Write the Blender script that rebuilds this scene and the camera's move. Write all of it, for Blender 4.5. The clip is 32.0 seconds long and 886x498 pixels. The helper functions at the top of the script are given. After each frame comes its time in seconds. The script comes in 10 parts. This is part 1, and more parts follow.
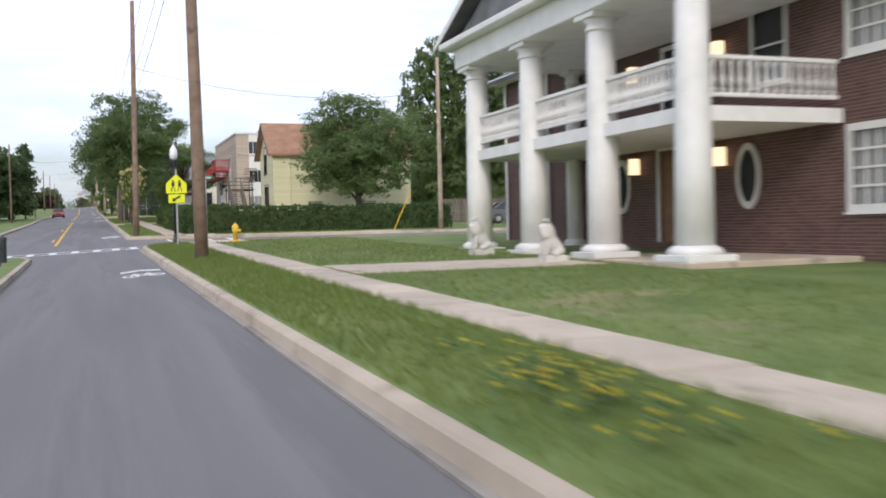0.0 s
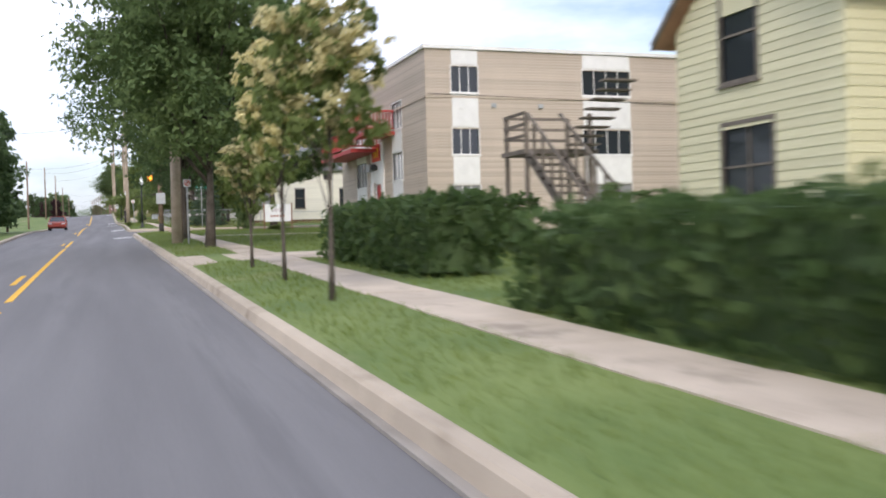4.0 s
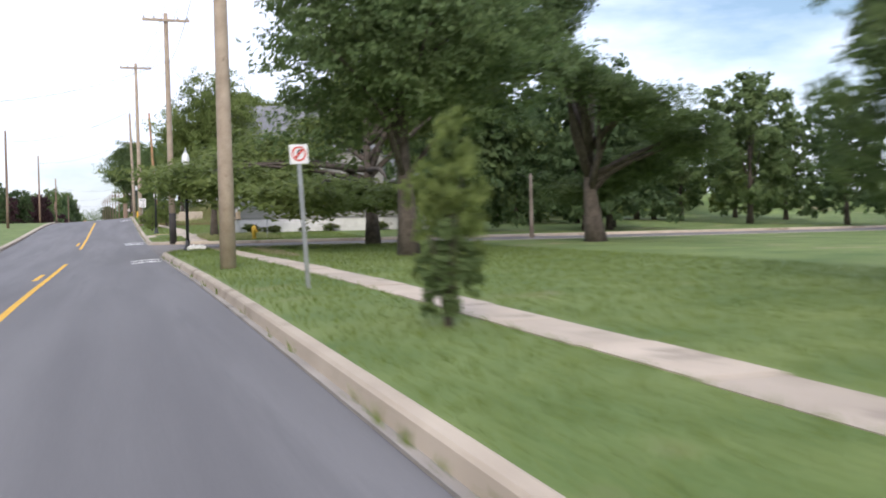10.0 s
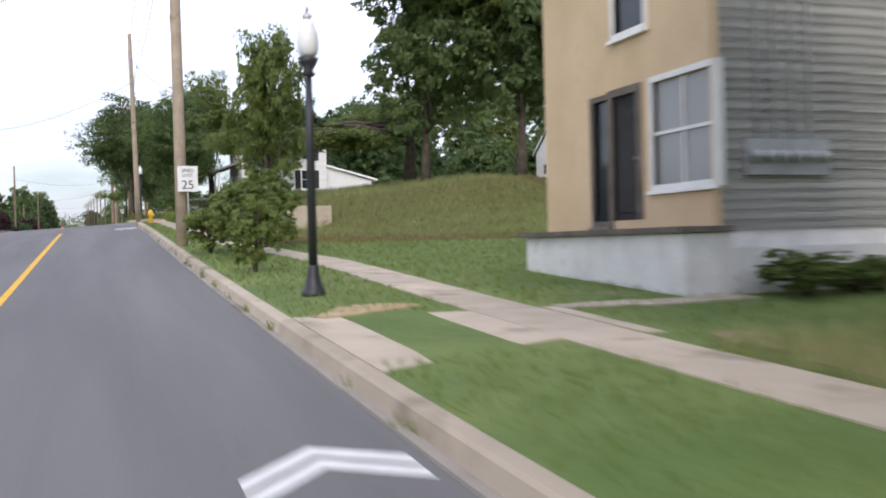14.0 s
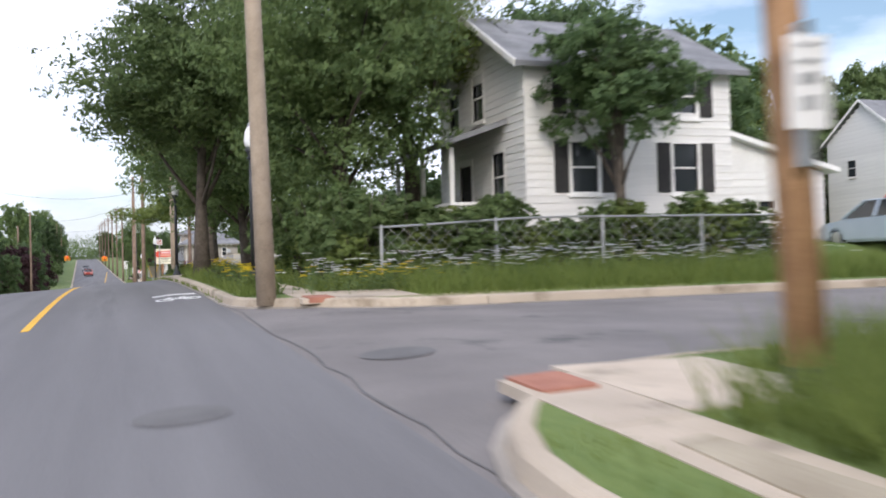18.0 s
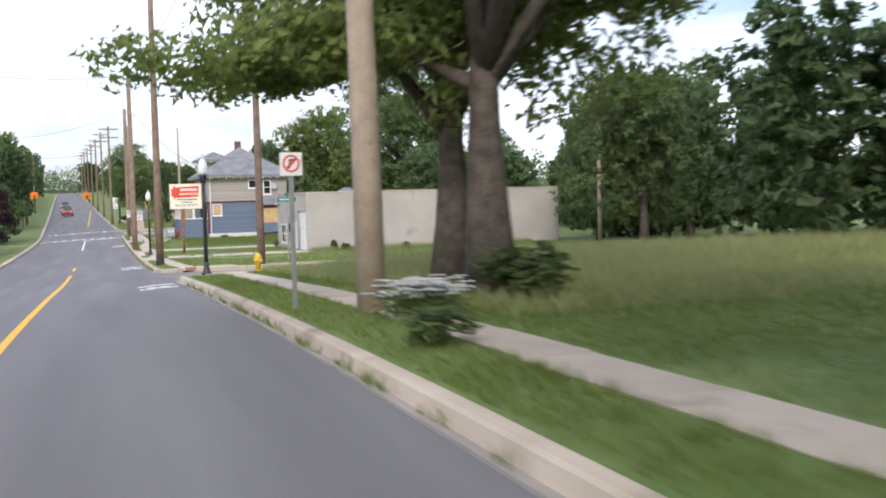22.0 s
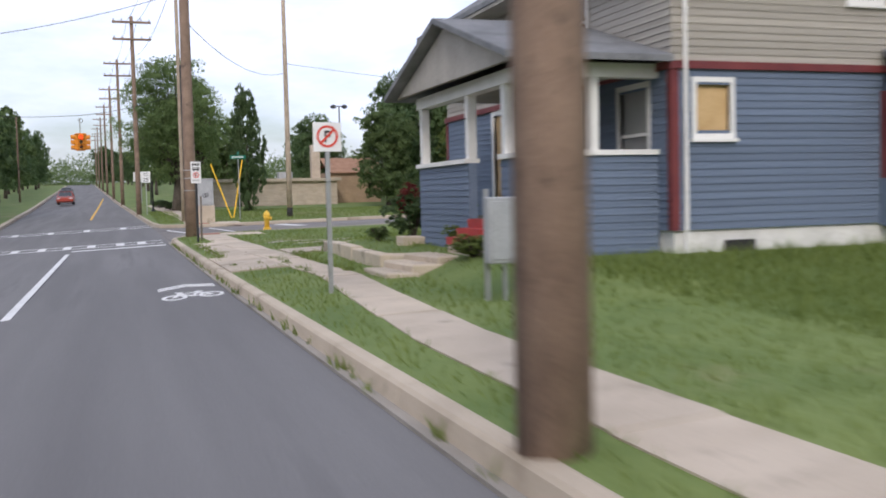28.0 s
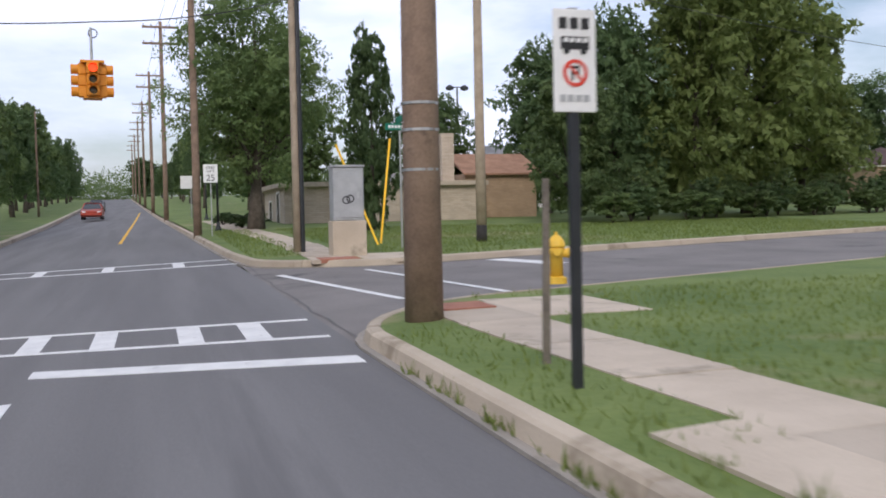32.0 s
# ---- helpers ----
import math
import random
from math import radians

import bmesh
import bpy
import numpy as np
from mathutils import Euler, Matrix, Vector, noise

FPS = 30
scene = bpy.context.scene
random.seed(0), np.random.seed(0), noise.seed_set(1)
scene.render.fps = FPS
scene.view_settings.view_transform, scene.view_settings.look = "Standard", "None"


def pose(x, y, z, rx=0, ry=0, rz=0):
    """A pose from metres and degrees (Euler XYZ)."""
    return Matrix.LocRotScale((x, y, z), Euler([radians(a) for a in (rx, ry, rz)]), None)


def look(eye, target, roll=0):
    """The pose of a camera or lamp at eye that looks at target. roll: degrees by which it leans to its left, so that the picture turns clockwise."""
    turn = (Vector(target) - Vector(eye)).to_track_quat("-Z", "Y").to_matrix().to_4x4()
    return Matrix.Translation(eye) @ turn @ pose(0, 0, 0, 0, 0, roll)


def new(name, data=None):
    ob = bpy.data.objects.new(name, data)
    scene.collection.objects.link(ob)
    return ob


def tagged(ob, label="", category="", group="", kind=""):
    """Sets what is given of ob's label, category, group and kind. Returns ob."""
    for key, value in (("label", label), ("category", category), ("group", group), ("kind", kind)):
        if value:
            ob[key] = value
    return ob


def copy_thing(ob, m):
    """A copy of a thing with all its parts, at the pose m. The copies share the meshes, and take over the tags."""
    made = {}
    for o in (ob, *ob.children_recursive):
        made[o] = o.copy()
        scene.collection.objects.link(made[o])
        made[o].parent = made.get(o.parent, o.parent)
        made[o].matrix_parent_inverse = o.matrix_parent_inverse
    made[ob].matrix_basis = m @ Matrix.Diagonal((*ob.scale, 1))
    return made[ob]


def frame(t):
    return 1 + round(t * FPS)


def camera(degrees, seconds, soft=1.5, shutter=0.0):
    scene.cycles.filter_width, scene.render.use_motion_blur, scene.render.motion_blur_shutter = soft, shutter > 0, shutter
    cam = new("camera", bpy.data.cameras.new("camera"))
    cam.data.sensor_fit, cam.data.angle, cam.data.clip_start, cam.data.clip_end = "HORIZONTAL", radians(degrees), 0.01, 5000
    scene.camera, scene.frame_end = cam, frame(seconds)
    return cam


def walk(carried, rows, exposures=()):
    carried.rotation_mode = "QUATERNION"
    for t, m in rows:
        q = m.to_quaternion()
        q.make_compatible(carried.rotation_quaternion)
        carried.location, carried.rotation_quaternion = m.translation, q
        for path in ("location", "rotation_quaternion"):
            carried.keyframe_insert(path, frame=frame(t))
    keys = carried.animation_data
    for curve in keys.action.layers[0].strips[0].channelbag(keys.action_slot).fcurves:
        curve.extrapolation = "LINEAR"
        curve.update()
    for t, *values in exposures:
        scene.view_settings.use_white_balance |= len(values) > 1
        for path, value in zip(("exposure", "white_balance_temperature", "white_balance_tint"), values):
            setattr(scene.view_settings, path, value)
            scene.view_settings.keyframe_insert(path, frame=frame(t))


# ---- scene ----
EXPOSURES = ((0, 0.1), (2, 0.15), (5, 0.5), (6, 0.6), (7, 0.45), (8, 0.3), (9, 0.35), (11, 0.45), (12, 0.4), (14, 0.25), (17, 0.35), (18, 0.42), (19, 0.45), (20, 0.75), (21, 0.8), (22, 0.5), (23, 0.35), (24, 0.1), (25, 0.18), (26, 0.0), (29, 0.05), (30, -0.1), (32, -0.1))
SUN_TURN = 200.0

# ---- camera ----
cam = camera(49.8, 32.0, soft=1.8, shutter=0.5)


def aim(x, y, z, yaw, pitch, roll):
    p, w = radians(pitch), radians(yaw)
    return look((x, y, z), (x - math.sin(w) * math.cos(p), y + math.cos(w) * math.cos(p), z + math.sin(p)), roll)


# seconds, x, y, z, yaw, pitch, roll
PATH = [
    (0, 0.01, -12.64, 1.361, -20.39, -1.35, -1.39),
    (0.5, 0.06, -5.92, 1.493, -20.44, -1.53, -1.21),
    (1, 0.15, 0.92, 1.606, -20.06, -1.52, -1.24),
    (1.5, 0.16, 7.93, 1.764, -19.59, -1.41, -1.33),
    (2, 0.18, 14.91, 1.935, -19.49, -1.46, -1.56),
    (2.5, 0.29, 21.90, 2.076, -19.52, -1.46, -1.26),
    (4.5, 0.14, 50.22, 2.860, -19.59, -0.63, -1.70),
    (5, 0.07, 57.33, 3.111, -19.59, -0.46, -1.41),
    (5.5, -0.08, 64.39, 3.325, -19.64, -0.79, -1.39),
    (6, -0.05, 71.30, 3.559, -19.67, -0.38, -1.87),
    (6.5, -0.09, 78.12, 3.744, -19.86, -0.75, -1.68),
    (7, -0.07, 84.82, 3.927, -19.97, -0.69, -1.64),
    (7.5, -0.02, 91.48, 4.096, -19.97, -0.67, -1.46),
    (8, -0.05, 98.26, 4.368, -20.12, -0.71, -1.49),
    (8.5, -0.08, 105.10, 4.495, -20.09, -0.64, -1.27),
    (9, -0.09, 111.99, 4.729, -19.82, -0.74, -1.52),
    (9.5, 0.07, 119.05, 5.019, -19.46, -0.20, -1.50),
    (10, 0.26, 126.24, 5.295, -18.94, -0.66, -1.40),
    (10.5, 0.24, 133.48, 5.545, -18.91, -0.93, -1.65),
    (11, 0.02, 140.63, 5.760, -19.29, -1.12, -1.72),
    (11.5, -0.03, 147.45, 5.971, -19.51, -1.20, -1.51),
    (12, 0.09, 154.03, 6.054, -19.52, -1.10, -1.77),
    (12.5, 0.04, 160.55, 6.202, -19.73, -1.07, -1.49),
    (13, 0.05, 167.00, 6.356, -19.75, -1.05, -1.64),
    (13.5, 0.08, 173.05, 6.558, -19.85, -0.36, -1.3),
    (14, 0.07, 178.96, 6.720, -19.80, -0.34, -1.4),
    (14.5, 0.02, 184.79, 6.951, -20.00, 0.15, -1.6),
    (16.5, 0.09, 208.91, 8.301, -19.08, 1.00, -1.43),
    (17, -0.00, 214.79, 8.611, -18.88, 0.97, -1.38),
    (17.5, -0.03, 220.59, 8.982, -18.93, 1.02, -1.23),
    (18, -0.11, 226.32, 9.308, -19.08, 0.78, -1.57),
    (18.5, -0.14, 231.90, 9.539, -19.31, 0.04, -1.98),
    (19, -0.08, 237.23, 9.770, -19.46, -0.38, -1.95),
    (19.5, -0.08, 242.55, 9.968, -19.68, -0.68, -1.55),
    (20, -0.09, 247.84, 10.121, -19.83, -1.33, -1.42),
    (20.5, -0.07, 253.07, 10.236, -19.80, -1.66, -1.49),
    (21, -0.00, 258.28, 10.330, -19.70, -2.10, -1.08),
    (21.5, -0.14, 263.52, 10.355, -19.70, -2.65, -1.54),
    (22, -0.18, 268.82, 10.372, -19.78, -3.27, -1.52),
    (22.5, -0.03, 274.28, 10.302, -19.75, -3.64, -1.70),
    (23, 0.05, 279.93, 10.216, -19.78, -4.33, -1.37),
    (23.5, 0.05, 285.82, 10.000, -19.81, -4.66, -1.13),
    (24, 0.19, 291.93, 9.753, -19.55, -4.97, -0.94),
    (24.5, 0.18, 298.13, 9.443, -19.41, -5.23, -0.54),
    (25, 0.25, 304.23, 9.131, -19.10, -5.96, -1.72),
    (25.5, 0.18, 310.06, 8.884, -18.82, -5.26, -1.43),
    (26, 0.11, 315.63, 8.759, -18.57, -3.97, -1.02),
    (26.5, -0.18, 321.05, 8.537, -17.99, -4.38, -1.65),
    (28.5, 0.20, 340.65, 8.309, -18.92, -2.96, -1.36),
    (29, 0.04, 344.88, 8.304, -18.78, -3.04, -1.54),
    (29.5, 0.0, 348.87, 8.287, -18.61, -2.94, -1.43),
    (30, 0.0, 352.47, 8.273, -18.25, -2.75, -1.45),
    (30.5, -0.04, 355.59, 8.271, -17.98, -2.67, -1.34),
    (31, -0.11, 358.17, 8.266, -17.82, -2.74, -1.49),
    (31.5, -0.2, 360.32, 8.283, -17.36, -2.50, -1.57),
    (32, -0.2, 362.28, 8.242, -16.83, -2.13, -1.27),
]
walk(cam, [(r[0], aim(*r[1:])) for r in PATH], EXPOSURES)

# grades of the street every 16.5 m from y = -11
GY0, GSTEP = -11.0, 16.5
GRADE = [0.0202, 0.0207, 0.0223, 0.0291, 0.0324, 0.0309, 0.0280, 0.0313, 0.0403, 0.0310, 0.0176, 0.0269, 0.0484, 0.0605, 0.0580, 0.0398, 0.0194, -0.0065, -0.0385, -0.0504, -0.0261, -0.0061, -0.0027, 0.0040, 0.0240, 0.0240, 0.0240, 0.0240, 0.0300, 0.0300, 0.0300, 0.0300]
TILT = 0.0623

# ---- light: a bright evening sky, the sun low behind thin cloud ----
world = bpy.data.worlds.new("sky")
scene.world = world
world.use_nodes = True
wn, wl = world.node_tree.nodes, world.node_tree.links
sky = wn.new("ShaderNodeTexSky")
sky.sky_type = "NISHITA"
sky.sun_disc = False
sky.sun_elevation, sky.sun_rotation = radians(34), radians(SUN_TURN)
sky.air_density, sky.dust_density, sky.ozone_density = 1.0, 2.6, 1.2
tc = wn.new("ShaderNodeTexCoord")
cl = wn.new("ShaderNodeTexNoise")
cl.inputs["Scale"].default_value, cl.inputs["Detail"].default_value, cl.inputs["Roughness"].default_value = 2.2, 8, 0.55
mp = wn.new("ShaderNodeMapping")
mp.inputs["Scale"].default_value = (1, 1, 3.2)
wl.new(tc.outputs["Generated"], mp.inputs["Vector"])
wl.new(mp.outputs[0], cl.inputs["Vector"])
cr = wn.new("ShaderNodeValToRGB")
cr.color_ramp.elements[0].position, cr.color_ramp.elements[1].position = 0.3, 0.62
wl.new(cl.outputs[0], cr.inputs[0])
mx = wn.new("ShaderNodeMixRGB")
wl.new(cr.outputs[0], mx.inputs[0])
wl.new(sky.outputs[0], mx.inputs[1])
mx.inputs[2].default_value = (9.3, 9.7, 11.9, 1)
wl.new(mx.outputs[0], wn["Background"].inputs["Color"])
wn["Background"].inputs["Strength"].default_value = 0.13
sun = new("sun", bpy.data.lights.new("sun", "SUN"))
sun.data.energy, sun.data.angle, sun.data.color = 1.2, radians(14), (1.0, 0.94, 0.87)
sun.matrix_basis = look((0, 0, 60), (math.sin(radians(SUN_TURN)) * -60, math.cos(radians(SUN_TURN)) * -60, 60 - 60 * math.tan(radians(34))))

# ---- road profile ----
def zr(y):
    """Height of the road's surface at y, from its grades."""
    y = float(y)
    n = len(GRADE)
    if y <= GY0:
        return GZ[0] + (y - GY0) * GRADE[0]
    i = int((y - GY0) / GSTEP)
    if i >= n - 1:
        return GZ[-1] + (y - GY0 - GSTEP * (n - 1)) * GRADE[-1]
    d = y - GY0 - i * GSTEP
    return GZ[i] + GRADE[i] * d + (GRADE[i + 1] - GRADE[i]) / GSTEP * d * d / 2


GZ = [0.0]
for a_, b_ in zip(GRADE, GRADE[1:]):
    GZ.append(GZ[-1] + (a_ + b_) / 2 * GSTEP)
_z0 = zr(0.0)
GZ = [v - _z0 for v in GZ]


# ---- materials ----
def material(name):
    m = bpy.data.materials.new(name)
    m.use_nodes = True
    nt = m.node_tree
    return m, nt, nt.nodes, nt.links, nt.nodes["Principled BSDF"]


def surface(name, c1, c2, scale=4.0, rough=0.8, fine=60.0, bump=0.15, metal=0.0, spread=0.0, wear=None, wear_scale=1.2, wear_at=0.62, coord="Object", stretch=None):
    """Two tones mixed by coarse noise, fine grain, bump, and stains of a third colour."""
    m, nt, N, L, B = material(name)
    tc = N.new("ShaderNodeTexCoord")
    where = tc.outputs[coord]
    if stretch:
        mp = N.new("ShaderNodeMapping")
        mp.inputs["Scale"].default_value = stretch
        L.new(where, mp.inputs["Vector"])
        where = mp.outputs[0]
    n1 = N.new("ShaderNodeTexNoise")
    n1.inputs["Scale"].default_value, n1.inputs["Detail"].default_value = scale, 6
    L.new(where, n1.inputs["Vector"])
    n2 = N.new("ShaderNodeTexNoise")
    n2.inputs["Scale"].default_value, n2.inputs["Detail"].default_value = fine, 3
    L.new(tc.outputs[coord], n2.inputs["Vector"])
    mixn = N.new("ShaderNodeMath")
    mixn.operation = "MULTIPLY_ADD"
    L.new(n2.outputs[0], mixn.inputs[0])
    mixn.inputs[1].default_value = 0.5
    half = N.new("ShaderNodeMath")
    half.operation = "SUBTRACT"
    L.new(n1.outputs[0], half.inputs[0])
    half.inputs[1].default_value = 0.25
    L.new(half.outputs[0], mixn.inputs[2])
    ramp = N.new("ShaderNodeValToRGB")
    ramp.color_ramp.elements[0].position, ramp.color_ramp.elements[1].position = 0.3, 0.7
    ramp.color_ramp.elements[0].color, ramp.color_ramp.elements[1].color = (*c1, 1), (*c2, 1)
    L.new(mixn.outputs[0], ramp.inputs[0])
    col = ramp.outputs[0]
    if wear:
        n3 = N.new("ShaderNodeTexNoise")
        n3.inputs["Scale"].default_value, n3.inputs["Detail"].default_value = wear_scale, 8
        n3.inputs["Roughness"].default_value = 0.65
        L.new(where, n3.inputs["Vector"])
        st = N.new("ShaderNodeMapRange")
        st.inputs["From Min"].default_value, st.inputs["From Max"].default_value = wear_at, wear_at + 0.1
        L.new(n3.outputs[0], st.inputs["Value"])
        mx = N.new("ShaderNodeMixRGB")
        L.new(st.outputs[0], mx.inputs[0])
        L.new(col, mx.inputs[1])
        mx.inputs[2].default_value = (*wear, 1)
        col = mx.outputs[0]
    if spread:
        oi = N.new("ShaderNodeObjectInfo")
        mr = N.new("ShaderNodeMapRange")
        mr.inputs["To Min"].default_value, mr.inputs["To Max"].default_value = 1 - spread, 1 + spread
        L.new(oi.outputs["Random"], mr.inputs["Value"])
        hs = N.new("ShaderNodeHueSaturation")
        L.new(mr.outputs[0], hs.inputs["Value"])
        L.new(col, hs.inputs["Color"])
        col = hs.outputs[0]
    L.new(col, B.inputs["Base Color"])
    B.inputs["Roughness"].default_value, B.inputs["Metallic"].default_value = rough, metal
    if bump:
        bp = N.new("ShaderNodeBump")
        bp.inputs["Strength"].default_value, bp.inputs["Distance"].default_value = bump, 0.02
        L.new(mixn.outputs[0], bp.inputs["Height"])
        L.new(bp.outputs[0], B.inputs["Normal"])
    return m


def leafy(name, dark, light, spread=0.18):
    """Leaves: two greens varied leaf by leaf, bough by bough and tree by tree, some light passing through."""
    m, nt, N, L, B = material(name)
    geo = N.new("ShaderNodeNewGeometry")
    oi = N.new("ShaderNodeObjectInfo")
    tc = N.new("ShaderNodeTexCoord")
    patch = N.new("ShaderNodeTexNoise")
    patch.inputs["Scale"].default_value, patch.inputs["Detail"].default_value = 2.6, 3
    L.new(tc.outputs["Object"], patch.inputs["Vector"])
    ad = N.new("ShaderNodeMath")
    ad.operation = "MULTIPLY_ADD"
    L.new(geo.outputs["Random Per Island"], ad.inputs[0])
    ad.inputs[1].default_value = 0.55
    sc = N.new("ShaderNodeMapRange")
    sc.inputs["From Min"].default_value, sc.inputs["From Max"].default_value = 0.35, 0.65
    sc.inputs["To Min"].default_value, sc.inputs["To Max"].default_value = 0.0, 0.5
    L.new(patch.outputs[0], sc.inputs["Value"])
    L.new(sc.outputs[0], ad.inputs[2])
    mx = N.new("ShaderNodeMixRGB")
    L.new(ad.outputs[0], mx.inputs[0])
    mx.inputs[1].default_value, mx.inputs[2].default_value = (*dark, 1), (*light, 1)
    mr = N.new("ShaderNodeMapRange")
    mr.inputs["To Min"].default_value, mr.inputs["To Max"].default_value = 1 - spread, 1 + spread
    L.new(oi.outputs["Random"], mr.inputs["Value"])
    hs = N.new("ShaderNodeHueSaturation")
    L.new(mr.outputs[0], hs.inputs["Value"])
    L.new(mx.outputs[0], hs.inputs["Color"])
    L.new(hs.outputs[0], B.inputs["Base Color"])
    B.inputs["Roughness"].default_value = 0.6
    B.inputs["Specular IOR Level"].default_value = 0.25
    tr = N.new("ShaderNodeBsdfTranslucent")
    L.new(hs.outputs[0], tr.inputs["Color"])
    ms = N.new("ShaderNodeMixShader")
    ms.inputs[0].default_value = 0.5
    L.new(B.outputs[0], ms.inputs[1])
    L.new(tr.outputs[0], ms.inputs[2])
    L.new(ms.outputs[0], N["Material Output"].inputs["Surface"])
    return m


def glowing(name, colour, power):
    m, nt, N, L, B = material(name)
    B.inputs["Base Color"].default_value = (*colour, 1)
    B.inputs["Emission Color"].default_value = (*colour, 1)
    B.inputs["Emission Strength"].default_value = power
    return m


def glassy(name, colour=(0.03, 0.035, 0.04), rough=0.06):
    """Window glass before dark rooms: a dark, smooth, reflecting sheet."""
    m, nt, N, L, B = material(name)
    tc = N.new("ShaderNodeTexCoord")
    n1 = N.new("ShaderNodeTexNoise")
    n1.inputs["Scale"].default_value = 1.3
    L.new(tc.outputs["Object"], n1.inputs["Vector"])
    bp = N.new("ShaderNodeBump")
    bp.inputs["Strength"].default_value = 0.05
    L.new(n1.outputs[0], bp.inputs["Height"])
    L.new(bp.outputs[0], B.inputs["Normal"])
    B.inputs["Base Color"].default_value = (*colour, 1)
    B.inputs["Roughness"].default_value = rough
    B.inputs["IOR"].default_value = 1.5
    return m


M = {}
M["asphalt"] = surface("asphalt", (0.125, 0.122, 0.124), (0.176, 0.172, 0.173), 0.7, 0.85, 45, 0.25, wear=(0.132, 0.129, 0.131), wear_scale=0.6, wear_at=0.55, stretch=(1.6, 0.1, 1.0))
M["asphalt_side"] = surface("asphalt_side", (0.15, 0.138, 0.132), (0.215, 0.198, 0.188), 0.6, 0.88, 40, 0.25, wear=(0.08, 0.078, 0.078), wear_scale=0.5, wear_at=0.6)
M["patch"] = surface("patch", (0.105, 0.102, 0.1), (0.145, 0.141, 0.138), 2, 0.85, 50, 0.2)
M["concrete"] = surface("concrete", (0.43, 0.36, 0.28), (0.54, 0.458, 0.365), 1.4, 0.85, 40, 0.25, spread=0.12, wear=(0.31, 0.26, 0.2), wear_scale=1.1, wear_at=0.56)
M["kerb"] = surface("kerb", (0.39, 0.325, 0.25), (0.49, 0.415, 0.325), 1.0, 0.88, 35, 0.3, spread=0.12, wear=(0.27, 0.22, 0.16), wear_scale=0.9, wear_at=0.55)
M["gutter"] = surface("gutter", (0.25, 0.228, 0.2), (0.35, 0.315, 0.275), 1.0, 0.88, 35, 0.2, spread=0.08, wear=(0.19, 0.17, 0.145), wear_scale=0.7, wear_at=0.56)
M["grass"] = surface("grass", (0.085, 0.14, 0.03), (0.17, 0.22, 0.06), 0.5, 0.95, 14, 0.8, wear=(0.26, 0.235, 0.12), wear_scale=0.22, wear_at=0.58)
M["grass_far"] = surface("grass_far", (0.1, 0.13, 0.04), (0.16, 0.19, 0.06), 0.1, 0.95, 3, 0.4)
M["dry_grass"] = surface("dry_grass", (0.16, 0.15, 0.07), (0.25, 0.22, 0.11), 0.5, 0.95, 12, 0.6, wear=(0.12, 0.15, 0.05), wear_scale=0.5, wear_at=0.52)
M["sandy_gravel"] = surface("sandy_gravel", (0.3, 0.255, 0.185), (0.44, 0.385, 0.29), 1.6, 0.95, 30, 0.5, wear=(0.22, 0.21, 0.11), wear_scale=1.3, wear_at=0.58)
M["dirt"] = surface("dirt", (0.22, 0.16, 0.1), (0.33, 0.25, 0.16), 0.8, 0.95, 20, 0.5, wear=(0.16, 0.17, 0.07), wear_scale=0.7, wear_at=0.58)
M["straw"] = surface("straw", (0.34, 0.25, 0.14), (0.5, 0.39, 0.24), 6, 0.95, 40, 0.8)
M["rubble"] = surface("rubble", (0.3, 0.27, 0.22), (0.55, 0.51, 0.45), 9, 0.95, 40, 1.0, wear=(0.14, 0.17, 0.07), wear_scale=3, wear_at=0.52)
M["white_paint"] = surface("white_paint", (0.62, 0.62, 0.62), (0.78, 0.78, 0.77), 3, 0.75, 60, 0.15, wear=(0.3, 0.29, 0.28), wear_scale=7, wear_at=0.63)
M["yellow_paint"] = surface("yellow_paint", (0.68, 0.37, 0.02), (0.8, 0.46, 0.035), 3, 0.75, 60, 0.15, wear=(0.3, 0.22, 0.09), wear_scale=5, wear_at=0.64)
M["bark"] = surface("bark", (0.055, 0.043, 0.034), (0.12, 0.1, 0.08), 5, 0.95, 25, 0.9)
M["pole_wood"] = surface("pole_wood", (0.17, 0.115, 0.085), (0.27, 0.19, 0.14), 3, 0.9, 30, 0.5, spread=0.18, wear=(0.12, 0.085, 0.065), wear_scale=2.5, wear_at=0.58)
M["pole_pale"] = surface("pole_pale", (0.3, 0.24, 0.18), (0.42, 0.34, 0.26), 3, 0.9, 30, 0.5, spread=0.1, wear=(0.2, 0.15, 0.11), wear_scale=2.5, wear_at=0.6)
M["pole_orange"] = surface("pole_orange", (0.3, 0.165, 0.085), (0.44, 0.26, 0.14), 3, 0.9, 30, 0.5, wear=(0.2, 0.11, 0.06), wear_scale=2.5, wear_at=0.6)
M["tar"] = surface("tar", (0.02, 0.018, 0.017), (0.05, 0.043, 0.038), 3, 0.8, 30, 0.4)
M["black_iron"] = surface("black_iron", (0.016, 0.018, 0.022), (0.03, 0.033, 0.038), 3, 0.45, 40, 0.1)
M["steel"] = surface("steel", (0.36, 0.37, 0.37), (0.5, 0.51, 0.51), 5, 0.45, 50, 0.1, metal=0.8)
M["grey_metal"] = surface("grey_metal", (0.33, 0.34, 0.35), (0.45, 0.46, 0.47), 3, 0.5, 40, 0.08, metal=0.2)
M["wire"] = surface("wire", (0.02, 0.02, 0.022), (0.035, 0.035, 0.037), 3, 0.6, 30, 0)
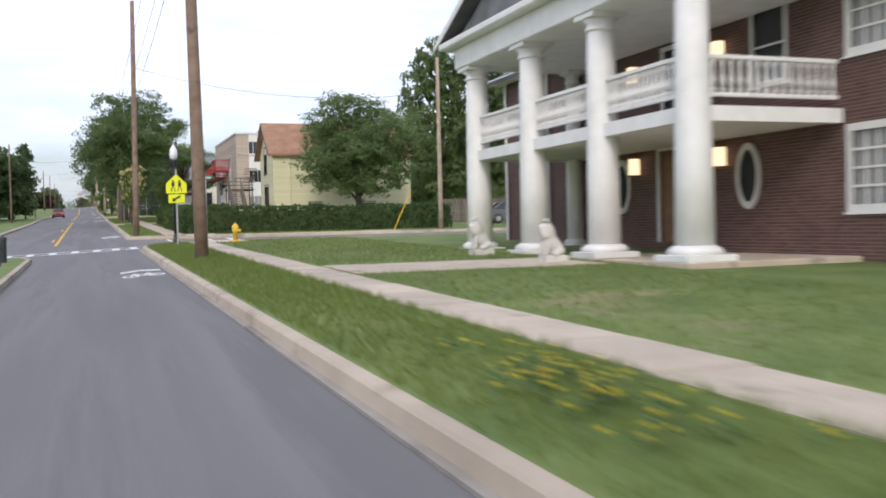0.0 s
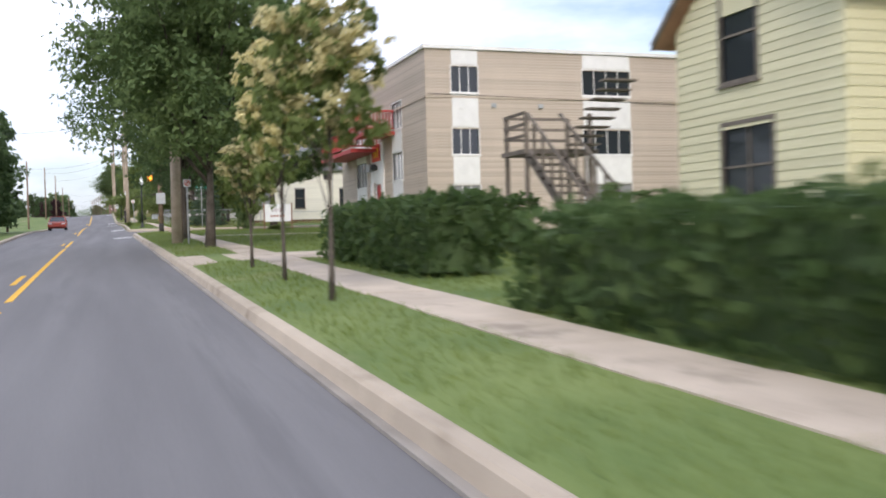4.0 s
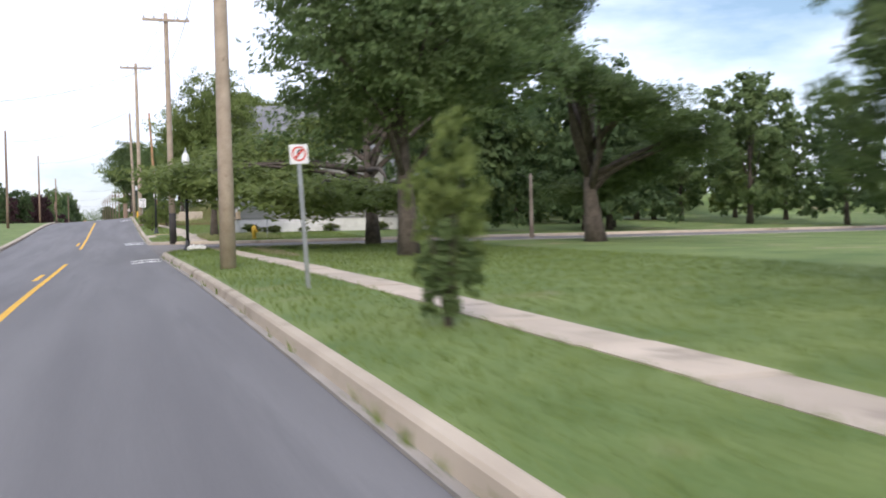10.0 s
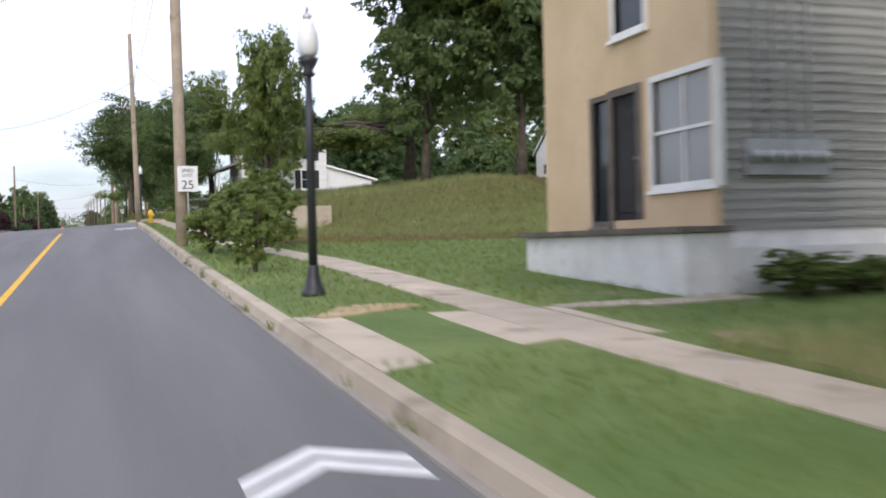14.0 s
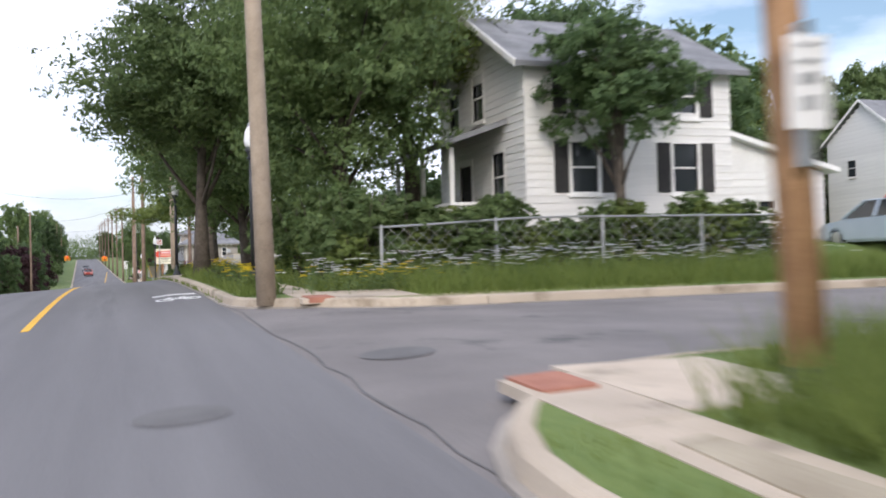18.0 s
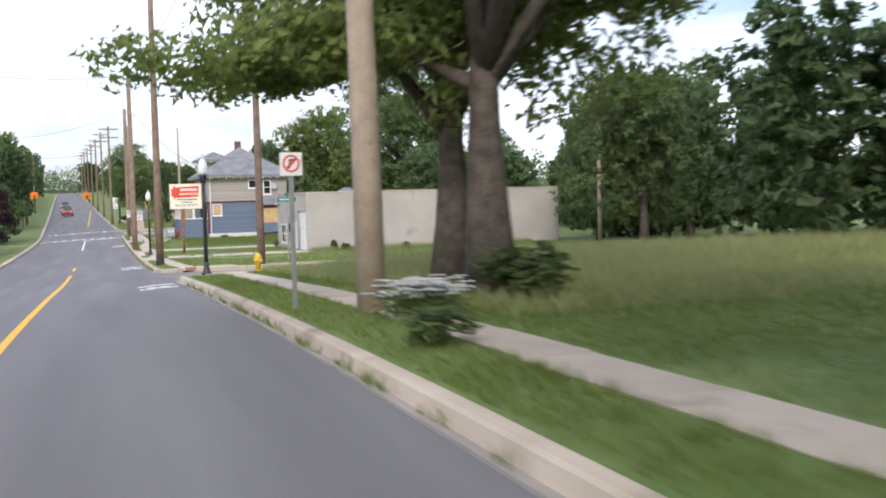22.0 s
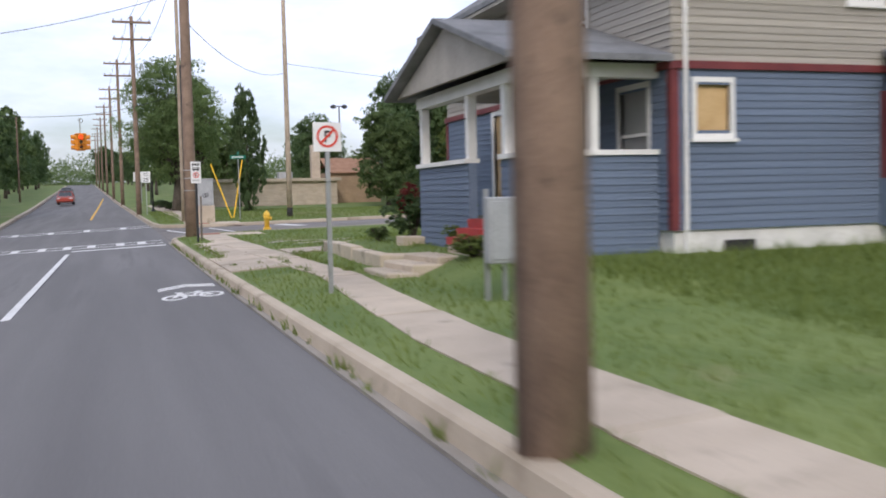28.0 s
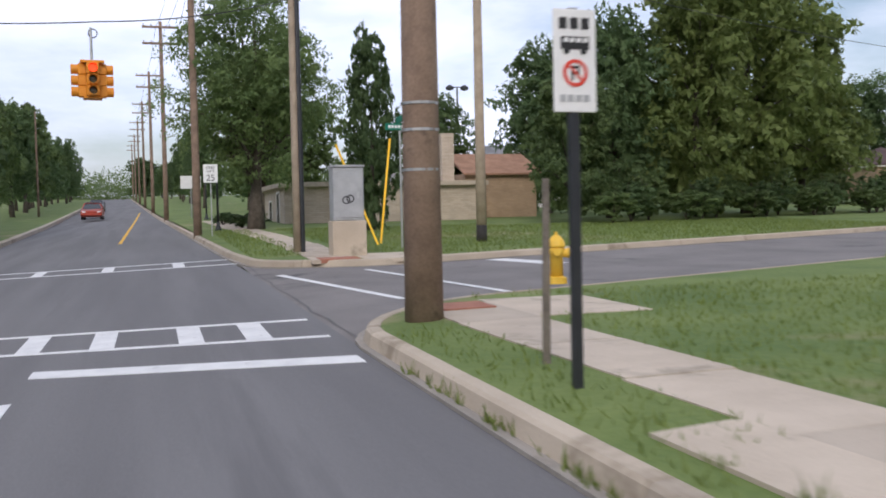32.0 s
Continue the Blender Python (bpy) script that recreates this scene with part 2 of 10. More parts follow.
M["white_trim"] = surface("white_trim", (0.72, 0.71, 0.69), (0.82, 0.81, 0.79), 2, 0.6, 30, 0.06, spread=0.04, wear=(0.55, 0.53, 0.5), wear_scale=1.5, wear_at=0.66)
M["hydrant_yellow"] = surface("hydrant_yellow", (0.72, 0.44, 0.04), (0.84, 0.54, 0.07), 6, 0.5, 40, 0.15, wear=(0.45, 0.26, 0.06), wear_scale=7, wear_at=0.66)
M["brick_tan"] = surface("brick_tan", (0.42, 0.35, 0.28), (0.55, 0.47, 0.39), 3, 0.9, 40, 0.2, spread=0.1, wear=(0.36, 0.3, 0.24), wear_scale=0.8, wear_at=0.6)
M["mortar_tan"] = surface("mortar_tan", (0.36, 0.3, 0.24), (0.45, 0.38, 0.31), 3, 0.95, 40, 0.2)
M["cream_siding"] = surface("cream_siding", (0.6, 0.56, 0.36), (0.7, 0.66, 0.45), 1.5, 0.7, 20, 0.1, spread=0.05)
M["ivory_siding"] = surface("ivory_siding", (0.66, 0.63, 0.52), (0.77, 0.74, 0.63), 1.5, 0.7, 20, 0.1, spread=0.05)
M["white_siding"] = surface("white_siding", (0.66, 0.65, 0.63), (0.78, 0.77, 0.75), 1.5, 0.7, 20, 0.1, spread=0.05, wear=(0.5, 0.48, 0.45), wear_scale=0.9, wear_at=0.64)
M["grey_boards"] = surface("grey_boards", (0.2, 0.2, 0.185), (0.4, 0.39, 0.365), 2.2, 0.9, 25, 0.4, spread=0.2, wear=(0.13, 0.125, 0.115), wear_scale=3.5, wear_at=0.57)
M["peach_paint"] = surface("peach_paint", (0.56, 0.41, 0.25), (0.66, 0.5, 0.32), 1.2, 0.8, 20, 0.15, wear=(0.46, 0.34, 0.22), wear_scale=1.2, wear_at=0.62)
M["blue_siding"] = surface("blue_siding", (0.1, 0.135, 0.2), (0.15, 0.19, 0.265), 1.5, 0.75, 20, 0.15, spread=0.1)
M["tan_siding"] = surface("tan_siding", (0.3, 0.275, 0.24), (0.4, 0.37, 0.325), 1.5, 0.8, 20, 0.2, spread=0.12)
M["roof_grey"] = surface("roof_grey", (0.14, 0.145, 0.155), (0.24, 0.245, 0.255), 1.5, 0.95, 25, 0.5)
M["roof_brown"] = surface("roof_brown", (0.25, 0.14, 0.09), (0.38, 0.22, 0.145), 1.5, 0.95, 25, 0.5)
M["roof_dark"] = surface("roof_dark", (0.06, 0.06, 0.065), (0.11, 0.11, 0.115), 1.5, 0.95, 25, 0.4)
M["block_grey"] = surface("block_grey", (0.37, 0.345, 0.315), (0.47, 0.445, 0.41), 0.5, 0.9, 20, 0.2, wear=(0.33, 0.31, 0.285), wear_scale=0.5, wear_at=0.58)
M["red_paint"] = surface("red_paint", (0.34, 0.03, 0.03), (0.46, 0.05, 0.045), 2, 0.55, 30, 0.1, spread=0.12)
M["maroon"] = surface("maroon", (0.12, 0.02, 0.025), (0.19, 0.04, 0.04), 2, 0.6, 30, 0.1)
M["door_wood"] = surface("door_wood", (0.17, 0.075, 0.03), (0.29, 0.135, 0.055), 3, 0.5, 30, 0.2)
M["plywood"] = surface("plywood", (0.5, 0.33, 0.15), (0.63, 0.44, 0.23), 2, 0.85, 20, 0.2)
M["deck_wood"] = surface("deck_wood", (0.1, 0.085, 0.07), (0.2, 0.17, 0.14), 3, 0.9, 30, 0.4, spread=0.2)
M["white_block"] = surface("white_block", (0.6, 0.59, 0.57), (0.78, 0.77, 0.75), 2, 0.85, 20, 0.3, wear=(0.4, 0.37, 0.34), wear_scale=2, wear_at=0.6)
M["glass"] = glassy("glass")
M["curtain_glass"] = glassy("curtain_glass", (0.3, 0.3, 0.3), 0.12)
# near-black painting unlit rooms and porch shade; also for dark doors, frames and shutters
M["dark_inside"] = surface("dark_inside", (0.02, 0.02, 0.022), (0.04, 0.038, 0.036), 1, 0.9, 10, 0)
M["globe"] = surface("globe", (0.72, 0.73, 0.74), (0.82, 0.83, 0.84), 3, 0.3, 20, 0)
M["sign_yellow_green"] = surface("sign_yellow_green", (0.72, 0.76, 0.015), (0.78, 0.82, 0.02), 3, 0.5, 30, 0)
M["sign_yellow"] = surface("sign_yellow", (0.85, 0.48, 0.01), (0.9, 0.54, 0.015), 3, 0.5, 30, 0)
M["sign_white"] = surface("sign_white", (0.72, 0.72, 0.72), (0.8, 0.8, 0.8), 3, 0.5, 30, 0)
M["sign_green"] = surface("sign_green", (0.0, 0.16, 0.1), (0.0, 0.2, 0.125), 3, 0.5, 30, 0)
M["sign_red"] = surface("sign_red", (0.6, 0.05, 0.03), (0.7, 0.08, 0.05), 3, 0.5, 30, 0)
M["sign_black"] = surface("sign_black", (0.015, 0.015, 0.015), (0.025, 0.025, 0.025), 3, 0.5, 30, 0)
M["sign_cream"] = surface("sign_cream", (0.72, 0.68, 0.52), (0.8, 0.76, 0.6), 2, 0.45, 20, 0.04, wear=(0.62, 0.56, 0.4), wear_scale=2, wear_at=0.63)
M["brick_pad"] = surface("brick_pad", (0.3, 0.12, 0.08), (0.4, 0.18, 0.12), 4, 0.9, 40, 0.3)
M["rust"] = surface("rust", (0.16, 0.075, 0.04), (0.34, 0.19, 0.11), 4, 0.9, 30, 0.3)
M["signal_yellow"] = surface("signal_yellow", (0.66, 0.23, 0.01), (0.75, 0.29, 0.02), 4, 0.5, 30, 0.05)
M["stone_pale"] = surface("stone_pale", (0.5, 0.48, 0.44), (0.66, 0.64, 0.6), 4, 0.9, 30, 0.3)
M["rubber"] = surface("rubber", (0.02, 0.02, 0.02), (0.035, 0.035, 0.035), 4, 0.85, 30, 0.1)
M["car_grey"] = surface("car_grey", (0.14, 0.14, 0.15), (0.16, 0.16, 0.17), 2, 0.3, 30, 0, metal=0.3)
M["car_red"] = surface("car_red", (0.45, 0.015, 0.03), (0.5, 0.02, 0.035), 2, 0.3, 30, 0)
M["car_blue"] = surface("car_blue", (0.38, 0.46, 0.55), (0.42, 0.5, 0.59), 2, 0.3, 30, 0, metal=0.2)
M["car_brick"] = surface("car_brick", (0.36, 0.05, 0.03), (0.4, 0.06, 0.035), 2, 0.3, 30, 0)
M["leaf_deep"] = leafy("leaf_deep", (0.074, 0.124, 0.052), (0.145, 0.21, 0.088))
M["leaf_mid"] = leafy("leaf_mid", (0.096, 0.15, 0.056), (0.19, 0.255, 0.098))
M["leaf_bright"] = leafy("leaf_bright", (0.13, 0.18, 0.05), (0.24, 0.295, 0.095))
M["leaf_blue"] = leafy("leaf_blue", (0.065, 0.105, 0.062), (0.13, 0.18, 0.11))
M["leaf_purple"] = leafy("leaf_purple", (0.055, 0.03, 0.035), (0.11, 0.06, 0.065))
M["blossom"] = leafy("blossom", (0.5, 0.45, 0.22), (0.68, 0.62, 0.35))
M["hedge_leaf"] = leafy("hedge_leaf", (0.055, 0.1, 0.035), (0.11, 0.165, 0.055), 0.08)
M["flower_yellow"] = leafy("flower_yellow", (0.78, 0.56, 0.02), (0.86, 0.68, 0.06), 0.05)
M["flower_white"] = leafy("flower_white", (0.7, 0.7, 0.68), (0.82, 0.82, 0.8), 0.05)
M["grass_blade"] = leafy("grass_blade", (0.125, 0.175, 0.042), (0.235, 0.29, 0.08), 0.05)
M["grass_dry"] = leafy("grass_dry", (0.2, 0.155, 0.075), (0.34, 0.27, 0.14), 0.05)
M["grass_long"] = leafy("grass_long", (0.24, 0.27, 0.1), (0.42, 0.43, 0.2), 0.05)


# ---- mesh helpers ----
def part(name, bm, mat, parent=None, label="", smooth=False):
    """Links a bmesh as ONE mesh object under a thing or a part."""
    me = bpy.data.meshes.new(name)
    bm.normal_update()
    bm.to_mesh(me)
    bm.free()
    me.materials.append(mat)
    if smooth:
        me.shade_smooth()
    ob = new(name, me)
    if parent:
        ob.parent = parent
    if label:
        ob["label"] = label
    return ob


def from_arrays(name, verts, faces, mat, parent=None, smooth=False):
    me = bpy.data.meshes.new(name)
    me.from_pydata(verts, [], faces)
    me.materials.append(mat)
    if smooth:
        me.shade_smooth()
    ob = new(name, me)
    if parent:
        ob.parent = parent
    return ob


def share(name, me, m, parent=None):
    """One more object on a mesh that exists."""
    ob = new(name, me)
    ob.matrix_basis = m
    if parent:
        ob.parent = parent
    return ob


def thing(name, label, category, m=None, group="", kind=""):
    ob = new(name)
    ob.empty_display_size = 0.2
    if m is not None:
        ob.matrix_basis = m
    return tagged(ob, label, category, group, kind)


def scaled(m, sx, sy=None, sz=None):
    return m @ Matrix.Diagonal((sx, sy or sx, sz or sx, 1))


def box(bm, x0, y0, z0, x1, y1, z1, bevel=0.0):
    r = bmesh.ops.create_cube(bm, size=1, matrix=Matrix.LocRotScale(((x0 + x1) / 2, (y0 + y1) / 2, (z0 + z1) / 2), None, (x1 - x0, y1 - y0, z1 - z0)))
    if bevel:
        es = list({e for v in r["verts"] for e in v.link_edges})
        bmesh.ops.bevel(bm, geom=es, offset=bevel, segments=1, affect="EDGES")
    return bm


def B(x0, y0, z0, x1, y1, z1, bevel=0.0):
    return box(bmesh.new(), x0, y0, z0, x1, y1, z1, bevel)


def tube(bm, pts, radii, n=8, cap=True):
    """A tapering round bar through the points."""
    rings = []
    pts = [Vector(p) for p in pts]
    for i, p in enumerate(pts):
        d = (pts[min(i + 1, len(pts) - 1)] - pts[max(i - 1, 0)]).normalized()
        u = d.orthogonal().normalized() if abs(d.z) < 0.95 else Vector((1, 0, 0)).cross(d).normalized()
        if abs(d.z) >= 0.95:
            u = Vector((1, 0, 0)) - d * d.x
            u.normalize()
        w = d.cross(u)
        r = radii[i] if isinstance(radii, (list, tuple)) else radii
        rings.append([bm.verts.new(p + r * (math.cos(2 * math.pi * k / n) * u + math.sin(2 * math.pi * k / n) * w)) for k in range(n)])
    for a, b in zip(rings, rings[1:]):
        for k in range(n):
            bm.faces.new((a[k], a[(k + 1) % n], b[(k + 1) % n], b[k]))
    if cap:
        bm.faces.new(rings[0][::-1])
        bm.faces.new(rings[-1])
    return bm


def T(pts, radii, n=8):
    return tube(bmesh.new(), pts, radii, n)


def lathe(prof, n=14, x=0.0, y=0.0, bm=None):
    """A turned shape from (radius, z) pairs."""
    return tube(bm or bmesh.new(), [(x, y, z) for _, z in prof], [max(r, 0.001) for r, _ in prof], n)


def slab(bm, poly, thick):
    """A flat polygon given in 3D, thickened downwards."""
    top = [bm.verts.new(p) for p in poly]
    low = [bm.verts.new((p[0], p[1], p[2] - thick)) for p in poly]
    bm.faces.new(top)
    bm.faces.new(low[::-1])
    k = len(poly)
    for i in range(k):
        bm.faces.new((top[i], low[i], low[(i + 1) % k], top[(i + 1) % k]))
    return bm


def plate(poly, y0, y1, bm=None):
    """A polygon in x, z, pulled from y0 to y1."""
    bm = bm or bmesh.new()
    a = [bm.verts.new((x, y0, z)) for x, z in poly]
    b = [bm.verts.new((x, y1, z)) for x, z in poly]
    bm.faces.new(a)
    bm.faces.new(b[::-1])
    k = len(poly)
    for i in range(k):
        bm.faces.new((a[i], b[i], b[(i + 1) % k], a[(i + 1) % k]))
    bmesh.ops.recalc_face_normals(bm, faces=bm.faces)
    return bm

# ---- plan ----
EDGE_X, KERB_X, CENTRE_X, LEFT_X = 1.86, 2.14, -1.56, -6.2
CORNER, TIGHT = 3.4, {107.6: 2.0, 298.6: 0.8, 374.6: 2.4}
SIDE = [(29.6, 37.0), (107.6, 114.6), (168.0, 177.6), (234.0, 242.2), (298.6, 306.6), (374.6, 383.2)]
# the pavement's two edges along the street
WALK = [(-30, 4.0, 4.9), (60, 3.7, 4.75), (107, 4.05, 4.85), (115, 4.2, 4.95), (168, 3.9, 4.6), (178, 4.1, 4.95), (199, 4.1, 4.95), (207, 2.95, 3.65), (229, 2.65, 3.3), (242, 3.0, 3.65), (298, 3.05, 3.7), (307, 2.85, 3.45), (326, 2.45, 3.2), (344, 2.6, 3.3), (352, 3.3, 4.0), (374, 2.9, 3.9), (392, 3.6, 4.8), (480, 3.6, 4.8)]


def walk_at(y):
    """The pavement's near and far edge at y."""
    for (a, p, q), (b, r, s) in zip(WALK, WALK[1:]):
        if y <= b:
            f = min(max((y - a) / (b - a), 0), 1)
            return p + (r - p) * f, q + (s - q) * f
    return WALK[-1][1:]


def bend(y):
    """The street bears a little to the left beyond the last junction."""
    return -0.03 * max(0.0, y - 382)


def smooth01(v):
    v = min(max(v, 0.0), 1.0)
    return v * v * (3 - 2 * v)


def rz(x, y):
    """Height of the street's tilted surface."""
    return zr(y) + TILT * min(max(x, -9.0), 3.2)


def LAWN(x, y):
    """Rise of the lawns over the kerb."""
    a = smooth01((y - 206) / 9) * smooth01((231.8 - y) / 7)
    r = a * (1.22 * smooth01((x - 4.9) / 4.5) + 0.8 * smooth01((x - 8.5) / 9))
    b = smooth01((y - 343) / 7) * smooth01((359.7 + 1.1 * max(x - 5.2, 0.0) - y) / 0.9) * smooth01((368.5 - y) / 4)
    r += 0.32 * b * smooth01((x - 4.7) / 0.9)
    c = smooth01((y - 243) / 6) * smooth01((262 - y) / 6)
    return r + c * (0.5 * smooth01((x - 4.5) / 5) + 0.5 * smooth01((x - 17.5) / 4))


def skew(x, y):
    """The last side street leaves the street at a slant."""
    return 0.36 * min(max(x - 3.2, 0.0), 40.0) * smooth01((y - 360) / 13) * smooth01((430 - y) / 40)

# ---- ground, road, kerbs ----
def in_side(y, pad=0.0):
    return any(a - pad < y < b + pad for a, b in SIDE)


def block_left(y):
    """The kerb's inner line on the near side, rounding into the side streets."""
    for a, b in SIDE:
        for edge, sg in ((a, -1), (b, 1)):
            d = (y - edge) * sg
            c = TIGHT.get(edge, CORNER)
            if 0 <= d < c:
                return KERB_X + c - math.sqrt(max(0.0, c * c - (c - d) ** 2))
    return KERB_X + bend(y)


def gz(x, y):
    """Height of the ground at a place: lawns lie a kerb's height over the road."""
    x -= bend(y)
    z = rz(x, y)
    if x > KERB_X - 0.02:
        z += 0.15 + LAWN(x, y)
    elif x < LEFT_X + 0.02:
        z += 0.15 + 0.02 * min(max(LEFT_X - x, 0), 30)
    return z


def sheet(name, ys, xs, zf, mat, kind="structure", label="", cat="ground"):
    """A sheet over rows ys; xs(y) gives the row's columns."""
    V, Fc, n = [], [], None
    for y in ys:
        row = xs(y)
        n = len(row)
        V += [(x, y + skew(x, y), zf(x, y + skew(x, y))) for x in row]
    for j in range(len(ys) - 1):
        for i in range(n - 1):
            a = j * n + i
            Fc.append((a, a + 1, a + n + 1, a + n))
    return tagged(from_arrays(name, V, Fc, mat, smooth=True), label, cat, kind=kind)


def span(a, b, step):
    n = max(1, math.ceil((b - a) / step))
    return [a + (b - a) * k / n for k in range(n + 1)]


ground_y = [-900, -500, -250, -120] + span(-60, 660, 12) + [760, 1000, 1600]
sheet("ground", ground_y, lambda y: [-1500, -700, -300, -150, -80, -40, -20, LEFT_X - 0.05, LEFT_X, 8, 20, 60, 118, 119, 200, 400, 900, 1600],
      lambda x, y: rz(x, min(max(y, -60), 760)) + (-0.5 if LEFT_X - 0.3 < x < 118.5 else 0.1), M["grass_far"], label="wide grassy ground reaching the horizon")
road_y = span(-60, 660, 3) + [700, 760]
sheet("road", road_y, lambda y: [v + bend(y) for v in (LEFT_X, -5, CENTRE_X, 0, EDGE_X + 0.03)], rz, M["asphalt"], label="grey worn asphalt street", cat="road")
for i, (a, b) in enumerate(SIDE):
    sheet("side_road", span(a - CORNER - 0.5, b + CORNER + 0.5, 1.2), lambda y: [EDGE_X - 0.02, 2.5, 3.2, 5.0] + span(9, 119, 10), lambda x, y: rz(x, y) - 0.004, M["asphalt_side"], label="patched asphalt side street", cat="road")

BLOCKS = []
_prev = -60.0
for a, b in SIDE:
    BLOCKS.append((_prev, a))
    _prev = b
BLOCKS.append((_prev, 660.0))


def block_rows(a, b):
    c = TIGHT.get(b, CORNER)
    ys = span(a + (CORNER if a > -50 else 0), b - (c if b < 470 else 0), 2.0)
    arc = [0, 0.05, 0.2, 0.45, 0.8, 1.3, 1.9, 2.6, 3.4]
    arc = [v * 0.85 for v in arc]
    if a > -50:
        ys = [a + v for v in arc] + ys
    if b < 470:
        ys = ys + [b - v * c / CORNER for v in arc[::-1]]
    return ys


for a, b in BLOCKS:
    sheet("lawn", block_rows(a, b), lambda y: [block_left(y)] + [max(x, block_left(y) + 0.1 + 0.02 * k) for k, x in enumerate([3.1, 3.9, 4.7, 5.5, 6.5, 7.5, 9, 11, 13, 16, 20, 25, 32, 42, 60, 90, 119])], gz, M["grass"], label="mown grass lawn beside the street", cat="lawn")

# left verge
sheet("verge", span(-60, 660, 4), lambda y: [v + bend(y) for v in (-60, -30, -16, -11, LEFT_X - 1.5, LEFT_X - 0.2)], gz, M["grass"], label="grass verge across the street", cat="lawn")


def sweep(name, line, prof, mat, length=3.0):
    """A profile (offset to the right of the run, height over the road) along a line in the plane, cut into cast lengths."""
    acc, seg, out = 0.0, [line[0]], []
    for p, q in zip(line, line[1:]):
        seg.append(q)
        acc += math.dist(p, q)
        if acc >= length:
            out.append(seg)
            seg, acc = [q], 0.0
    if len(seg) > 1:
        out.append(seg)
    for seg in out:
        bm = bmesh.new()
        rows = []
        for i, p in enumerate(seg):
            k = line.index(p)
            a, b = line[max(k - 1, 0)], line[min(k + 1, len(line) - 1)]
            d = Vector((b[0] - a[0], b[1] - a[1])).normalized()
            g = 0.008 if i == 0 else (-0.008 if i == len(seg) - 1 else 0)
            rows.append([bm.verts.new((p[0] + d.y * o + d.x * g, p[1] - d.x * o + d.y * g, rz(p[0], p[1]) + h)) for o, h in prof])
        for r0, r1 in zip(rows, rows[1:]):
            for i in range(len(prof) - 1):
                bm.faces.new((r0[i], r0[i + 1], r1[i + 1], r1[i]))
        bm.faces.new(rows[0][::-1])
        bm.faces.new(rows[-1])
        bmesh.ops.recalc_face_normals(bm, faces=bm.faces)
        yield bm


def kerb_line(a, b):
    """The kerb's inner line round one block, from side street to side street."""
    pts = []
    if a > -50:
        pts += [(x, a) for x in (90, 60, 44, 34, 28, 22, 16, 11, KERB_X + CORNER + 0.6)]
        pts += [(KERB_X + CORNER - CORNER * math.sin(t), a + CORNER - CORNER * math.cos(t)) for t in [k * math.pi / 16 for k in range(9)]]
    c = TIGHT.get(b, CORNER)
    ys = span(a + (CORNER if a > -50 else 0), b - (c if b < 470 else 0), 3.0)
    pts += [(KERB_X + bend(y), y) for y in ys[(1 if a > -50 else 0):]]
    if b < 470:
        pts += [(KERB_X + c - c * math.cos(t), b - c + c * math.sin(t)) for t in [k * math.pi / 16 for k in range(1, 9)]]
        pts += [(x, b) for x in (KERB_X + CORNER + 0.6, 11, 16, 22, 28, 34, 44, 60, 90)]
    return [(x, y + skew(x, y)) for x, y in pts]


KW, GW = 0.17, KERB_X - 0.17 - EDGE_X
for a, b in BLOCKS:
    t = thing("kerb", "pale worn concrete kerb edging the street", "kerb", kind="structure")
    for bm in sweep("kerb_stone", kerb_line(a, b), [(0.0, -0.1), (0.0, 0.155), (-0.03, 0.165), (-KW + 0.04, 0.155), (-KW + 0.01, 0.13), (-KW - 0.02, 0.0), (-KW - 0.02, -0.1)], M["kerb"]):
        part("kerb_stone", bm, M["kerb"], t)
    t = thing("gutter", "stained concrete gutter pan along the kerb", "gutter", kind="structure")
    for bm in sweep("gutter_slab", kerb_line(a, b), [(-KW + 0.02, -0.1), (-KW + 0.02, 0.006), (-KW - GW, 0.012), (-KW - GW, -0.1)], M["gutter"]):
        part("gutter_slab", bm, M["gutter"], t)
t = thing("kerb", "concrete kerb on the far side of the street", "kerb", kind="structure")
for y0 in span(28, 648, 10)[:-1]:
    bm = slab(bmesh.new(), [(LEFT_X - 0.25 + bend(y0), y0, rz(LEFT_X, y0) + 0.16), (LEFT_X + 0.05 + bend(y0), y0, rz(LEFT_X, y0) + 0.14), (LEFT_X + 0.05 + bend(y0 + 9.98), y0 + 9.98, rz(LEFT_X, y0 + 9.98) + 0.14), (LEFT_X - 0.25 + bend(y0 + 9.98), y0 + 9.98, rz(LEFT_X, y0 + 9.98) + 0.16)], 0.3)
    part("kerb_stone", bm, M["kerb"], t)


# ---- pavements ----
def flat_piece(poly, lift=0.012, thick=0.09):
    """A thin cast slab over the lawn with the polygon's outline."""
    bm = bmesh.new()
    top = [bm.verts.new((x, y, gz(x, y) + lift)) for x, y in poly]
    low = [bm.verts.new((x, y, gz(x, y) + lift - thick)) for x, y in poly]
    bm.faces.new(top)
    k = len(poly)
    for i in range(k):
        bm.faces.new((top[i], low[i], low[(i + 1) % k], top[(i + 1) % k]))
    bmesh.ops.recalc_face_normals(bm, faces=bm.faces)
    return bm


def strip_slabs(parent, y0, y1, size, mat="concrete", lift=0.012, seed=0, name="slab"):
    rg = random.Random(seed + int(y0 * 10))
    ys = span(y0, y1, size)
    for a, b in zip(ys, ys[1:]):
        j = rg.uniform(-0.03, 0.03) + bend(a)
        (p, q), (r, s) = walk_at(a), walk_at(b)
        part(name, flat_piece([(p + j, a + 0.01), (q + j, a + 0.01), (s + j, b - 0.01), (r + j, b - 0.01)], lift + rg.uniform(-0.004, 0.006)), M[mat], parent)


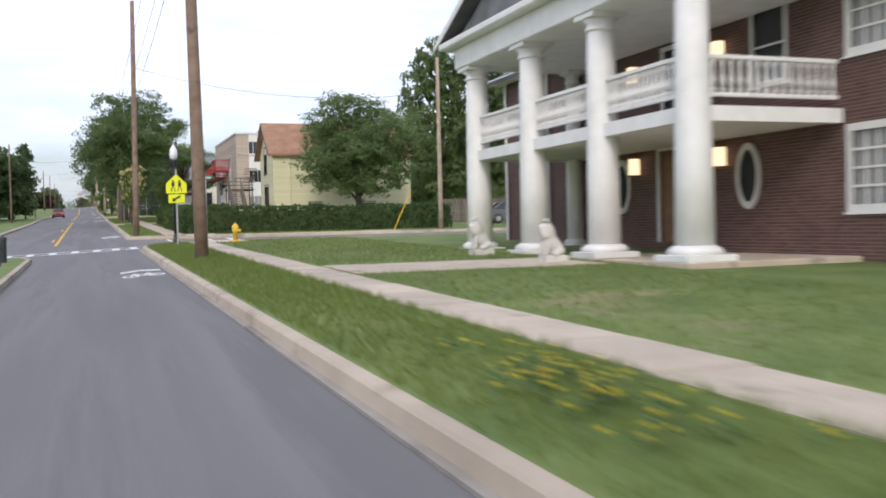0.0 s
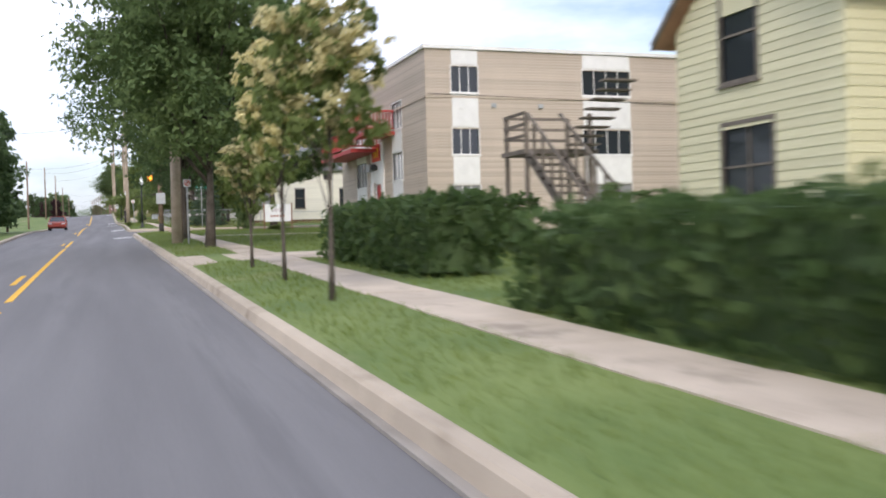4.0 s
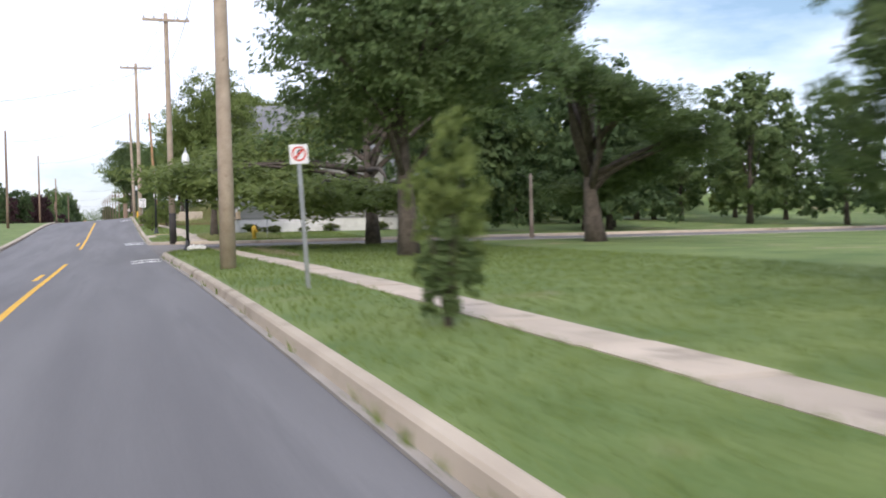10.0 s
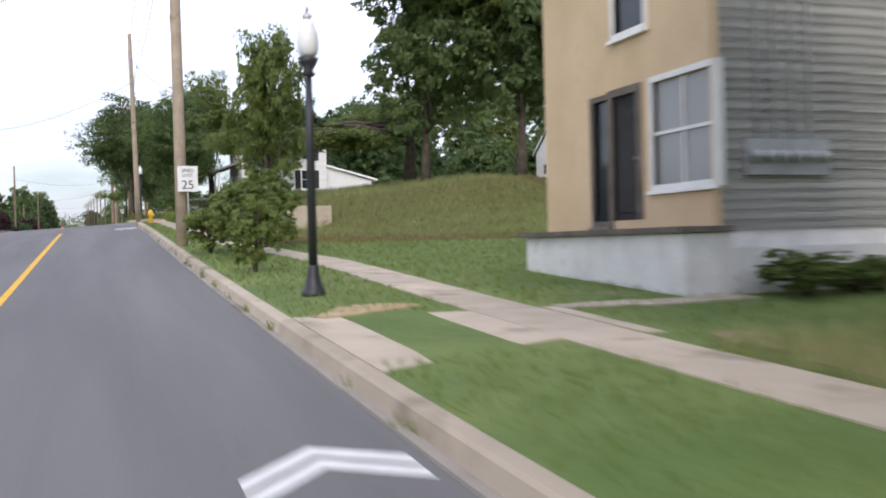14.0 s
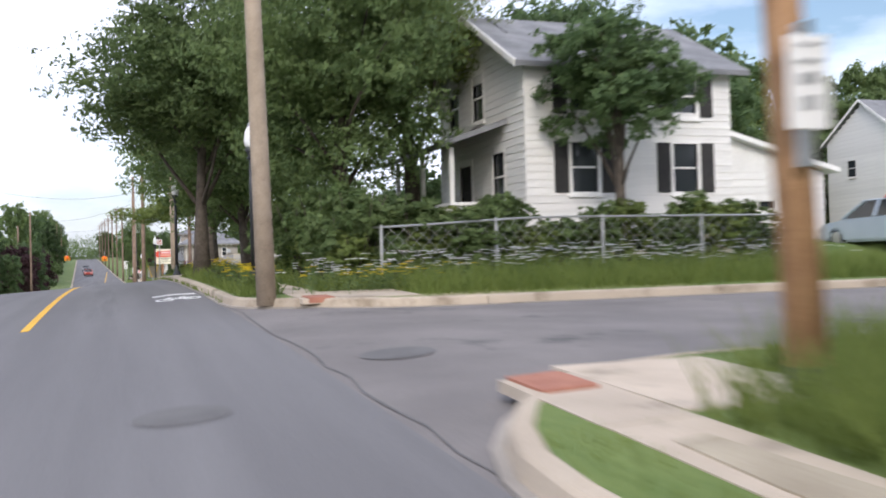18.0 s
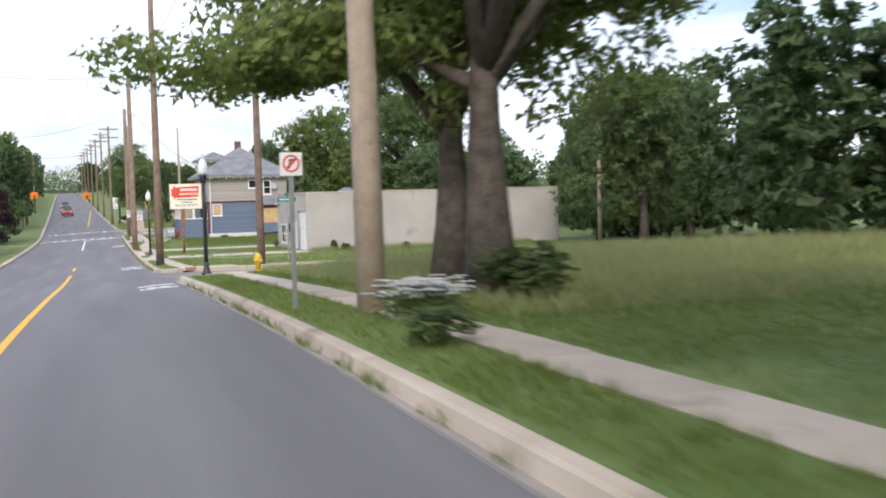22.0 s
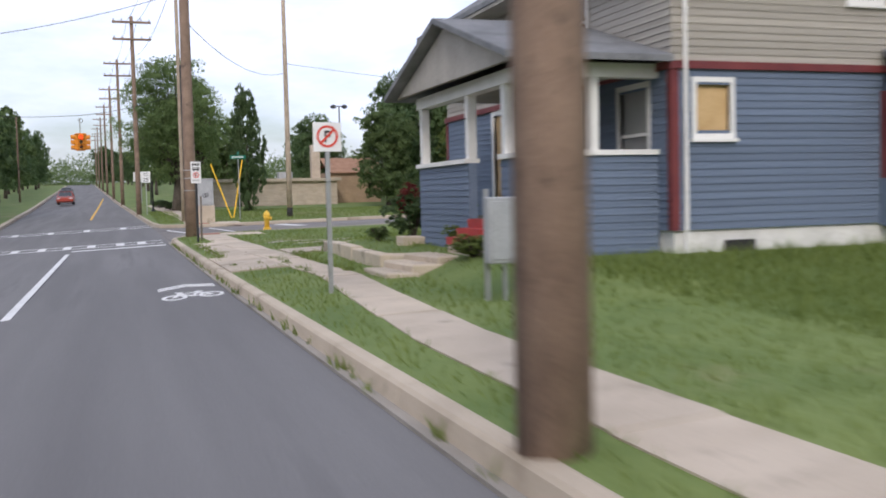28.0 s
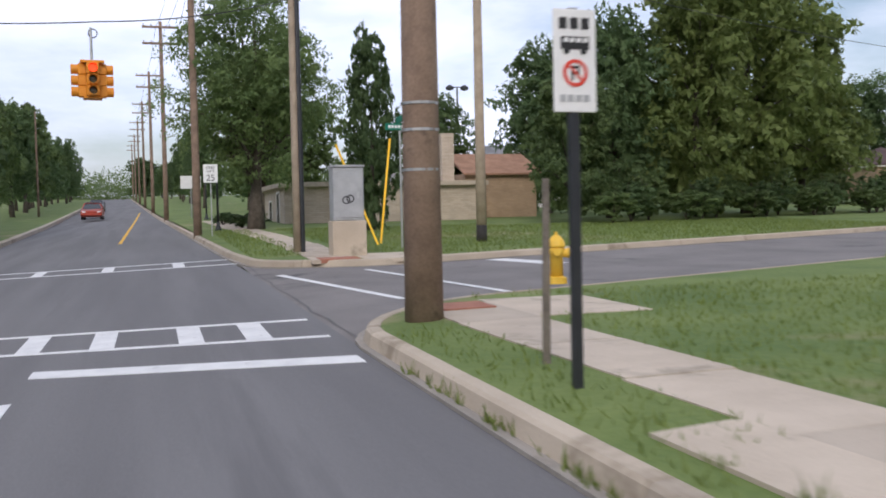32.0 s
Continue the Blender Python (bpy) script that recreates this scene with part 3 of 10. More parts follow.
def marking(name, poly, mat, lift=0.006, label="", cat="road marking", group="", parent=None):
    """Road paint: a thin coat on the asphalt."""
    bm = bmesh.new()
    top = [bm.verts.new((x, y, rz(x, y) + lift)) for x, y in poly]
    low = [bm.verts.new((x, y, rz(x, y) + 0.001)) for x, y in poly]
    bm.faces.new(top)
    k = len(poly)
    for i in range(k):
        bm.faces.new((top[i], low[i], low[(i + 1) % k], top[(i + 1) % k]))
    bmesh.ops.recalc_face_normals(bm, faces=bm.faces)
    ob = part(name, bm, mat, parent)
    return tagged(ob, label, cat, group, "structure") if not parent else ob


def sharrow(y, x):
    """The shared-lane symbol: a double chevron over a bicycle; y at the wheels' foot."""
    t = thing("shared_lane_marking", "worn white bicycle and double chevron painted on the lane", "road marking", group="shared-lane markings", kind="structure")
    for k in (0, 1):
        o = 2.25 + 0.3 * k
        for sg in (-1, 1):
            marking("chevron_stroke", [(x + sg * 0.5, y + o - 0.42), (x + sg * 0.5, y + o - 0.22), (x, y + o + 0.28), (x, y + o + 0.08)][:: sg], M["white_paint"], parent=t)
    w = []
    for cx in (-0.3, 0.3):
        for k in range(16):
            a, b = k * math.pi / 8, (k + 1) * math.pi / 8
            marking("wheel_stroke", [(x + cx + r * math.cos(q) * 0.21, y + 0.42 + r * math.sin(q) * 0.42) for r, q in ((0.68, a), (1, a), (1, b), (0.68, b))], M["white_paint"], parent=t)

    def stroke(p, q, wd=0.035):
        d = Vector((q[0] - p[0], q[1] - p[1])).normalized()
        n = Vector((-d.y, d.x * 1.0)) * wd
        marking("frame_stroke", [(x + p[0] - n.x, y + p[1] - n.y), (x + q[0] - n.x, y + q[1] - n.y), (x + q[0] + n.x, y + q[1] + n.y), (x + p[0] + n.x, y + p[1] + n.y)], M["white_paint"], parent=t)

    for p, q in (((-0.3, 0.42), (-0.17, 1.15)), ((-0.19, 1.02), (0.12, 1.02)), ((-0.19, 0.95), (0.0, 0.42)), ((0.0, 0.42), (0.15, 1.15)), ((0.0, 0.42), (0.3, 0.42)), ((0.3, 0.42), (0.13, 1.0)), ((0.08, 1.18), (0.22, 1.18)), ((-0.26, 1.25), (-0.12, 1.22))):
        stroke(p, q)
    return t

# ---- plants ----
LOBES = {}


def crown_mesh(name, seed, shape, lobes, twigs, leaves, leaf, flat=0.72):
    """A crown of leafy lobes: each lobe carries twigs over its upper side, each twig a spray of small leaves.
    shape(rng, k, n) gives a lobe's centre and radius in a unit crown."""
    rng = np.random.default_rng(seed)
    C, R = [], []
    for k in range(lobes):
        c, r = shape(rng, k, lobes)
        C.append(c)
        R.append(r)
    C, R = np.array(C, float), np.array(R)
    n = lobes * twigs
    d = rng.normal(size=(n, 3)) + np.array([0, 0, 0.35])
    d /= np.linalg.norm(d, axis=1)[:, None]
    big = np.repeat(R, twigs)
    off = d * (big * (0.4 + 0.6 * rng.random(n) ** 0.6) * rng.uniform(0.85, 1.2, n))[:, None] * np.array([1.0, 1.0, flat])
    T0 = np.repeat(C, twigs, 0) + off
    m = n * leaves
    e = rng.normal(size=(m, 3))
    e /= np.linalg.norm(e, axis=1)[:, None]
    tr = np.repeat(big * rng.uniform(0.22, 0.42, n), leaves)
    p = np.repeat(T0, leaves, 0) + e * (tr * rng.random(m) ** 0.5)[:, None] * np.array([1.0, 1.0, 0.62])
    nrm = np.repeat(d, leaves, 0) * 0.75 + rng.normal(size=(m, 3)) * 0.5 + np.array([0, 0, 0.4])
    nrm /= np.linalg.norm(nrm, axis=1)[:, None]
    t = np.cross(nrm, rng.normal(size=(m, 3)))
    t /= np.linalg.norm(t, axis=1)[:, None] + 1e-9
    b = np.cross(nrm, t)
    s = leaf * (0.6 + 0.8 * rng.random(m))[:, None]
    w = b * s * 0.5
    V = np.stack([p - t * s - w * 0.6, p + t * s + nrm * s * 0.2, p + w * 1.6], 1).reshape(-1, 3)
    me = bpy.data.meshes.new(name)
    me.vertices.add(m * 3)
    me.loops.add(m * 3)
    me.polygons.add(m)
    me.vertices.foreach_set("co", V.reshape(-1).astype(np.float32))
    me.loops.foreach_set("vertex_index", np.arange(m * 3, dtype=np.int32))
    me.polygons.foreach_set("loop_start", np.arange(0, m * 3, 3, dtype=np.int32))
    me.update(calc_edges=True)
    return me, [(Vector(c), float(r)) for c, r in zip(C, R)]


def around(rng, k, n):
    """Evenly strewn directions, a little shaken."""
    z = 1 - 2 * (k + 0.5) / n
    a = 2.39996 * k + rng.uniform(-0.35, 0.35)
    r = math.sqrt(max(0.0, 1 - z * z))
    return math.cos(a) * r, math.sin(a) * r, z


def round_shape(rng, k, n):
    x, y, z = around(rng, k, n)
    q = rng.uniform(0.42, 0.78) if k % 5 else rng.uniform(0.05, 0.35)
    taper = 1 - 0.22 * max(z, 0)
    return (x * q * taper, y * q * taper, z * q), rng.uniform(0.2, 0.34)


def spreading_shape(rng, k, n):
    """Flat leafy layers on long boughs, the widest ones low and drooping."""
    z = -0.86 + 1.68 * ((k * 0.618) % 1.0) ** 1.35
    r = 0.9 * math.sqrt(max(0.05, 1 - (abs(z + 0.4) / 1.3) ** 2)) * rng.uniform(0.35, 1.0)
    a = 2.39996 * k + rng.uniform(-0.3, 0.3)
    return (math.cos(a) * r, math.sin(a) * r, z - 0.1 * r), rng.uniform(0.15, 0.25)


def spire_shape(rng, k, n):
    """Drooping boughs in tiers that narrow to the tip."""
    f = k / n
    h = 1 - math.sqrt(1 - f)
    h = round(h * 13) / 13 + rng.uniform(-0.012, 0.012)
    r = (1 - h) * rng.uniform(0.35, 0.86) + 0.02
    a = 2.39996 * k
    return (math.cos(a) * r, math.sin(a) * r, 2.0 * h - 0.97 - 0.16 * r), 0.07 + 0.15 * (1 - h)


def column_shape(rng, k, n):
    h = (k + 0.5) / n
    r = 0.72 * math.sin(math.pi * (0.12 + 0.8 * h)) * rng.uniform(0.4, 1.0)
    a = 2.39996 * k
    return (math.cos(a) * r, math.sin(a) * r, 1.84 * h - 0.92), rng.uniform(0.2, 0.3)


def full_shape(rng, k, n):
    """Leafy down to the ground."""
    z = 1.8 * (k + 0.5) / n - 0.95
    r = 0.74 * math.sqrt(1 - max(z, 0) ** 2) * rng.uniform(0.35, 1.0) * (0.85 + 0.15 * math.sin(5 * z + k))
    a = 2.39996 * k + rng.uniform(-0.4, 0.4)
    return (math.cos(a) * r, math.sin(a) * r, z * 0.86), rng.uniform(0.19, 0.32)


CROWNS = {}
for kind, copies, shape, lobes, twigs, leaves, leaf, flat in (
        ("round", 3, round_shape, 34, 26, 19, 0.031, 0.72),
        ("spire", 2, spire_shape, 150, 10, 11, 0.03, 0.3),
        ("column", 2, column_shape, 30, 22, 22, 0.04, 0.9),
        ("sapling", 2, round_shape, 20, 12, 16, 0.05, 0.7),
        ("bush", 2, round_shape, 18, 18, 20, 0.055, 0.8),
        ("full", 3, full_shape, 40, 24, 18, 0.032, 0.75),
        ("far", 3, full_shape, 34, 17, 14, 0.047, 0.75),
        ("big", 3, round_shape, 62, 30, 26, 0.018, 0.66),
        ("airy", 3, spreading_shape, 96, 25, 28, 0.0145, 0.4)):
    made = [crown_mesh("crown", 11 + 20 * len(CROWNS) + i, shape, lobes, twigs, leaves, leaf, flat) for i in range(copies)]
    CROWNS[kind], LOBES[kind] = [m for m, _ in made], [q for _, q in made]
CROWN_COPIES = {}


def crown(kind, i, leaf):
    """The crown's mesh with that leaf colour, made once."""
    key = (kind, i % len(CROWNS[kind]), leaf)
    if key not in CROWN_COPIES:
        me = CROWNS[kind][key[1]].copy()
        me.name = "crown"
        me.materials.clear()
        me.materials.append(M[leaf])
        CROWN_COPIES[key] = me
    return CROWN_COPIES[key]


tree_rng = random.Random(5)


def tree(x, y, h, r, leaf="leaf_deep", kind="round", clear=0.3, trunk=None, lean=0.0, z=None, label="", cat="tree", fork=0, squash=None, name=None, group="", fixed=None):
    """A tapered trunk with limbs that run out into the crown's lobes; clear is the share of the height below the crown,
    fixed its crown's number and turn where chance may not choose them."""
    z = gz(x, y) if z is None else z
    words = {"leaf_deep": "dark green", "leaf_mid": "green", "leaf_bright": "light green", "leaf_blue": "blue-green", "leaf_purple": "dark purple"}
    t = thing(name or ("spruce_tree" if kind == "spire" else "tree"), label or f"{words.get(leaf, 'green')} leafy {'conifer with drooping boughs' if kind == 'spire' else 'broadleaf tree with an uneven crown'}", cat,
              pose(x, y, z - 0.05, 0, 0, 0 if lean else tree_rng.random() * 360), group)
    R = trunk or 0.012 * h + 0.06
    c0 = h * clear
    hc = squash or (h - c0) / 2 * 1.04
    cz = c0 + (h - c0) / 2
    i = tree_rng.randrange(9) % len(CROWNS[kind])
    if fixed:
        i, t.matrix_basis = fixed[0], pose(x, y, z - 0.05, 0, 0, fixed[1])
    mid = Vector((lean * h * 0.07, 0, cz))
    size = Vector((r, r * (0.9 + 0.2 * tree_rng.random()), hc))
    bm = bmesh.new()
    top = c0 + (h - c0) * (0.45 if fork else 0.62)
    pts, rad = [], []
    for k in range(7):
        f = k / 6
        pts.append(Vector((mid.x * f + 0.05 * R * 6 * math.sin(3 * f + h), R * 0.35 * math.sin(5 * f + h), top * f)))
        rad.append(R * (1.4 if k == 0 else 1.05 if k == 1 else 1 - 0.7 * f))
    tube(bm, pts, rad, 10)
    lobes = sorted(LOBES[kind][i], key=lambda q: -q[1])
    limbs = {"far": 5, "bush": 0, "spire": 0, "column": 0, "sapling": 8}.get(kind, 14)
    for k, (c, q) in enumerate(lobes[:limbs]):
        end = mid + Vector((c.x * size.x, c.y * size.y, c.z * size.z))
        f = 0.3 + 0.6 * (k % 5) / 5 if not fork else 0.42 + 0.4 * (k % 4) / 4
        b = pts[int(f * 6)].lerp(pts[int(f * 6) + 1], f * 6 - int(f * 6))
        if b.z > end.z - 0.1 * h:
            b = pts[2].lerp(pts[3], 0.4 * (k % 3))
        b = b.copy()
        b.z = max(b.z, c0 * 0.75)
        side = (end - b).cross(Vector((0, 0, 1))) * (0.1 * math.sin(3.7 * k + h))
        wide = R * (0.55 if fork else 0.38)
        q1, q2 = b.lerp(end, 0.35) + side + Vector((0, 0, 0.05 * r)), b.lerp(end, 0.7) + side * 0.4 + Vector((0, 0, 0.06 * r))
        tube(bm, [b, q1, q2, end], [wide, wide * 0.62, wide * 0.34, wide * 0.1], 6)
    part("trunk", bm, M["bark"], t, smooth=True)
    share("crown", crown(kind, i, leaf), Matrix.Translation(mid) @ Matrix.Diagonal((*size, 1)), t)
    return t


def bush(x, y, r, h, leaf="leaf_mid", z=None, label="", name="bush", group=""):
    z = gz(x, y) if z is None else z
    t = thing(name, label or "leafy green bush growing from the ground", "bush", pose(x, y, z, 0, 0, tree_rng.random() * 360), group)
    bm = bmesh.new()
    for k in range(5):
        a = k * 1.3
        tube(bm, [(0, 0, -0.05), (math.cos(a) * r * 0.2, math.sin(a) * r * 0.2, h * 0.4), (math.cos(a) * r * 0.5, math.sin(a) * r * 0.5, h * 0.8)], [0.03, 0.02, 0.008], 5)
    part("branching_stem", bm, M["bark"], t)
    share("foliage", crown("bush", tree_rng.randrange(9), leaf), Matrix.Translation((0, 0, h * 0.5)) @ Matrix.Diagonal((r, r, h * 0.52, 1)), t)
    return t


def leaf_box(name, dims, step, leaf, mat, parent, seed=1, rough=0.12):
    """Clipped hedge foliage: leaves over an uneven box from (0, 0, 0) to dims."""
    rng = np.random.default_rng(seed)
    X, Y, Z = dims
    area = 2 * (X * Z + Y * Z) + X * Y
    n = int(area / (step * step))
    P = []
    for (u, v, w), a in (((X, 0, Z), X * Z), ((X, 1, Z), X * Z), ((0, Y, Z), Y * Z), ((1, Y, Z), Y * Z), ((X, Y, 2), X * Y)):
        k = max(4, int(n * a / area))
        q = rng.random((k, 3))
        if w == 2:
            q = np.stack([q[:, 0] * X, q[:, 1] * Y, np.full(k, Z)], 1)
        elif u in (0, 1) and v == Y:
            q = np.stack([np.full(k, u * X), q[:, 1] * Y, q[:, 2] * Z], 1)
        else:
            q = np.stack([q[:, 0] * X, np.full(k, v * Y), q[:, 2] * Z], 1)
        P.append(q)
    P = np.concatenate(P)
    wob = np.array([noise.noise(Vector(p) * 1.1) for p in P])
    P += rng.normal(size=P.shape) * rough * 0.6 + (P - np.array([X, Y, Z]) / 2) / np.array([X, Y, Z]) * wob[:, None] * rough * 2
    k = len(P)
    nrm = rng.normal(size=(k, 3)) + np.array([0, 0, 0.4])
    nrm /= np.linalg.norm(nrm, axis=1)[:, None]
    t = np.cross(nrm, rng.normal(size=(k, 3)))
    t /= np.linalg.norm(t, axis=1)[:, None]
    b = np.cross(nrm, t)
    s = leaf * (0.6 + 0.8 * rng.random(k))[:, None]
    V = np.stack([P - t * s, P - b * s * 0.55, P + t * s, P + b * s * 0.55], 1).reshape(-1, 3)
    Fc = np.arange(4 * k).reshape(-1, 4)
    return from_arrays(name, V.tolist(), Fc.tolist(), mat, parent)


def hedge(x, y, dx, dy, h, seed, label):
    z = gz(x + dx / 2, y + dy / 2)
    t = thing("hedge", label, "hedge", pose(x, y, z - 0.03))
    part("twig_mass", B(0.18, 0.18, 0, dx - 0.18, dy - 0.18, h - 0.15), M["leaf_deep"], t)
    leaf_box("foliage", (dx, dy, h), 0.1, 0.1, M["hedge_leaf"], t, seed)
    return t


def blades(name, pts, h, w, mat, seed=3, lean=0.5):
    """Tufts: three leaning blades at each point."""
    rng = np.random.default_rng(seed)
    P = np.repeat(np.asarray(pts, float), 3, 0)
    k = len(P)
    P[:, :2] += rng.normal(size=(k, 2)) * w * 2
    a = rng.random(k) * 6.28
    hh = h * (0.5 + 0.9 * rng.random(k))
    d = np.stack([np.cos(a), np.sin(a), 0 * a], 1)
    e = np.stack([-np.sin(a), np.cos(a), 0 * a], 1)
    tip = P + d * (lean * hh * rng.random(k))[:, None] + np.stack([0 * hh, 0 * hh, hh], 1)
    V = np.stack([P - e * w, P + e * w, tip], 1).reshape(-1, 3)
    return from_arrays(name, V.tolist(), np.arange(3 * k).reshape(-1, 3).tolist(), mat)


def flowers(x, y, rx, ry, h, count, petal, seed, label, size=1.0):
    """A bed of long-stemmed flowers: stems with leaves, and a ring of petals on each."""
    rng = np.random.default_rng(seed)
    t = thing("flower_bed", label, "flowers", pose(x, y, gz(x, y)), kind="stuff")
    P = rng.normal(size=(count, 2)) * np.array([rx, ry]) * 0.5
    H = h * (0.6 + 0.5 * rng.random(count))
    V, Fc, Vs, Fs = [], [], [], []
    for (px, py), hh in zip(P, H):
        if x + px < block_left(y + py) + 0.1 or in_side(y + py, 0.1):
            continue
        lx, ly = rng.normal(size=2) * 0.06
        z0 = gz(x + px, y + py) - gz(x, y)
        n = len(Vs)
        Vs += [(px - 0.006, py, z0), (px + 0.006, py, z0), (px + lx, py + ly, z0 + hh)]
        Fs.append((n, n + 1, n + 2))
        for q in range(5):
            a = rng.random() * 6.28
            zz = z0 + hh * (0.1 + 0.7 * rng.random())
            n = len(Vs)
            Vs += [(px, py, zz), (px + math.cos(a) * 0.12, py + math.sin(a) * 0.12, zz + 0.05), (px + math.cos(a + 0.35) * 0.1, py + math.sin(a + 0.35) * 0.1, zz + 0.02)]
            Fs.append((n, n + 1, n + 2))
        c = (px + lx, py + ly, z0 + hh)
        s = size * (0.035 + 0.025 * rng.random())
        for q in range(6):
            a = q * 1.047
            n = len(V)
            V += [c, (c[0] + math.cos(a - 0.35) * s, c[1] + math.sin(a - 0.35) * s, c[2] + 0.01), (c[0] + math.cos(a) * s * 1.5, c[1] + math.sin(a) * s * 1.5, c[2] - 0.005), (c[0] + math.cos(a + 0.35) * s, c[1] + math.sin(a + 0.35) * s, c[2] + 0.01)]
            Fc.append((n, n + 1, n + 2, n + 3))
    from_arrays("stems", Vs, Fs, M["leaf_mid"], t)
    from_arrays("petals", V, Fc, M[petal], t)
    return t


# ---- street furniture ----
def utility_pole(x, y, h, lean=(0, 0), mat="pole_wood", arms=0, tar=0.0, r=0.15, drum=False, group="utility poles along the street", label="", z=None, turn=0):
    z = gz(x, y) if z is None else z
    t = thing("utility_pole", label or f"tall {'weathered grey-brown' if mat == 'pole_wood' else 'pale new'} wooden utility pole in the verge", "utility pole", pose(x, y, z, 0, 0, turn), group)
    top = (lean[0] * h, lean[1] * h, h)
    f = tar / h
    mid = tuple(c * f for c in top)
    q = [tuple(a + (b - a) * k / 4 for a, b in zip(mid if tar else (0, 0, -0.1), top)) for k in range(5)]
    part("shaft", T(q, [r * (1 - 0.35 * k / 4) for k in range(5)], 12), M[mat], t, smooth=True)
    if tar:
        part("tarred_foot", T([(0, 0, -0.1), mid], [r * 1.06, r * 1.02], 12), M["tar"], t, "dark tarred foot", smooth=True)
    for k in range(arms):
        zz = h - 0.4 - 1.1 * k
        cx, cy = lean[0] * zz, lean[1] * zz
        arm = part("crossarm", B(cx - 1.2, cy - 0.06 - r, zz - 0.07, cx + 1.2, cy + 0.06 - r, zz + 0.07, 0.01), M[mat], t)
        for dx in (-1.1, -0.6, 0.6, 1.1):
            part("insulator", lathe([(0.02, zz + 0.07), (0.05, zz + 0.1), (0.035, zz + 0.15), (0.05, zz + 0.19), (0.01, zz + 0.23)], 8, cx + dx, cy - r), M["steel"], arm)
    if drum:
        zz = h * 0.62
        part("transformer", lathe([(0.02, zz), (0.26, zz + 0.03), (0.26, zz + 0.85), (0.2, zz + 0.92), (0.02, zz + 0.95)], 14, lean[0] * zz - 0.45, lean[1] * zz), M["grey_metal"], t, "grey transformer drum", smooth=True)
    return t


def wire(p, q, sag=0.6, r=0.013, name="overhead_wire"):
    p, q = Vector(p), Vector(q)
    bm = bmesh.new()
    pts = [p.lerp(q, k / 14) - Vector((0, 0, sag * 4 * (k / 14) * (1 - k / 14))) for k in range(15)]
    tube(bm, pts, r, 4)
    return tagged(part(name, bm, M["wire"]), "thin black overhead wire slung between poles", "cable", "overhead wires")


def make_lamp():
    """A black cast-iron post with fluted base, and a lantern head."""
    t = thing("street_lamp", "black cast-iron street lamp with a pale acorn globe", "street lamp", pose(0, -500, 0), "street lamps along the verge")
    part("base", lathe([(0.19, -0.05), (0.19, 0.05), (0.16, 0.09), (0.125, 0.16), (0.095, 0.3), (0.085, 0.42), (0.07, 0.46)], 16), M["black_iron"], t, smooth=True)
    part("shaft", lathe([(0.07, 0.46), (0.062, 2.4), (0.05, 3.3)], 12), M["black_iron"], t, smooth=True)
    part("collar", lathe([(0.06, 3.3), (0.11, 3.33), (0.07, 3.4), (0.13, 3.5), (0.16, 3.58), (0.1, 3.6)], 14), M["black_iron"], t, smooth=True)
    g = part("globe", lathe([(0.1, 3.6), (0.15, 3.66), (0.17, 3.8), (0.155, 3.96), (0.11, 4.1), (0.05, 4.18)], 16), M["globe"], t, "pale ribbed globe", smooth=True)
    part("finial", lathe([(0.075, 4.19), (0.06, 4.24), (0.02, 4.27), (0.03, 4.32), (0.005, 4.4)], 10), M["steel"], g)
    return t


def make_hydrant():
    t = thing("fire_hydrant", "yellow cast-iron fire hydrant standing in the grass", "hydrant", pose(0, -502, 0), "fire hydrants")
    part("flange", lathe([(0.17, -0.05), (0.17, 0.05), (0.11, 0.07)], 14), M["hydrant_yellow"], t)
    part("barrel", lathe([(0.11, 0.07), (0.105, 0.42), (0.14, 0.46), (0.14, 0.52), (0.12, 0.55)], 16), M["hydrant_yellow"], t, smooth=True)
    part("bonnet", lathe([(0.15, 0.55), (0.15, 0.58), (0.125, 0.66), (0.07, 0.73), (0.02, 0.75)], 16), M["hydrant_yellow"], t, smooth=True)
    part("top_nut", lathe([(0.03, 0.74), (0.03, 0.8)], 5), M["hydrant_yellow"], t)
    for dx in (-1, 1):
        part("outlet", T([(dx * 0.09, 0, 0.47), (dx * 0.17, 0, 0.47), (dx * 0.172, 0, 0.47), (dx * 0.2, 0, 0.47)], [0.05, 0.05, 0.065, 0.06], 10), M["hydrant_yellow"], t)
    part("pumper_outlet", T([(0, -0.09, 0.45), (0, -0.17, 0.45), (0, -0.172, 0.45), (0, -0.21, 0.45)], [0.07, 0.07, 0.085, 0.08], 12), M["hydrant_yellow"], t)
    return t


LAMP, HYDRANT = make_lamp(), make_hydrant()
LAMPS, HYDRANTS = [], []


def lamp(x, y, s=1.0):
    m = scaled(pose(x, y, gz(x, y), 0, 0, (y * 37) % 360), s * 0.84)
    if LAMPS:
        LAMPS.append(copy_thing(LAMP, m))
    else:
        LAMP.matrix_basis = m
        LAMPS.append(LAMP)
    return LAMPS[-1]


def hydrant(x, y, turn=90, s=1.0):
    m = scaled(pose(x, y, gz(x, y), 0, 0, turn), s)
    if HYDRANTS:
        HYDRANTS.append(copy_thing(HYDRANT, m))
    else:
        HYDRANT.matrix_basis = m
        HYDRANTS.append(HYDRANT)
    return HYDRANTS[-1]


def bars(parent, rows, mat, y=-0.012, name="lettering_bar"):
    """Plain bars where writing stands: rows of x0, z0, x1, z1 on a face."""
    for x0, z0, x1, z1 in rows:
        part(name, B(x0, y - 0.004, z0, x1, y, z1), mat, parent)


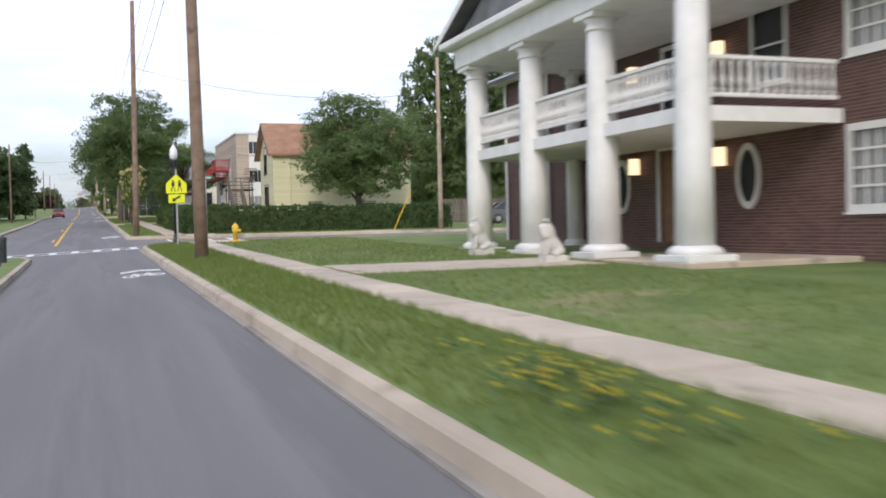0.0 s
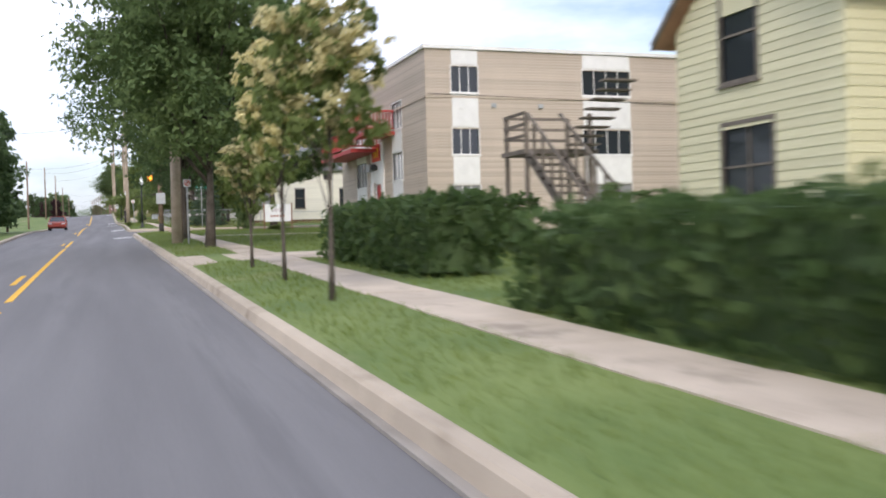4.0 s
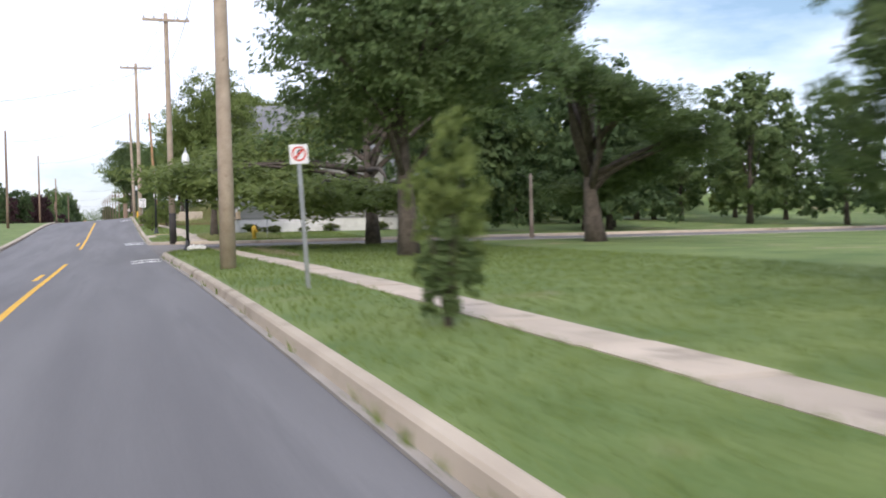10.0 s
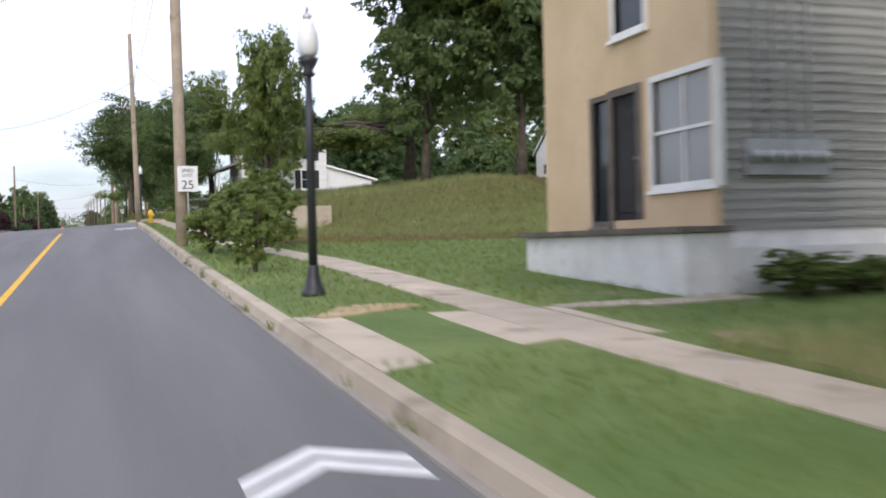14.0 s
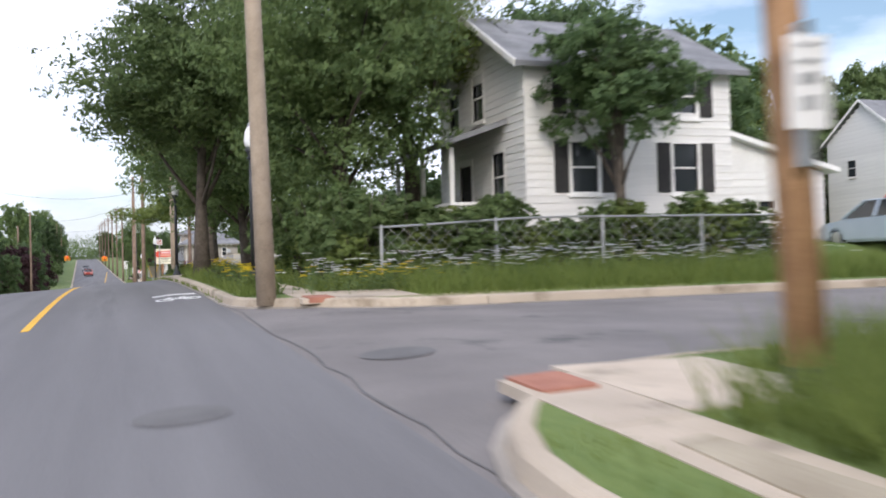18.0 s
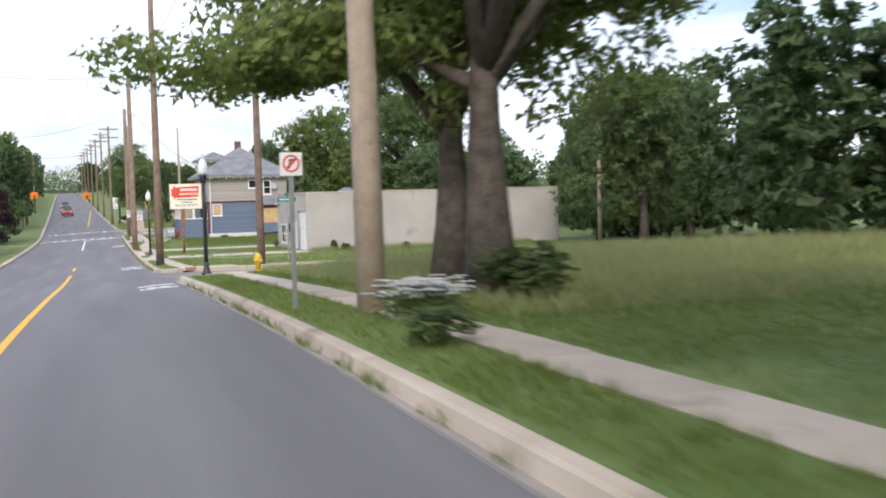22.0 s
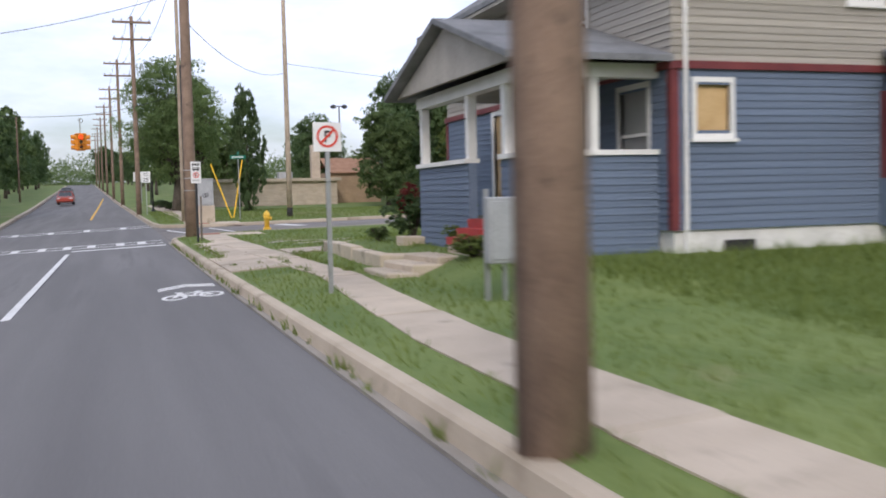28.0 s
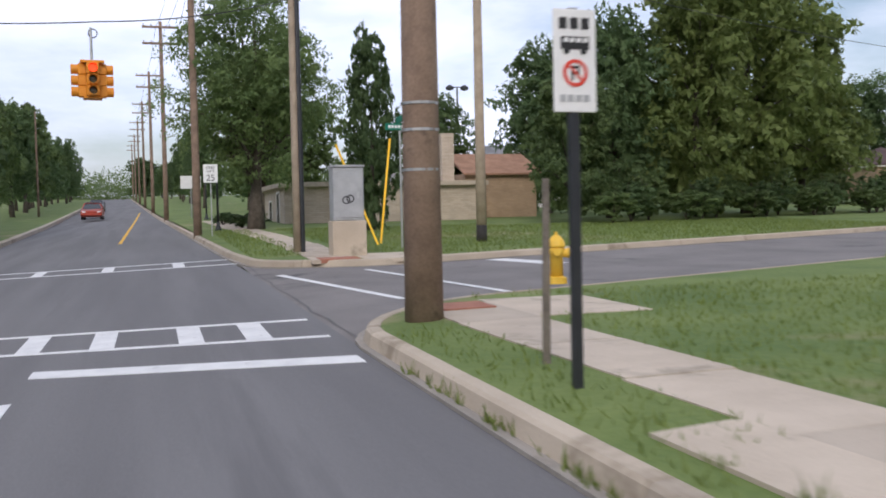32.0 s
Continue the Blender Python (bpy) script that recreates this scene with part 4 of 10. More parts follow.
def ring(r0, r1, x, z, y0, y1, n=24):
    bm = bmesh.new()
    vs = []
    for k in range(n):
        a = 2 * math.pi * k / n
        vs.append([bm.verts.new((x + r * math.cos(a), y, z + r * math.sin(a))) for r, y in ((r0, y0), (r1, y0), (r1, y1), (r0, y1))])
    for k in range(n):
        a, b = vs[k], vs[(k + 1) % n]
        for i in range(4):
            bm.faces.new((a[i], a[(i + 1) % 4], b[(i + 1) % 4], b[i]))
    bmesh.ops.recalc_face_normals(bm, faces=bm.faces)
    return bm


def no_parking(x, y, h=2.2, s=0.45, turn=0, lean=0.0, z=None, tall=1.0):
    """A square no-parking plate on a steel channel post."""
    t = thing("no_parking_sign", "white no-parking sign with a red ring on a steel post", "road sign", pose(x, y, gz(x, y) if z is None else z, 0, lean, turn), "no-parking signs")
    part("post", B(-0.03, -0.02, -0.1, 0.03, 0.02, h), M["steel"], t)
    p = part("plate", B(-s / 2, -0.032, h - s * tall, s / 2, -0.022, h, 0.004), M["sign_white"], t)
    cz = h - s * tall + s * tall * 0.52
    part("red_ring", ring(s * 0.3, s * 0.38, 0, cz, -0.037, -0.032), M["sign_red"], p)
    bars(p, [(-s * 0.1, cz - s * 0.2, -s * 0.04, cz + s * 0.2), (-s * 0.04, cz + s * 0.12, s * 0.1, cz + s * 0.2), (-s * 0.04, cz - s * 0.03, s * 0.1, cz + s * 0.04), (s * 0.05, cz, s * 0.11, cz + s * 0.17)], M["sign_black"], -0.0325, "letter_stroke")
    bm = B(-s * 0.33, -0.0385, -0.016, s * 0.33, -0.033, 0.016)
    bmesh.ops.rotate(bm, verts=bm.verts, cent=(0, 0, 0), matrix=Matrix.Rotation(radians(-45), 3, "Y"))
    bmesh.ops.translate(bm, verts=bm.verts, vec=(0, 0, cz))
    part("red_slash", bm, M["sign_red"], p)
    return t


def street_name(x, y, h=3.0, z=None):
    t = thing("street_name_sign", "green street-name blades on a steel post", "road sign", pose(x, y, gz(x, y) if z is None else z), "street-name signs")
    part("post", T([(0, 0, -0.1), (0, 0, h)], 0.03, 8), M["steel"], t)
    p = part("blade", B(-0.4, -0.008, h + 0.02, 0.4, 0.008, h + 0.2, 0.004), M["sign_green"], t)
    bars(p, [(-0.32 + 0.09 * k, h + 0.07, -0.26 + 0.09 * k, h + 0.15) for k in range(7)], M["sign_white"], -0.009)
    q = part("blade", B(-0.008, -0.4, h + 0.22, 0.008, 0.4, h + 0.4, 0.004), M["sign_green"], t)
    return t


def fence_run(p, q, h, label, mesh_gap=0.28, top=True):
    """Chain-link: posts, top rail and a woven mesh of thin wires."""
    p, q = Vector(p), Vector(q)
    L = (q - p).length
    t = thing("chain_link_fence", label, "fence", pose(p.x, p.y, gz(p.x, p.y), 0, 0, math.degrees(math.atan2(q.y - p.y, q.x - p.x))))
    d = (q - p) / L
    n = max(2, round(L / 2.8))

    def gg(s):
        w = p + d * s
        return gz(w.x, w.y) - gz(p.x, p.y)

    for k in range(n + 1):
        s = L * k / n
        part("post", T([(s, 0, gg(s) - 0.1), (s, 0, gg(s) + h + 0.05)], 0.035, 8), M["steel"], t)
    part("top_rail", T([(L * k / 10, 0, gg(L * k / 10) + h) for k in range(11)], 0.024, 6), M["steel"], t)
    V, Fc = [], []
    s = -h
    while s < L:
        for sg in (1, -1):
            a, b = (s, s + h)
            z0, z1 = (0, h) if sg > 0 else (h, 0)
            ca, cb = max(a, 0), min(b, L)
            if cb > ca:
                fa, fb = (ca - a) / h, (cb - a) / h
                za, zb = z0 + (z1 - z0) * fa + gg(ca), z0 + (z1 - z0) * fb + gg(cb)
                i = len(V)
                V += [(ca, 0, za - 0.005), (ca, 0, za + 0.005), (cb, 0, zb + 0.005), (cb, 0, zb - 0.005)]
                Fc.append((i, i + 1, i + 2, i + 3))
        s += mesh_gap
    from_arrays("wire_mesh", V, Fc, M["steel"], t)
    return t


# ---- building parts ----
def cuts(vals, a, b):
    return sorted({a, b, *[v for v in vals if a < v < b]})


def wall_panels(parent, p0, p1, z0, z1, openings, mat, thick=0.16, name="wall", label="", gable=None):
    """A wall from p0 to p1 (seen from the right of its run), with real openings; gable: height of a triangular top."""
    d = Vector((p1[0] - p0[0], p1[1] - p0[1]))
    L = d.length
    d /= L
    n = Vector((-d.y, d.x))
    us = cuts([v for o in openings for v in o[:2]], 0, L)
    zs = cuts([v for o in openings for v in o[2:4]], z0, z1)
    bm = bmesh.new()

    def P(u, z, w):
        return (p0[0] + d.x * u + n.x * w, p0[1] + d.y * u + n.y * w, z)

    def block(ua, ub, za, zb):
        vs = [bm.verts.new(P(u, z, w)) for u, z, w in ((ua, za, 0), (ub, za, 0), (ub, zb, 0), (ua, zb, 0), (ua, za, thick), (ub, za, thick), (ub, zb, thick), (ua, zb, thick))]
        for f in ((0, 1, 2, 3), (5, 4, 7, 6), (4, 0, 3, 7), (1, 5, 6, 2), (3, 2, 6, 7), (4, 5, 1, 0)):
            bm.faces.new([vs[i] for i in f])

    for ua, ub in zip(us, us[1:]):
        for za, zb in zip(zs, zs[1:]):
            if not any(o[0] - 1e-6 <= ua and ub <= o[1] + 1e-6 and o[2] - 1e-6 <= za and zb <= o[3] + 1e-6 for o in openings):
                block(ua, ub, za, zb)
    if gable:
        a, b, c = [P(0, z1, w) for w in (0,)], [P(L, z1, 0)], [P(L / 2, z1 + gable, 0)]
        A, Bq, C = bm.verts.new(a[0]), bm.verts.new(b[0]), bm.verts.new(c[0])
        A2, B2, C2 = bm.verts.new(P(0, z1, thick)), bm.verts.new(P(L, z1, thick)), bm.verts.new(P(L / 2, z1 + gable, thick))
        for f in ((A, Bq, C), (B2, A2, C2), (A, C, C2, A2), (C, Bq, B2, C2), (Bq, A, A2, B2)):
            bm.faces.new(f)
    # one welded body: drop the faces inside the wall
    bmesh.ops.remove_doubles(bm, verts=bm.verts, dist=1e-4)
    inner = [f for f in bm.faces if all(len(e.link_faces) > 2 for e in f.edges) and abs(f.normal.dot(Vector((n.x, n.y, 0)))) < 0.5]
    bmesh.ops.delete(bm, geom=inner, context="FACES_ONLY")
    return part(name, bm, mat, parent, label)


BOARD = {}


def unit_board(mat):
    """A lapped board of unit length and unit height, its foot standing out."""
    if mat not in BOARD:
        bm = bmesh.new()
        vs = [(0, 0, 0), (0, -0.022, 0), (0, -0.006, 1.04), (0, 0, 1.04)]
        a = [bm.verts.new(v) for v in vs]
        b = [bm.verts.new((1, v[1], v[2])) for v in vs]
        bm.faces.new(a[::-1])
        bm.faces.new(b)
        for i in range(4):
            bm.faces.new((a[i], a[(i + 1) % 4], b[(i + 1) % 4], b[i]))
        bmesh.ops.recalc_face_normals(bm, faces=bm.faces)
        me = bpy.data.meshes.new("siding_board")
        bm.to_mesh(me)
        bm.free()
        me.materials.append(M[mat])
        BOARD[mat] = me
    return BOARD[mat]


def siding(wall, p0, p1, z0, z1, openings, mat, course=0.14, gable=None, name="siding_board"):
    """Lapped boards, course by course, on the outer side of a wall, split at its openings."""
    d = Vector((p1[0] - p0[0], p1[1] - p0[1]))
    L = d.length
    ang = math.degrees(math.atan2(d.y, d.x))
    top = z1 + (gable or 0)
    n = max(1, round((top - z0) / course))
    c = (top - z0) / n
    me = unit_board(mat)
    for k in range(n):
        za = z0 + k * c
        zm = za + c / 2
        a, b = 0.0, L
        if zm > z1 and gable:
            f = (zm - z1) / gable * L / 2
            a, b = f, L - f
        spans = [(a, b)]
        for o in openings:
            if o[2] < zm < o[3]:
                spans = [s for (u, v) in spans for s in ((u, min(v, o[0])), (max(u, o[1]), v)) if s[1] - s[0] > 0.03]
        for u, v in spans:
            if v - u > 0.05:
                share(name, me, pose(p0[0], p0[1], 0, 0, 0, ang) @ Matrix.Translation((u, -0.001, za)) @ Matrix.Diagonal((v - u, 1, c, 1)), wall)


def window(parent, p0, ang, u, z, w, h, frame="white_trim", glass="glass", sash=1, vert=0, trim=0.09, name="window", out=0.03, shutters=None):
    """A window in a wall: casing, sill, sash bars and panes. p0, ang: the wall's start and direction; u, z: lower left corner."""
    e = new(name)
    e.parent = parent
    e.matrix_basis = pose(p0[0], p0[1], 0, 0, 0, ang) @ Matrix.Translation((u, 0, z))
    bm = bmesh.new()
    box(bm, -trim, -out, -trim, 0, 0.1, h + trim)
    box(bm, w, -out, -trim, w + trim, 0.1, h + trim)
    box(bm, 0, -out, h, w, 0.1, h + trim)
    box(bm, 0, -out, -trim, w, 0.1, 0)
    part("casing", bm, M[frame], e)
    part("sill", B(-trim - 0.03, -out - 0.05, -trim - 0.05, w + trim + 0.03, -out + 0.02, -trim + 0.002), M[frame], e)
    bm = bmesh.new()
    for k in range(1, sash + 1):
        zz = h * k / (sash + 1)
        box(bm, 0, 0.015, zz - 0.025, w, 0.05, zz + 0.025)
    for k in range(1, vert + 1):
        xx = w * k / (vert + 1)
        box(bm, xx - 0.018, 0.018, 0, xx + 0.018, 0.046, h)
    if sash or vert:
        part("glazing_grid", bm, M[frame], e)
    part("pane", B(0, 0.055, 0, w, 0.065, h), M[glass], e)
    if shutters:
        for x0 in (-trim - 0.42, w + trim + 0.02):
            part("shutter", B(x0, -0.05, -0.02, x0 + 0.4, -0.012, h + 0.02, 0.006), M[shutters], e)
    return e


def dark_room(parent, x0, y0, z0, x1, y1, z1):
    """Near-black box whose colour paints the shade of unlit rooms behind the openings."""
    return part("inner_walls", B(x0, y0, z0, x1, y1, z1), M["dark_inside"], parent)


def text_on(parent, words, size, m, mat, name="lettering", extrude=0.006):
    cu = bpy.data.curves.new(name, "FONT")
    cu.body, cu.size, cu.align_x, cu.extrude = words, size, "CENTER", extrude
    tmp = bpy.data.objects.new("tmp", cu)
    me = bpy.data.meshes.new_from_object(tmp)
    bpy.data.objects.remove(tmp)
    me.materials.clear()
    me.materials.append(mat)
    return share(name, me, m, parent)

# ---- houses ----
def brick_material(name, c1, c2, mortar, w=0.24, h=0.08):
    m, nt, N, L, Bs = material(name)
    tc = N.new("ShaderNodeTexCoord")
    sp = N.new("ShaderNodeSeparateXYZ")
    L.new(tc.outputs["Object"], sp.inputs[0])
    ad = N.new("ShaderNodeMath")
    L.new(sp.outputs[0], ad.inputs[0])
    L.new(sp.outputs[1], ad.inputs[1])
    cb = N.new("ShaderNodeCombineXYZ")
    L.new(ad.outputs[0], cb.inputs[0])
    L.new(sp.outputs[2], cb.inputs[1])
    bt = N.new("ShaderNodeTexBrick")
    bt.inputs["Scale"].default_value = 1.0
    bt.inputs["Brick Width"].default_value, bt.inputs["Row Height"].default_value = w, h
    bt.inputs["Mortar Size"].default_value = 0.008
    bt.inputs["Color1"].default_value, bt.inputs["Color2"].default_value, bt.inputs["Mortar"].default_value = (*c1, 1), (*c2, 1), (*mortar, 1)
    L.new(cb.outputs[0], bt.inputs["Vector"])
    n = N.new("ShaderNodeTexNoise")
    n.inputs["Scale"].default_value, n.inputs["Detail"].default_value = 1.2, 6
    L.new(tc.outputs["Object"], n.inputs["Vector"])
    mr = N.new("ShaderNodeMapRange")
    mr.inputs["To Min"].default_value, mr.inputs["To Max"].default_value = 0.7, 1.3
    L.new(n.outputs[0], mr.inputs["Value"])
    hs = N.new("ShaderNodeHueSaturation")
    L.new(mr.outputs[0], hs.inputs["Value"])
    L.new(bt.outputs["Color"], hs.inputs["Color"])
    L.new(hs.outputs[0], Bs.inputs["Base Color"])
    Bs.inputs["Roughness"].default_value = 0.9
    bp = N.new("ShaderNodeBump")
    bp.inputs["Strength"].default_value, bp.inputs["Distance"].default_value = 0.4, 0.01
    bp.invert = True
    L.new(bt.outputs["Fac"], bp.inputs["Height"])
    L.new(bp.outputs[0], Bs.inputs["Normal"])
    return m


M["brick_wall"] = brick_material("brick_wall", (0.15, 0.075, 0.06), (0.09, 0.045, 0.04), (0.2, 0.16, 0.145))
M["brick_buff"] = brick_material("brick_buff", (0.46, 0.38, 0.3), (0.54, 0.46, 0.37), (0.4, 0.33, 0.27), 0.4, 0.1)
M["brick_brown"] = brick_material("brick_brown", (0.36, 0.25, 0.16), (0.42, 0.3, 0.2), (0.3, 0.22, 0.16))


def side_of(w, x1, y1):
    """Start, end and direction of a wall of a block that spans (0, 0) to (x1, y1): front faces the street, near faces back along it."""
    return {"front": ((0, y1), (0, 0), -90), "near": ((0, 0), (x1, 0), 0), "far": ((x1, y1), (0, y1), 180), "back": ((x1, 0), (x1, y1), 90)}[w]


def block_house(t, x1, y1, z0, z1, mat, wins, boards=None, course=0.15, gable=None, thick=0.16, inner=True, frame="white_trim", off=(0, 0)):
    """Four walls with openings; wins: (wall, u, z, w, h, options). gable: (walls, height)."""
    made = {}
    for w in ("front", "near", "far", "back"):
        p0, p1, ang = side_of(w, x1, y1)
        p0, p1 = (p0[0] + off[0], p0[1] + off[1]), (p1[0] + off[0], p1[1] + off[1])
        ops = [(u, u + ww, z, z + h) for wn, u, z, ww, h, _ in wins if wn == w]
        g = gable[1] if gable and w in gable[0] else None
        # walls that meet at a corner butt against one another
        if w in ("far", "near"):
            d = 1 if w == "near" else -1
            q0, q1 = (p0[0] + d * thick, p0[1]), (p1[0] - d * thick, p1[1])
            made[w] = wall_panels(t, p0, p1, z0, z1, ops, M[mat], thick, gable=g) if g else wall_panels(t, q0, q1, z0, z1, [(a - thick, b - thick, c, e) for a, b, c, e in ops], M[mat], thick)
        else:
            made[w] = wall_panels(t, p0, p1, z0, z1, ops, M[mat], thick, gable=g)
        if boards and w in ("front", "near"):
            siding(made[w], p0, p1, z0, z1, ops, boards, course, g)
        for wn, u, z, ww, h, o in wins:
            if wn == w:
                k = dict(o)
                kind = k.pop("kind", "window")
                if kind == "window":
                    window(t, p0, ang, u, z, ww, h, k.pop("frame", frame), **k)
                else:
                    door(t, p0, ang, u, z, ww, h, kind, **k)
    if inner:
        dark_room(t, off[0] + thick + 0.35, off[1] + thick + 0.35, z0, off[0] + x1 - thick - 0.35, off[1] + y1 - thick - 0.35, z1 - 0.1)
    return made


def door(parent, p0, ang, u, z, w, h, mat, frame="white_trim", panels=3, glazed=False):
    e = new("door")
    e.parent = parent
    e.matrix_basis = pose(p0[0], p0[1], 0, 0, 0, ang) @ Matrix.Translation((u, 0, z))
    bm = bmesh.new()
    box(bm, -0.12, -0.04, 0, 0, 0.12, h + 0.12)
    box(bm, w, -0.04, 0, w + 0.12, 0.12, h + 0.12)
    box(bm, 0, -0.04, h, w, 0.12, h + 0.12)
    part("door_frame", bm, M[frame], e)
    part("leaf", B(0, 0.04, 0, w, 0.09, h), M[mat], e)
    for k in range(panels):
        a, b = 0.12 + (h - 0.2) * k / panels, (h - 0.2) * (k + 1) / panels
        part("panel", B(0.12, 0.02, a, w - 0.12, 0.04, b, 0.012), M[mat], e)
    part("knob", lathe([(0.012, 0), (0.03, 0.01), (0.03, 0.03), (0.012, 0.04)], 8, w - 0.09, 0.0), M["steel"], e).location = (0, 0, h * 0.47)
    return e


def gable_roof(t, x0, y0, x1, y1, z, rise, mat, along="x", over=0.35, thick=0.14, fascia="white_trim"):
    """Two slopes with eaves; along: the ridge's direction."""
    bm = bmesh.new()
    if along == "x":
        m = (y0 + y1) / 2
        k = rise / (m - y0) * over
        a = [(x0 - over, y0 - over, z - k), (x1 + over, y0 - over, z - k), (x1 + over, m, z + rise), (x0 - over, m, z + rise)]
        b = [(x1 + over, y1 + over, z - k), (x0 - over, y1 + over, z - k), (x0 - over, m, z + rise), (x1 + over, m, z + rise)]
        ends = [((x0 - over - 0.03, y0 - over, z - k), (x0 - over - 0.03, m, z + rise), (x0 - over - 0.03, y1 + over, z - k))]
    else:
        m = (x0 + x1) / 2
        k = rise / (m - x0) * over
        a = [(x0 - over, y1 + over, z - k), (x0 - over, y0 - over, z - k), (m, y0 - over, z + rise), (m, y1 + over, z + rise)]
        b = [(x1 + over, y0 - over, z - k), (x1 + over, y1 + over, z - k), (m, y1 + over, z + rise), (m, y0 - over, z + rise)]
        ends = [((x0 - over, y0 - over - 0.03, z - k), (m, y0 - over - 0.03, z + rise), (x1 + over, y0 - over - 0.03, z - k))]
    up = thick + 0.02
    lift = lambda q: [(p[0], p[1], p[2] + up) for p in q]
    part("roof_slope", slab(bmesh.new(), lift(a), thick), M[mat], t)
    part("roof_slope", slab(bmesh.new(), lift(b), thick), M[mat], t)
    for p, q, r in ends:
        for u, v in ((p, q), (q, r)):
            bm = bmesh.new()
            vs = [bm.verts.new(c) for c in (u, v, (v[0], v[1], v[2] + up + 0.02), (u[0], u[1], u[2] + up + 0.02))]
            f = bm.faces.new(vs)
            ext = bmesh.ops.extrude_face_region(bm, geom=[f])
            off = Vector((0.05, 0, 0)) if along == "x" else Vector((0, 0.05, 0))
            bmesh.ops.translate(bm, verts=[g for g in ext["geom"] if isinstance(g, bmesh.types.BMVert)], vec=off)
            bmesh.ops.recalc_face_normals(bm, faces=bm.faces)
            part("bargeboard", bm, M[fascia], t)


def hip_roof(t, x0, y0, x1, y1, z, rise, mat, over=0.5, ridge=0.0, thick=0.12, brackets=None):
    """Four slopes to a short ridge along y."""
    a = [(x0 - over, y0 - over), (x1 + over, y0 - over), (x1 + over, y1 + over), (x0 - over, y1 + over)]
    cx, cy = (x0 + x1) / 2, (y0 + y1) / 2
    r0, r1 = (cx, cy - ridge, z + rise), (cx, cy + ridge, z + rise)
    zz = z + 0.02
    quads = [[(*a[0], zz), (*a[1], zz), r0], [(*a[1], zz), (*a[2], zz), r1, r0], [(*a[2], zz), (*a[3], zz), r1], [(*a[3], zz), (*a[0], zz), r0, r1]]
    for q in quads:
        if ridge == 0 and len(q) == 4:
            q = q[:3]
        bm = slab(bmesh.new(), [(p[0], p[1], p[2] + thick) for p in q], thick)
        part("roof_slope", bm, M[mat], t)
    part("soffit", B(x0 - over + 0.02, y0 - over + 0.02, z - 0.06, x1 + over - 0.02, y1 + over - 0.02, z + 0.015), M["white_trim"] if not brackets else M[brackets], t)
    if brackets:
        for k in range(int((x1 - x0) / 0.6)):
            x = x0 + 0.3 + 0.6 * k
            part("rafter_tail", B(x - 0.04, y0 - over + 0.05, z - 0.16, x + 0.04, y0 - 0.01, z - 0.065), M["white_trim"], t)


def railing(t, p0, p1, z, h, n, mat, turned=False, name="balustrade", bar=0.03):
    """A rail with balusters from p0 to p1."""
    e = new(name)
    e.parent = t
    d = Vector((p1[0] - p0[0], p1[1] - p0[1]))
    L = d.length
    e.matrix_basis = pose(p0[0], p0[1], z, 0, 0, math.degrees(math.atan2(d.y, d.x)))
    part("top_rail", B(0, -0.06, h - 0.09, L, 0.06, h, 0.01), M[mat], e)
    part("bottom_rail", B(0, -0.05, 0.1, L, 0.05, 0.18, 0.01), M[mat], e)
    me = None
    for k in range(n):
        x = L * (k + 0.5) / n
        if me is None:
            if turned:
                bm = lathe([(0.035, 0.18), (0.05, 0.24), (0.028, 0.3), (0.055, 0.42), (0.03, 0.58), (0.028, h - 0.24), (0.045, h - 0.18), (0.035, h - 0.09)], 8)
            else:
                bm = B(-bar, -bar, 0.18, bar, bar, h - 0.09)
            ob = part("baluster", bm, M[mat], e)
            ob.location.x = x
            me = ob.data
        else:
            share("baluster", me, Matrix.Translation((x, 0, 0)), e)
    return e


def column(t, x, y, z0, z1, r):
    """A tall white column: plinth, base ring, tapering shaft, capital."""
    e = new("column")
    e.parent = t
    e.matrix_basis = Matrix.Translation((x, y, z0))
    h = z1 - z0
    part("plinth", B(-r * 1.55, -r * 1.55, 0, r * 1.55, r * 1.55, 0.14, 0.012), M["white_trim"], e)
    part("base_ring", lathe([(r * 1.4, 0.14), (r * 1.5, 0.2), (r * 1.35, 0.27), (r * 1.1, 0.32)], 20), M["white_trim"], e, smooth=True)
    part("shaft", lathe([(r * 1.05, 0.32), (r, h * 0.35), (r * 0.93, h * 0.7), (r * 0.84, h - 0.42)], 20), M["white_trim"], e, smooth=True)
    part("capital", lathe([(r * 0.84, h - 0.42), (r * 0.98, h - 0.39), (r * 0.98, h - 0.35), (r * 0.86, h - 0.32), (r * 0.86, h - 0.24), (r * 1.15, h - 0.12)], 20), M["white_trim"], e, smooth=True)
    part("abacus", B(-r * 1.2, -r * 1.2, h - 0.12, r * 1.2, r * 1.2, h, 0.01), M["white_trim"], e)
    return e

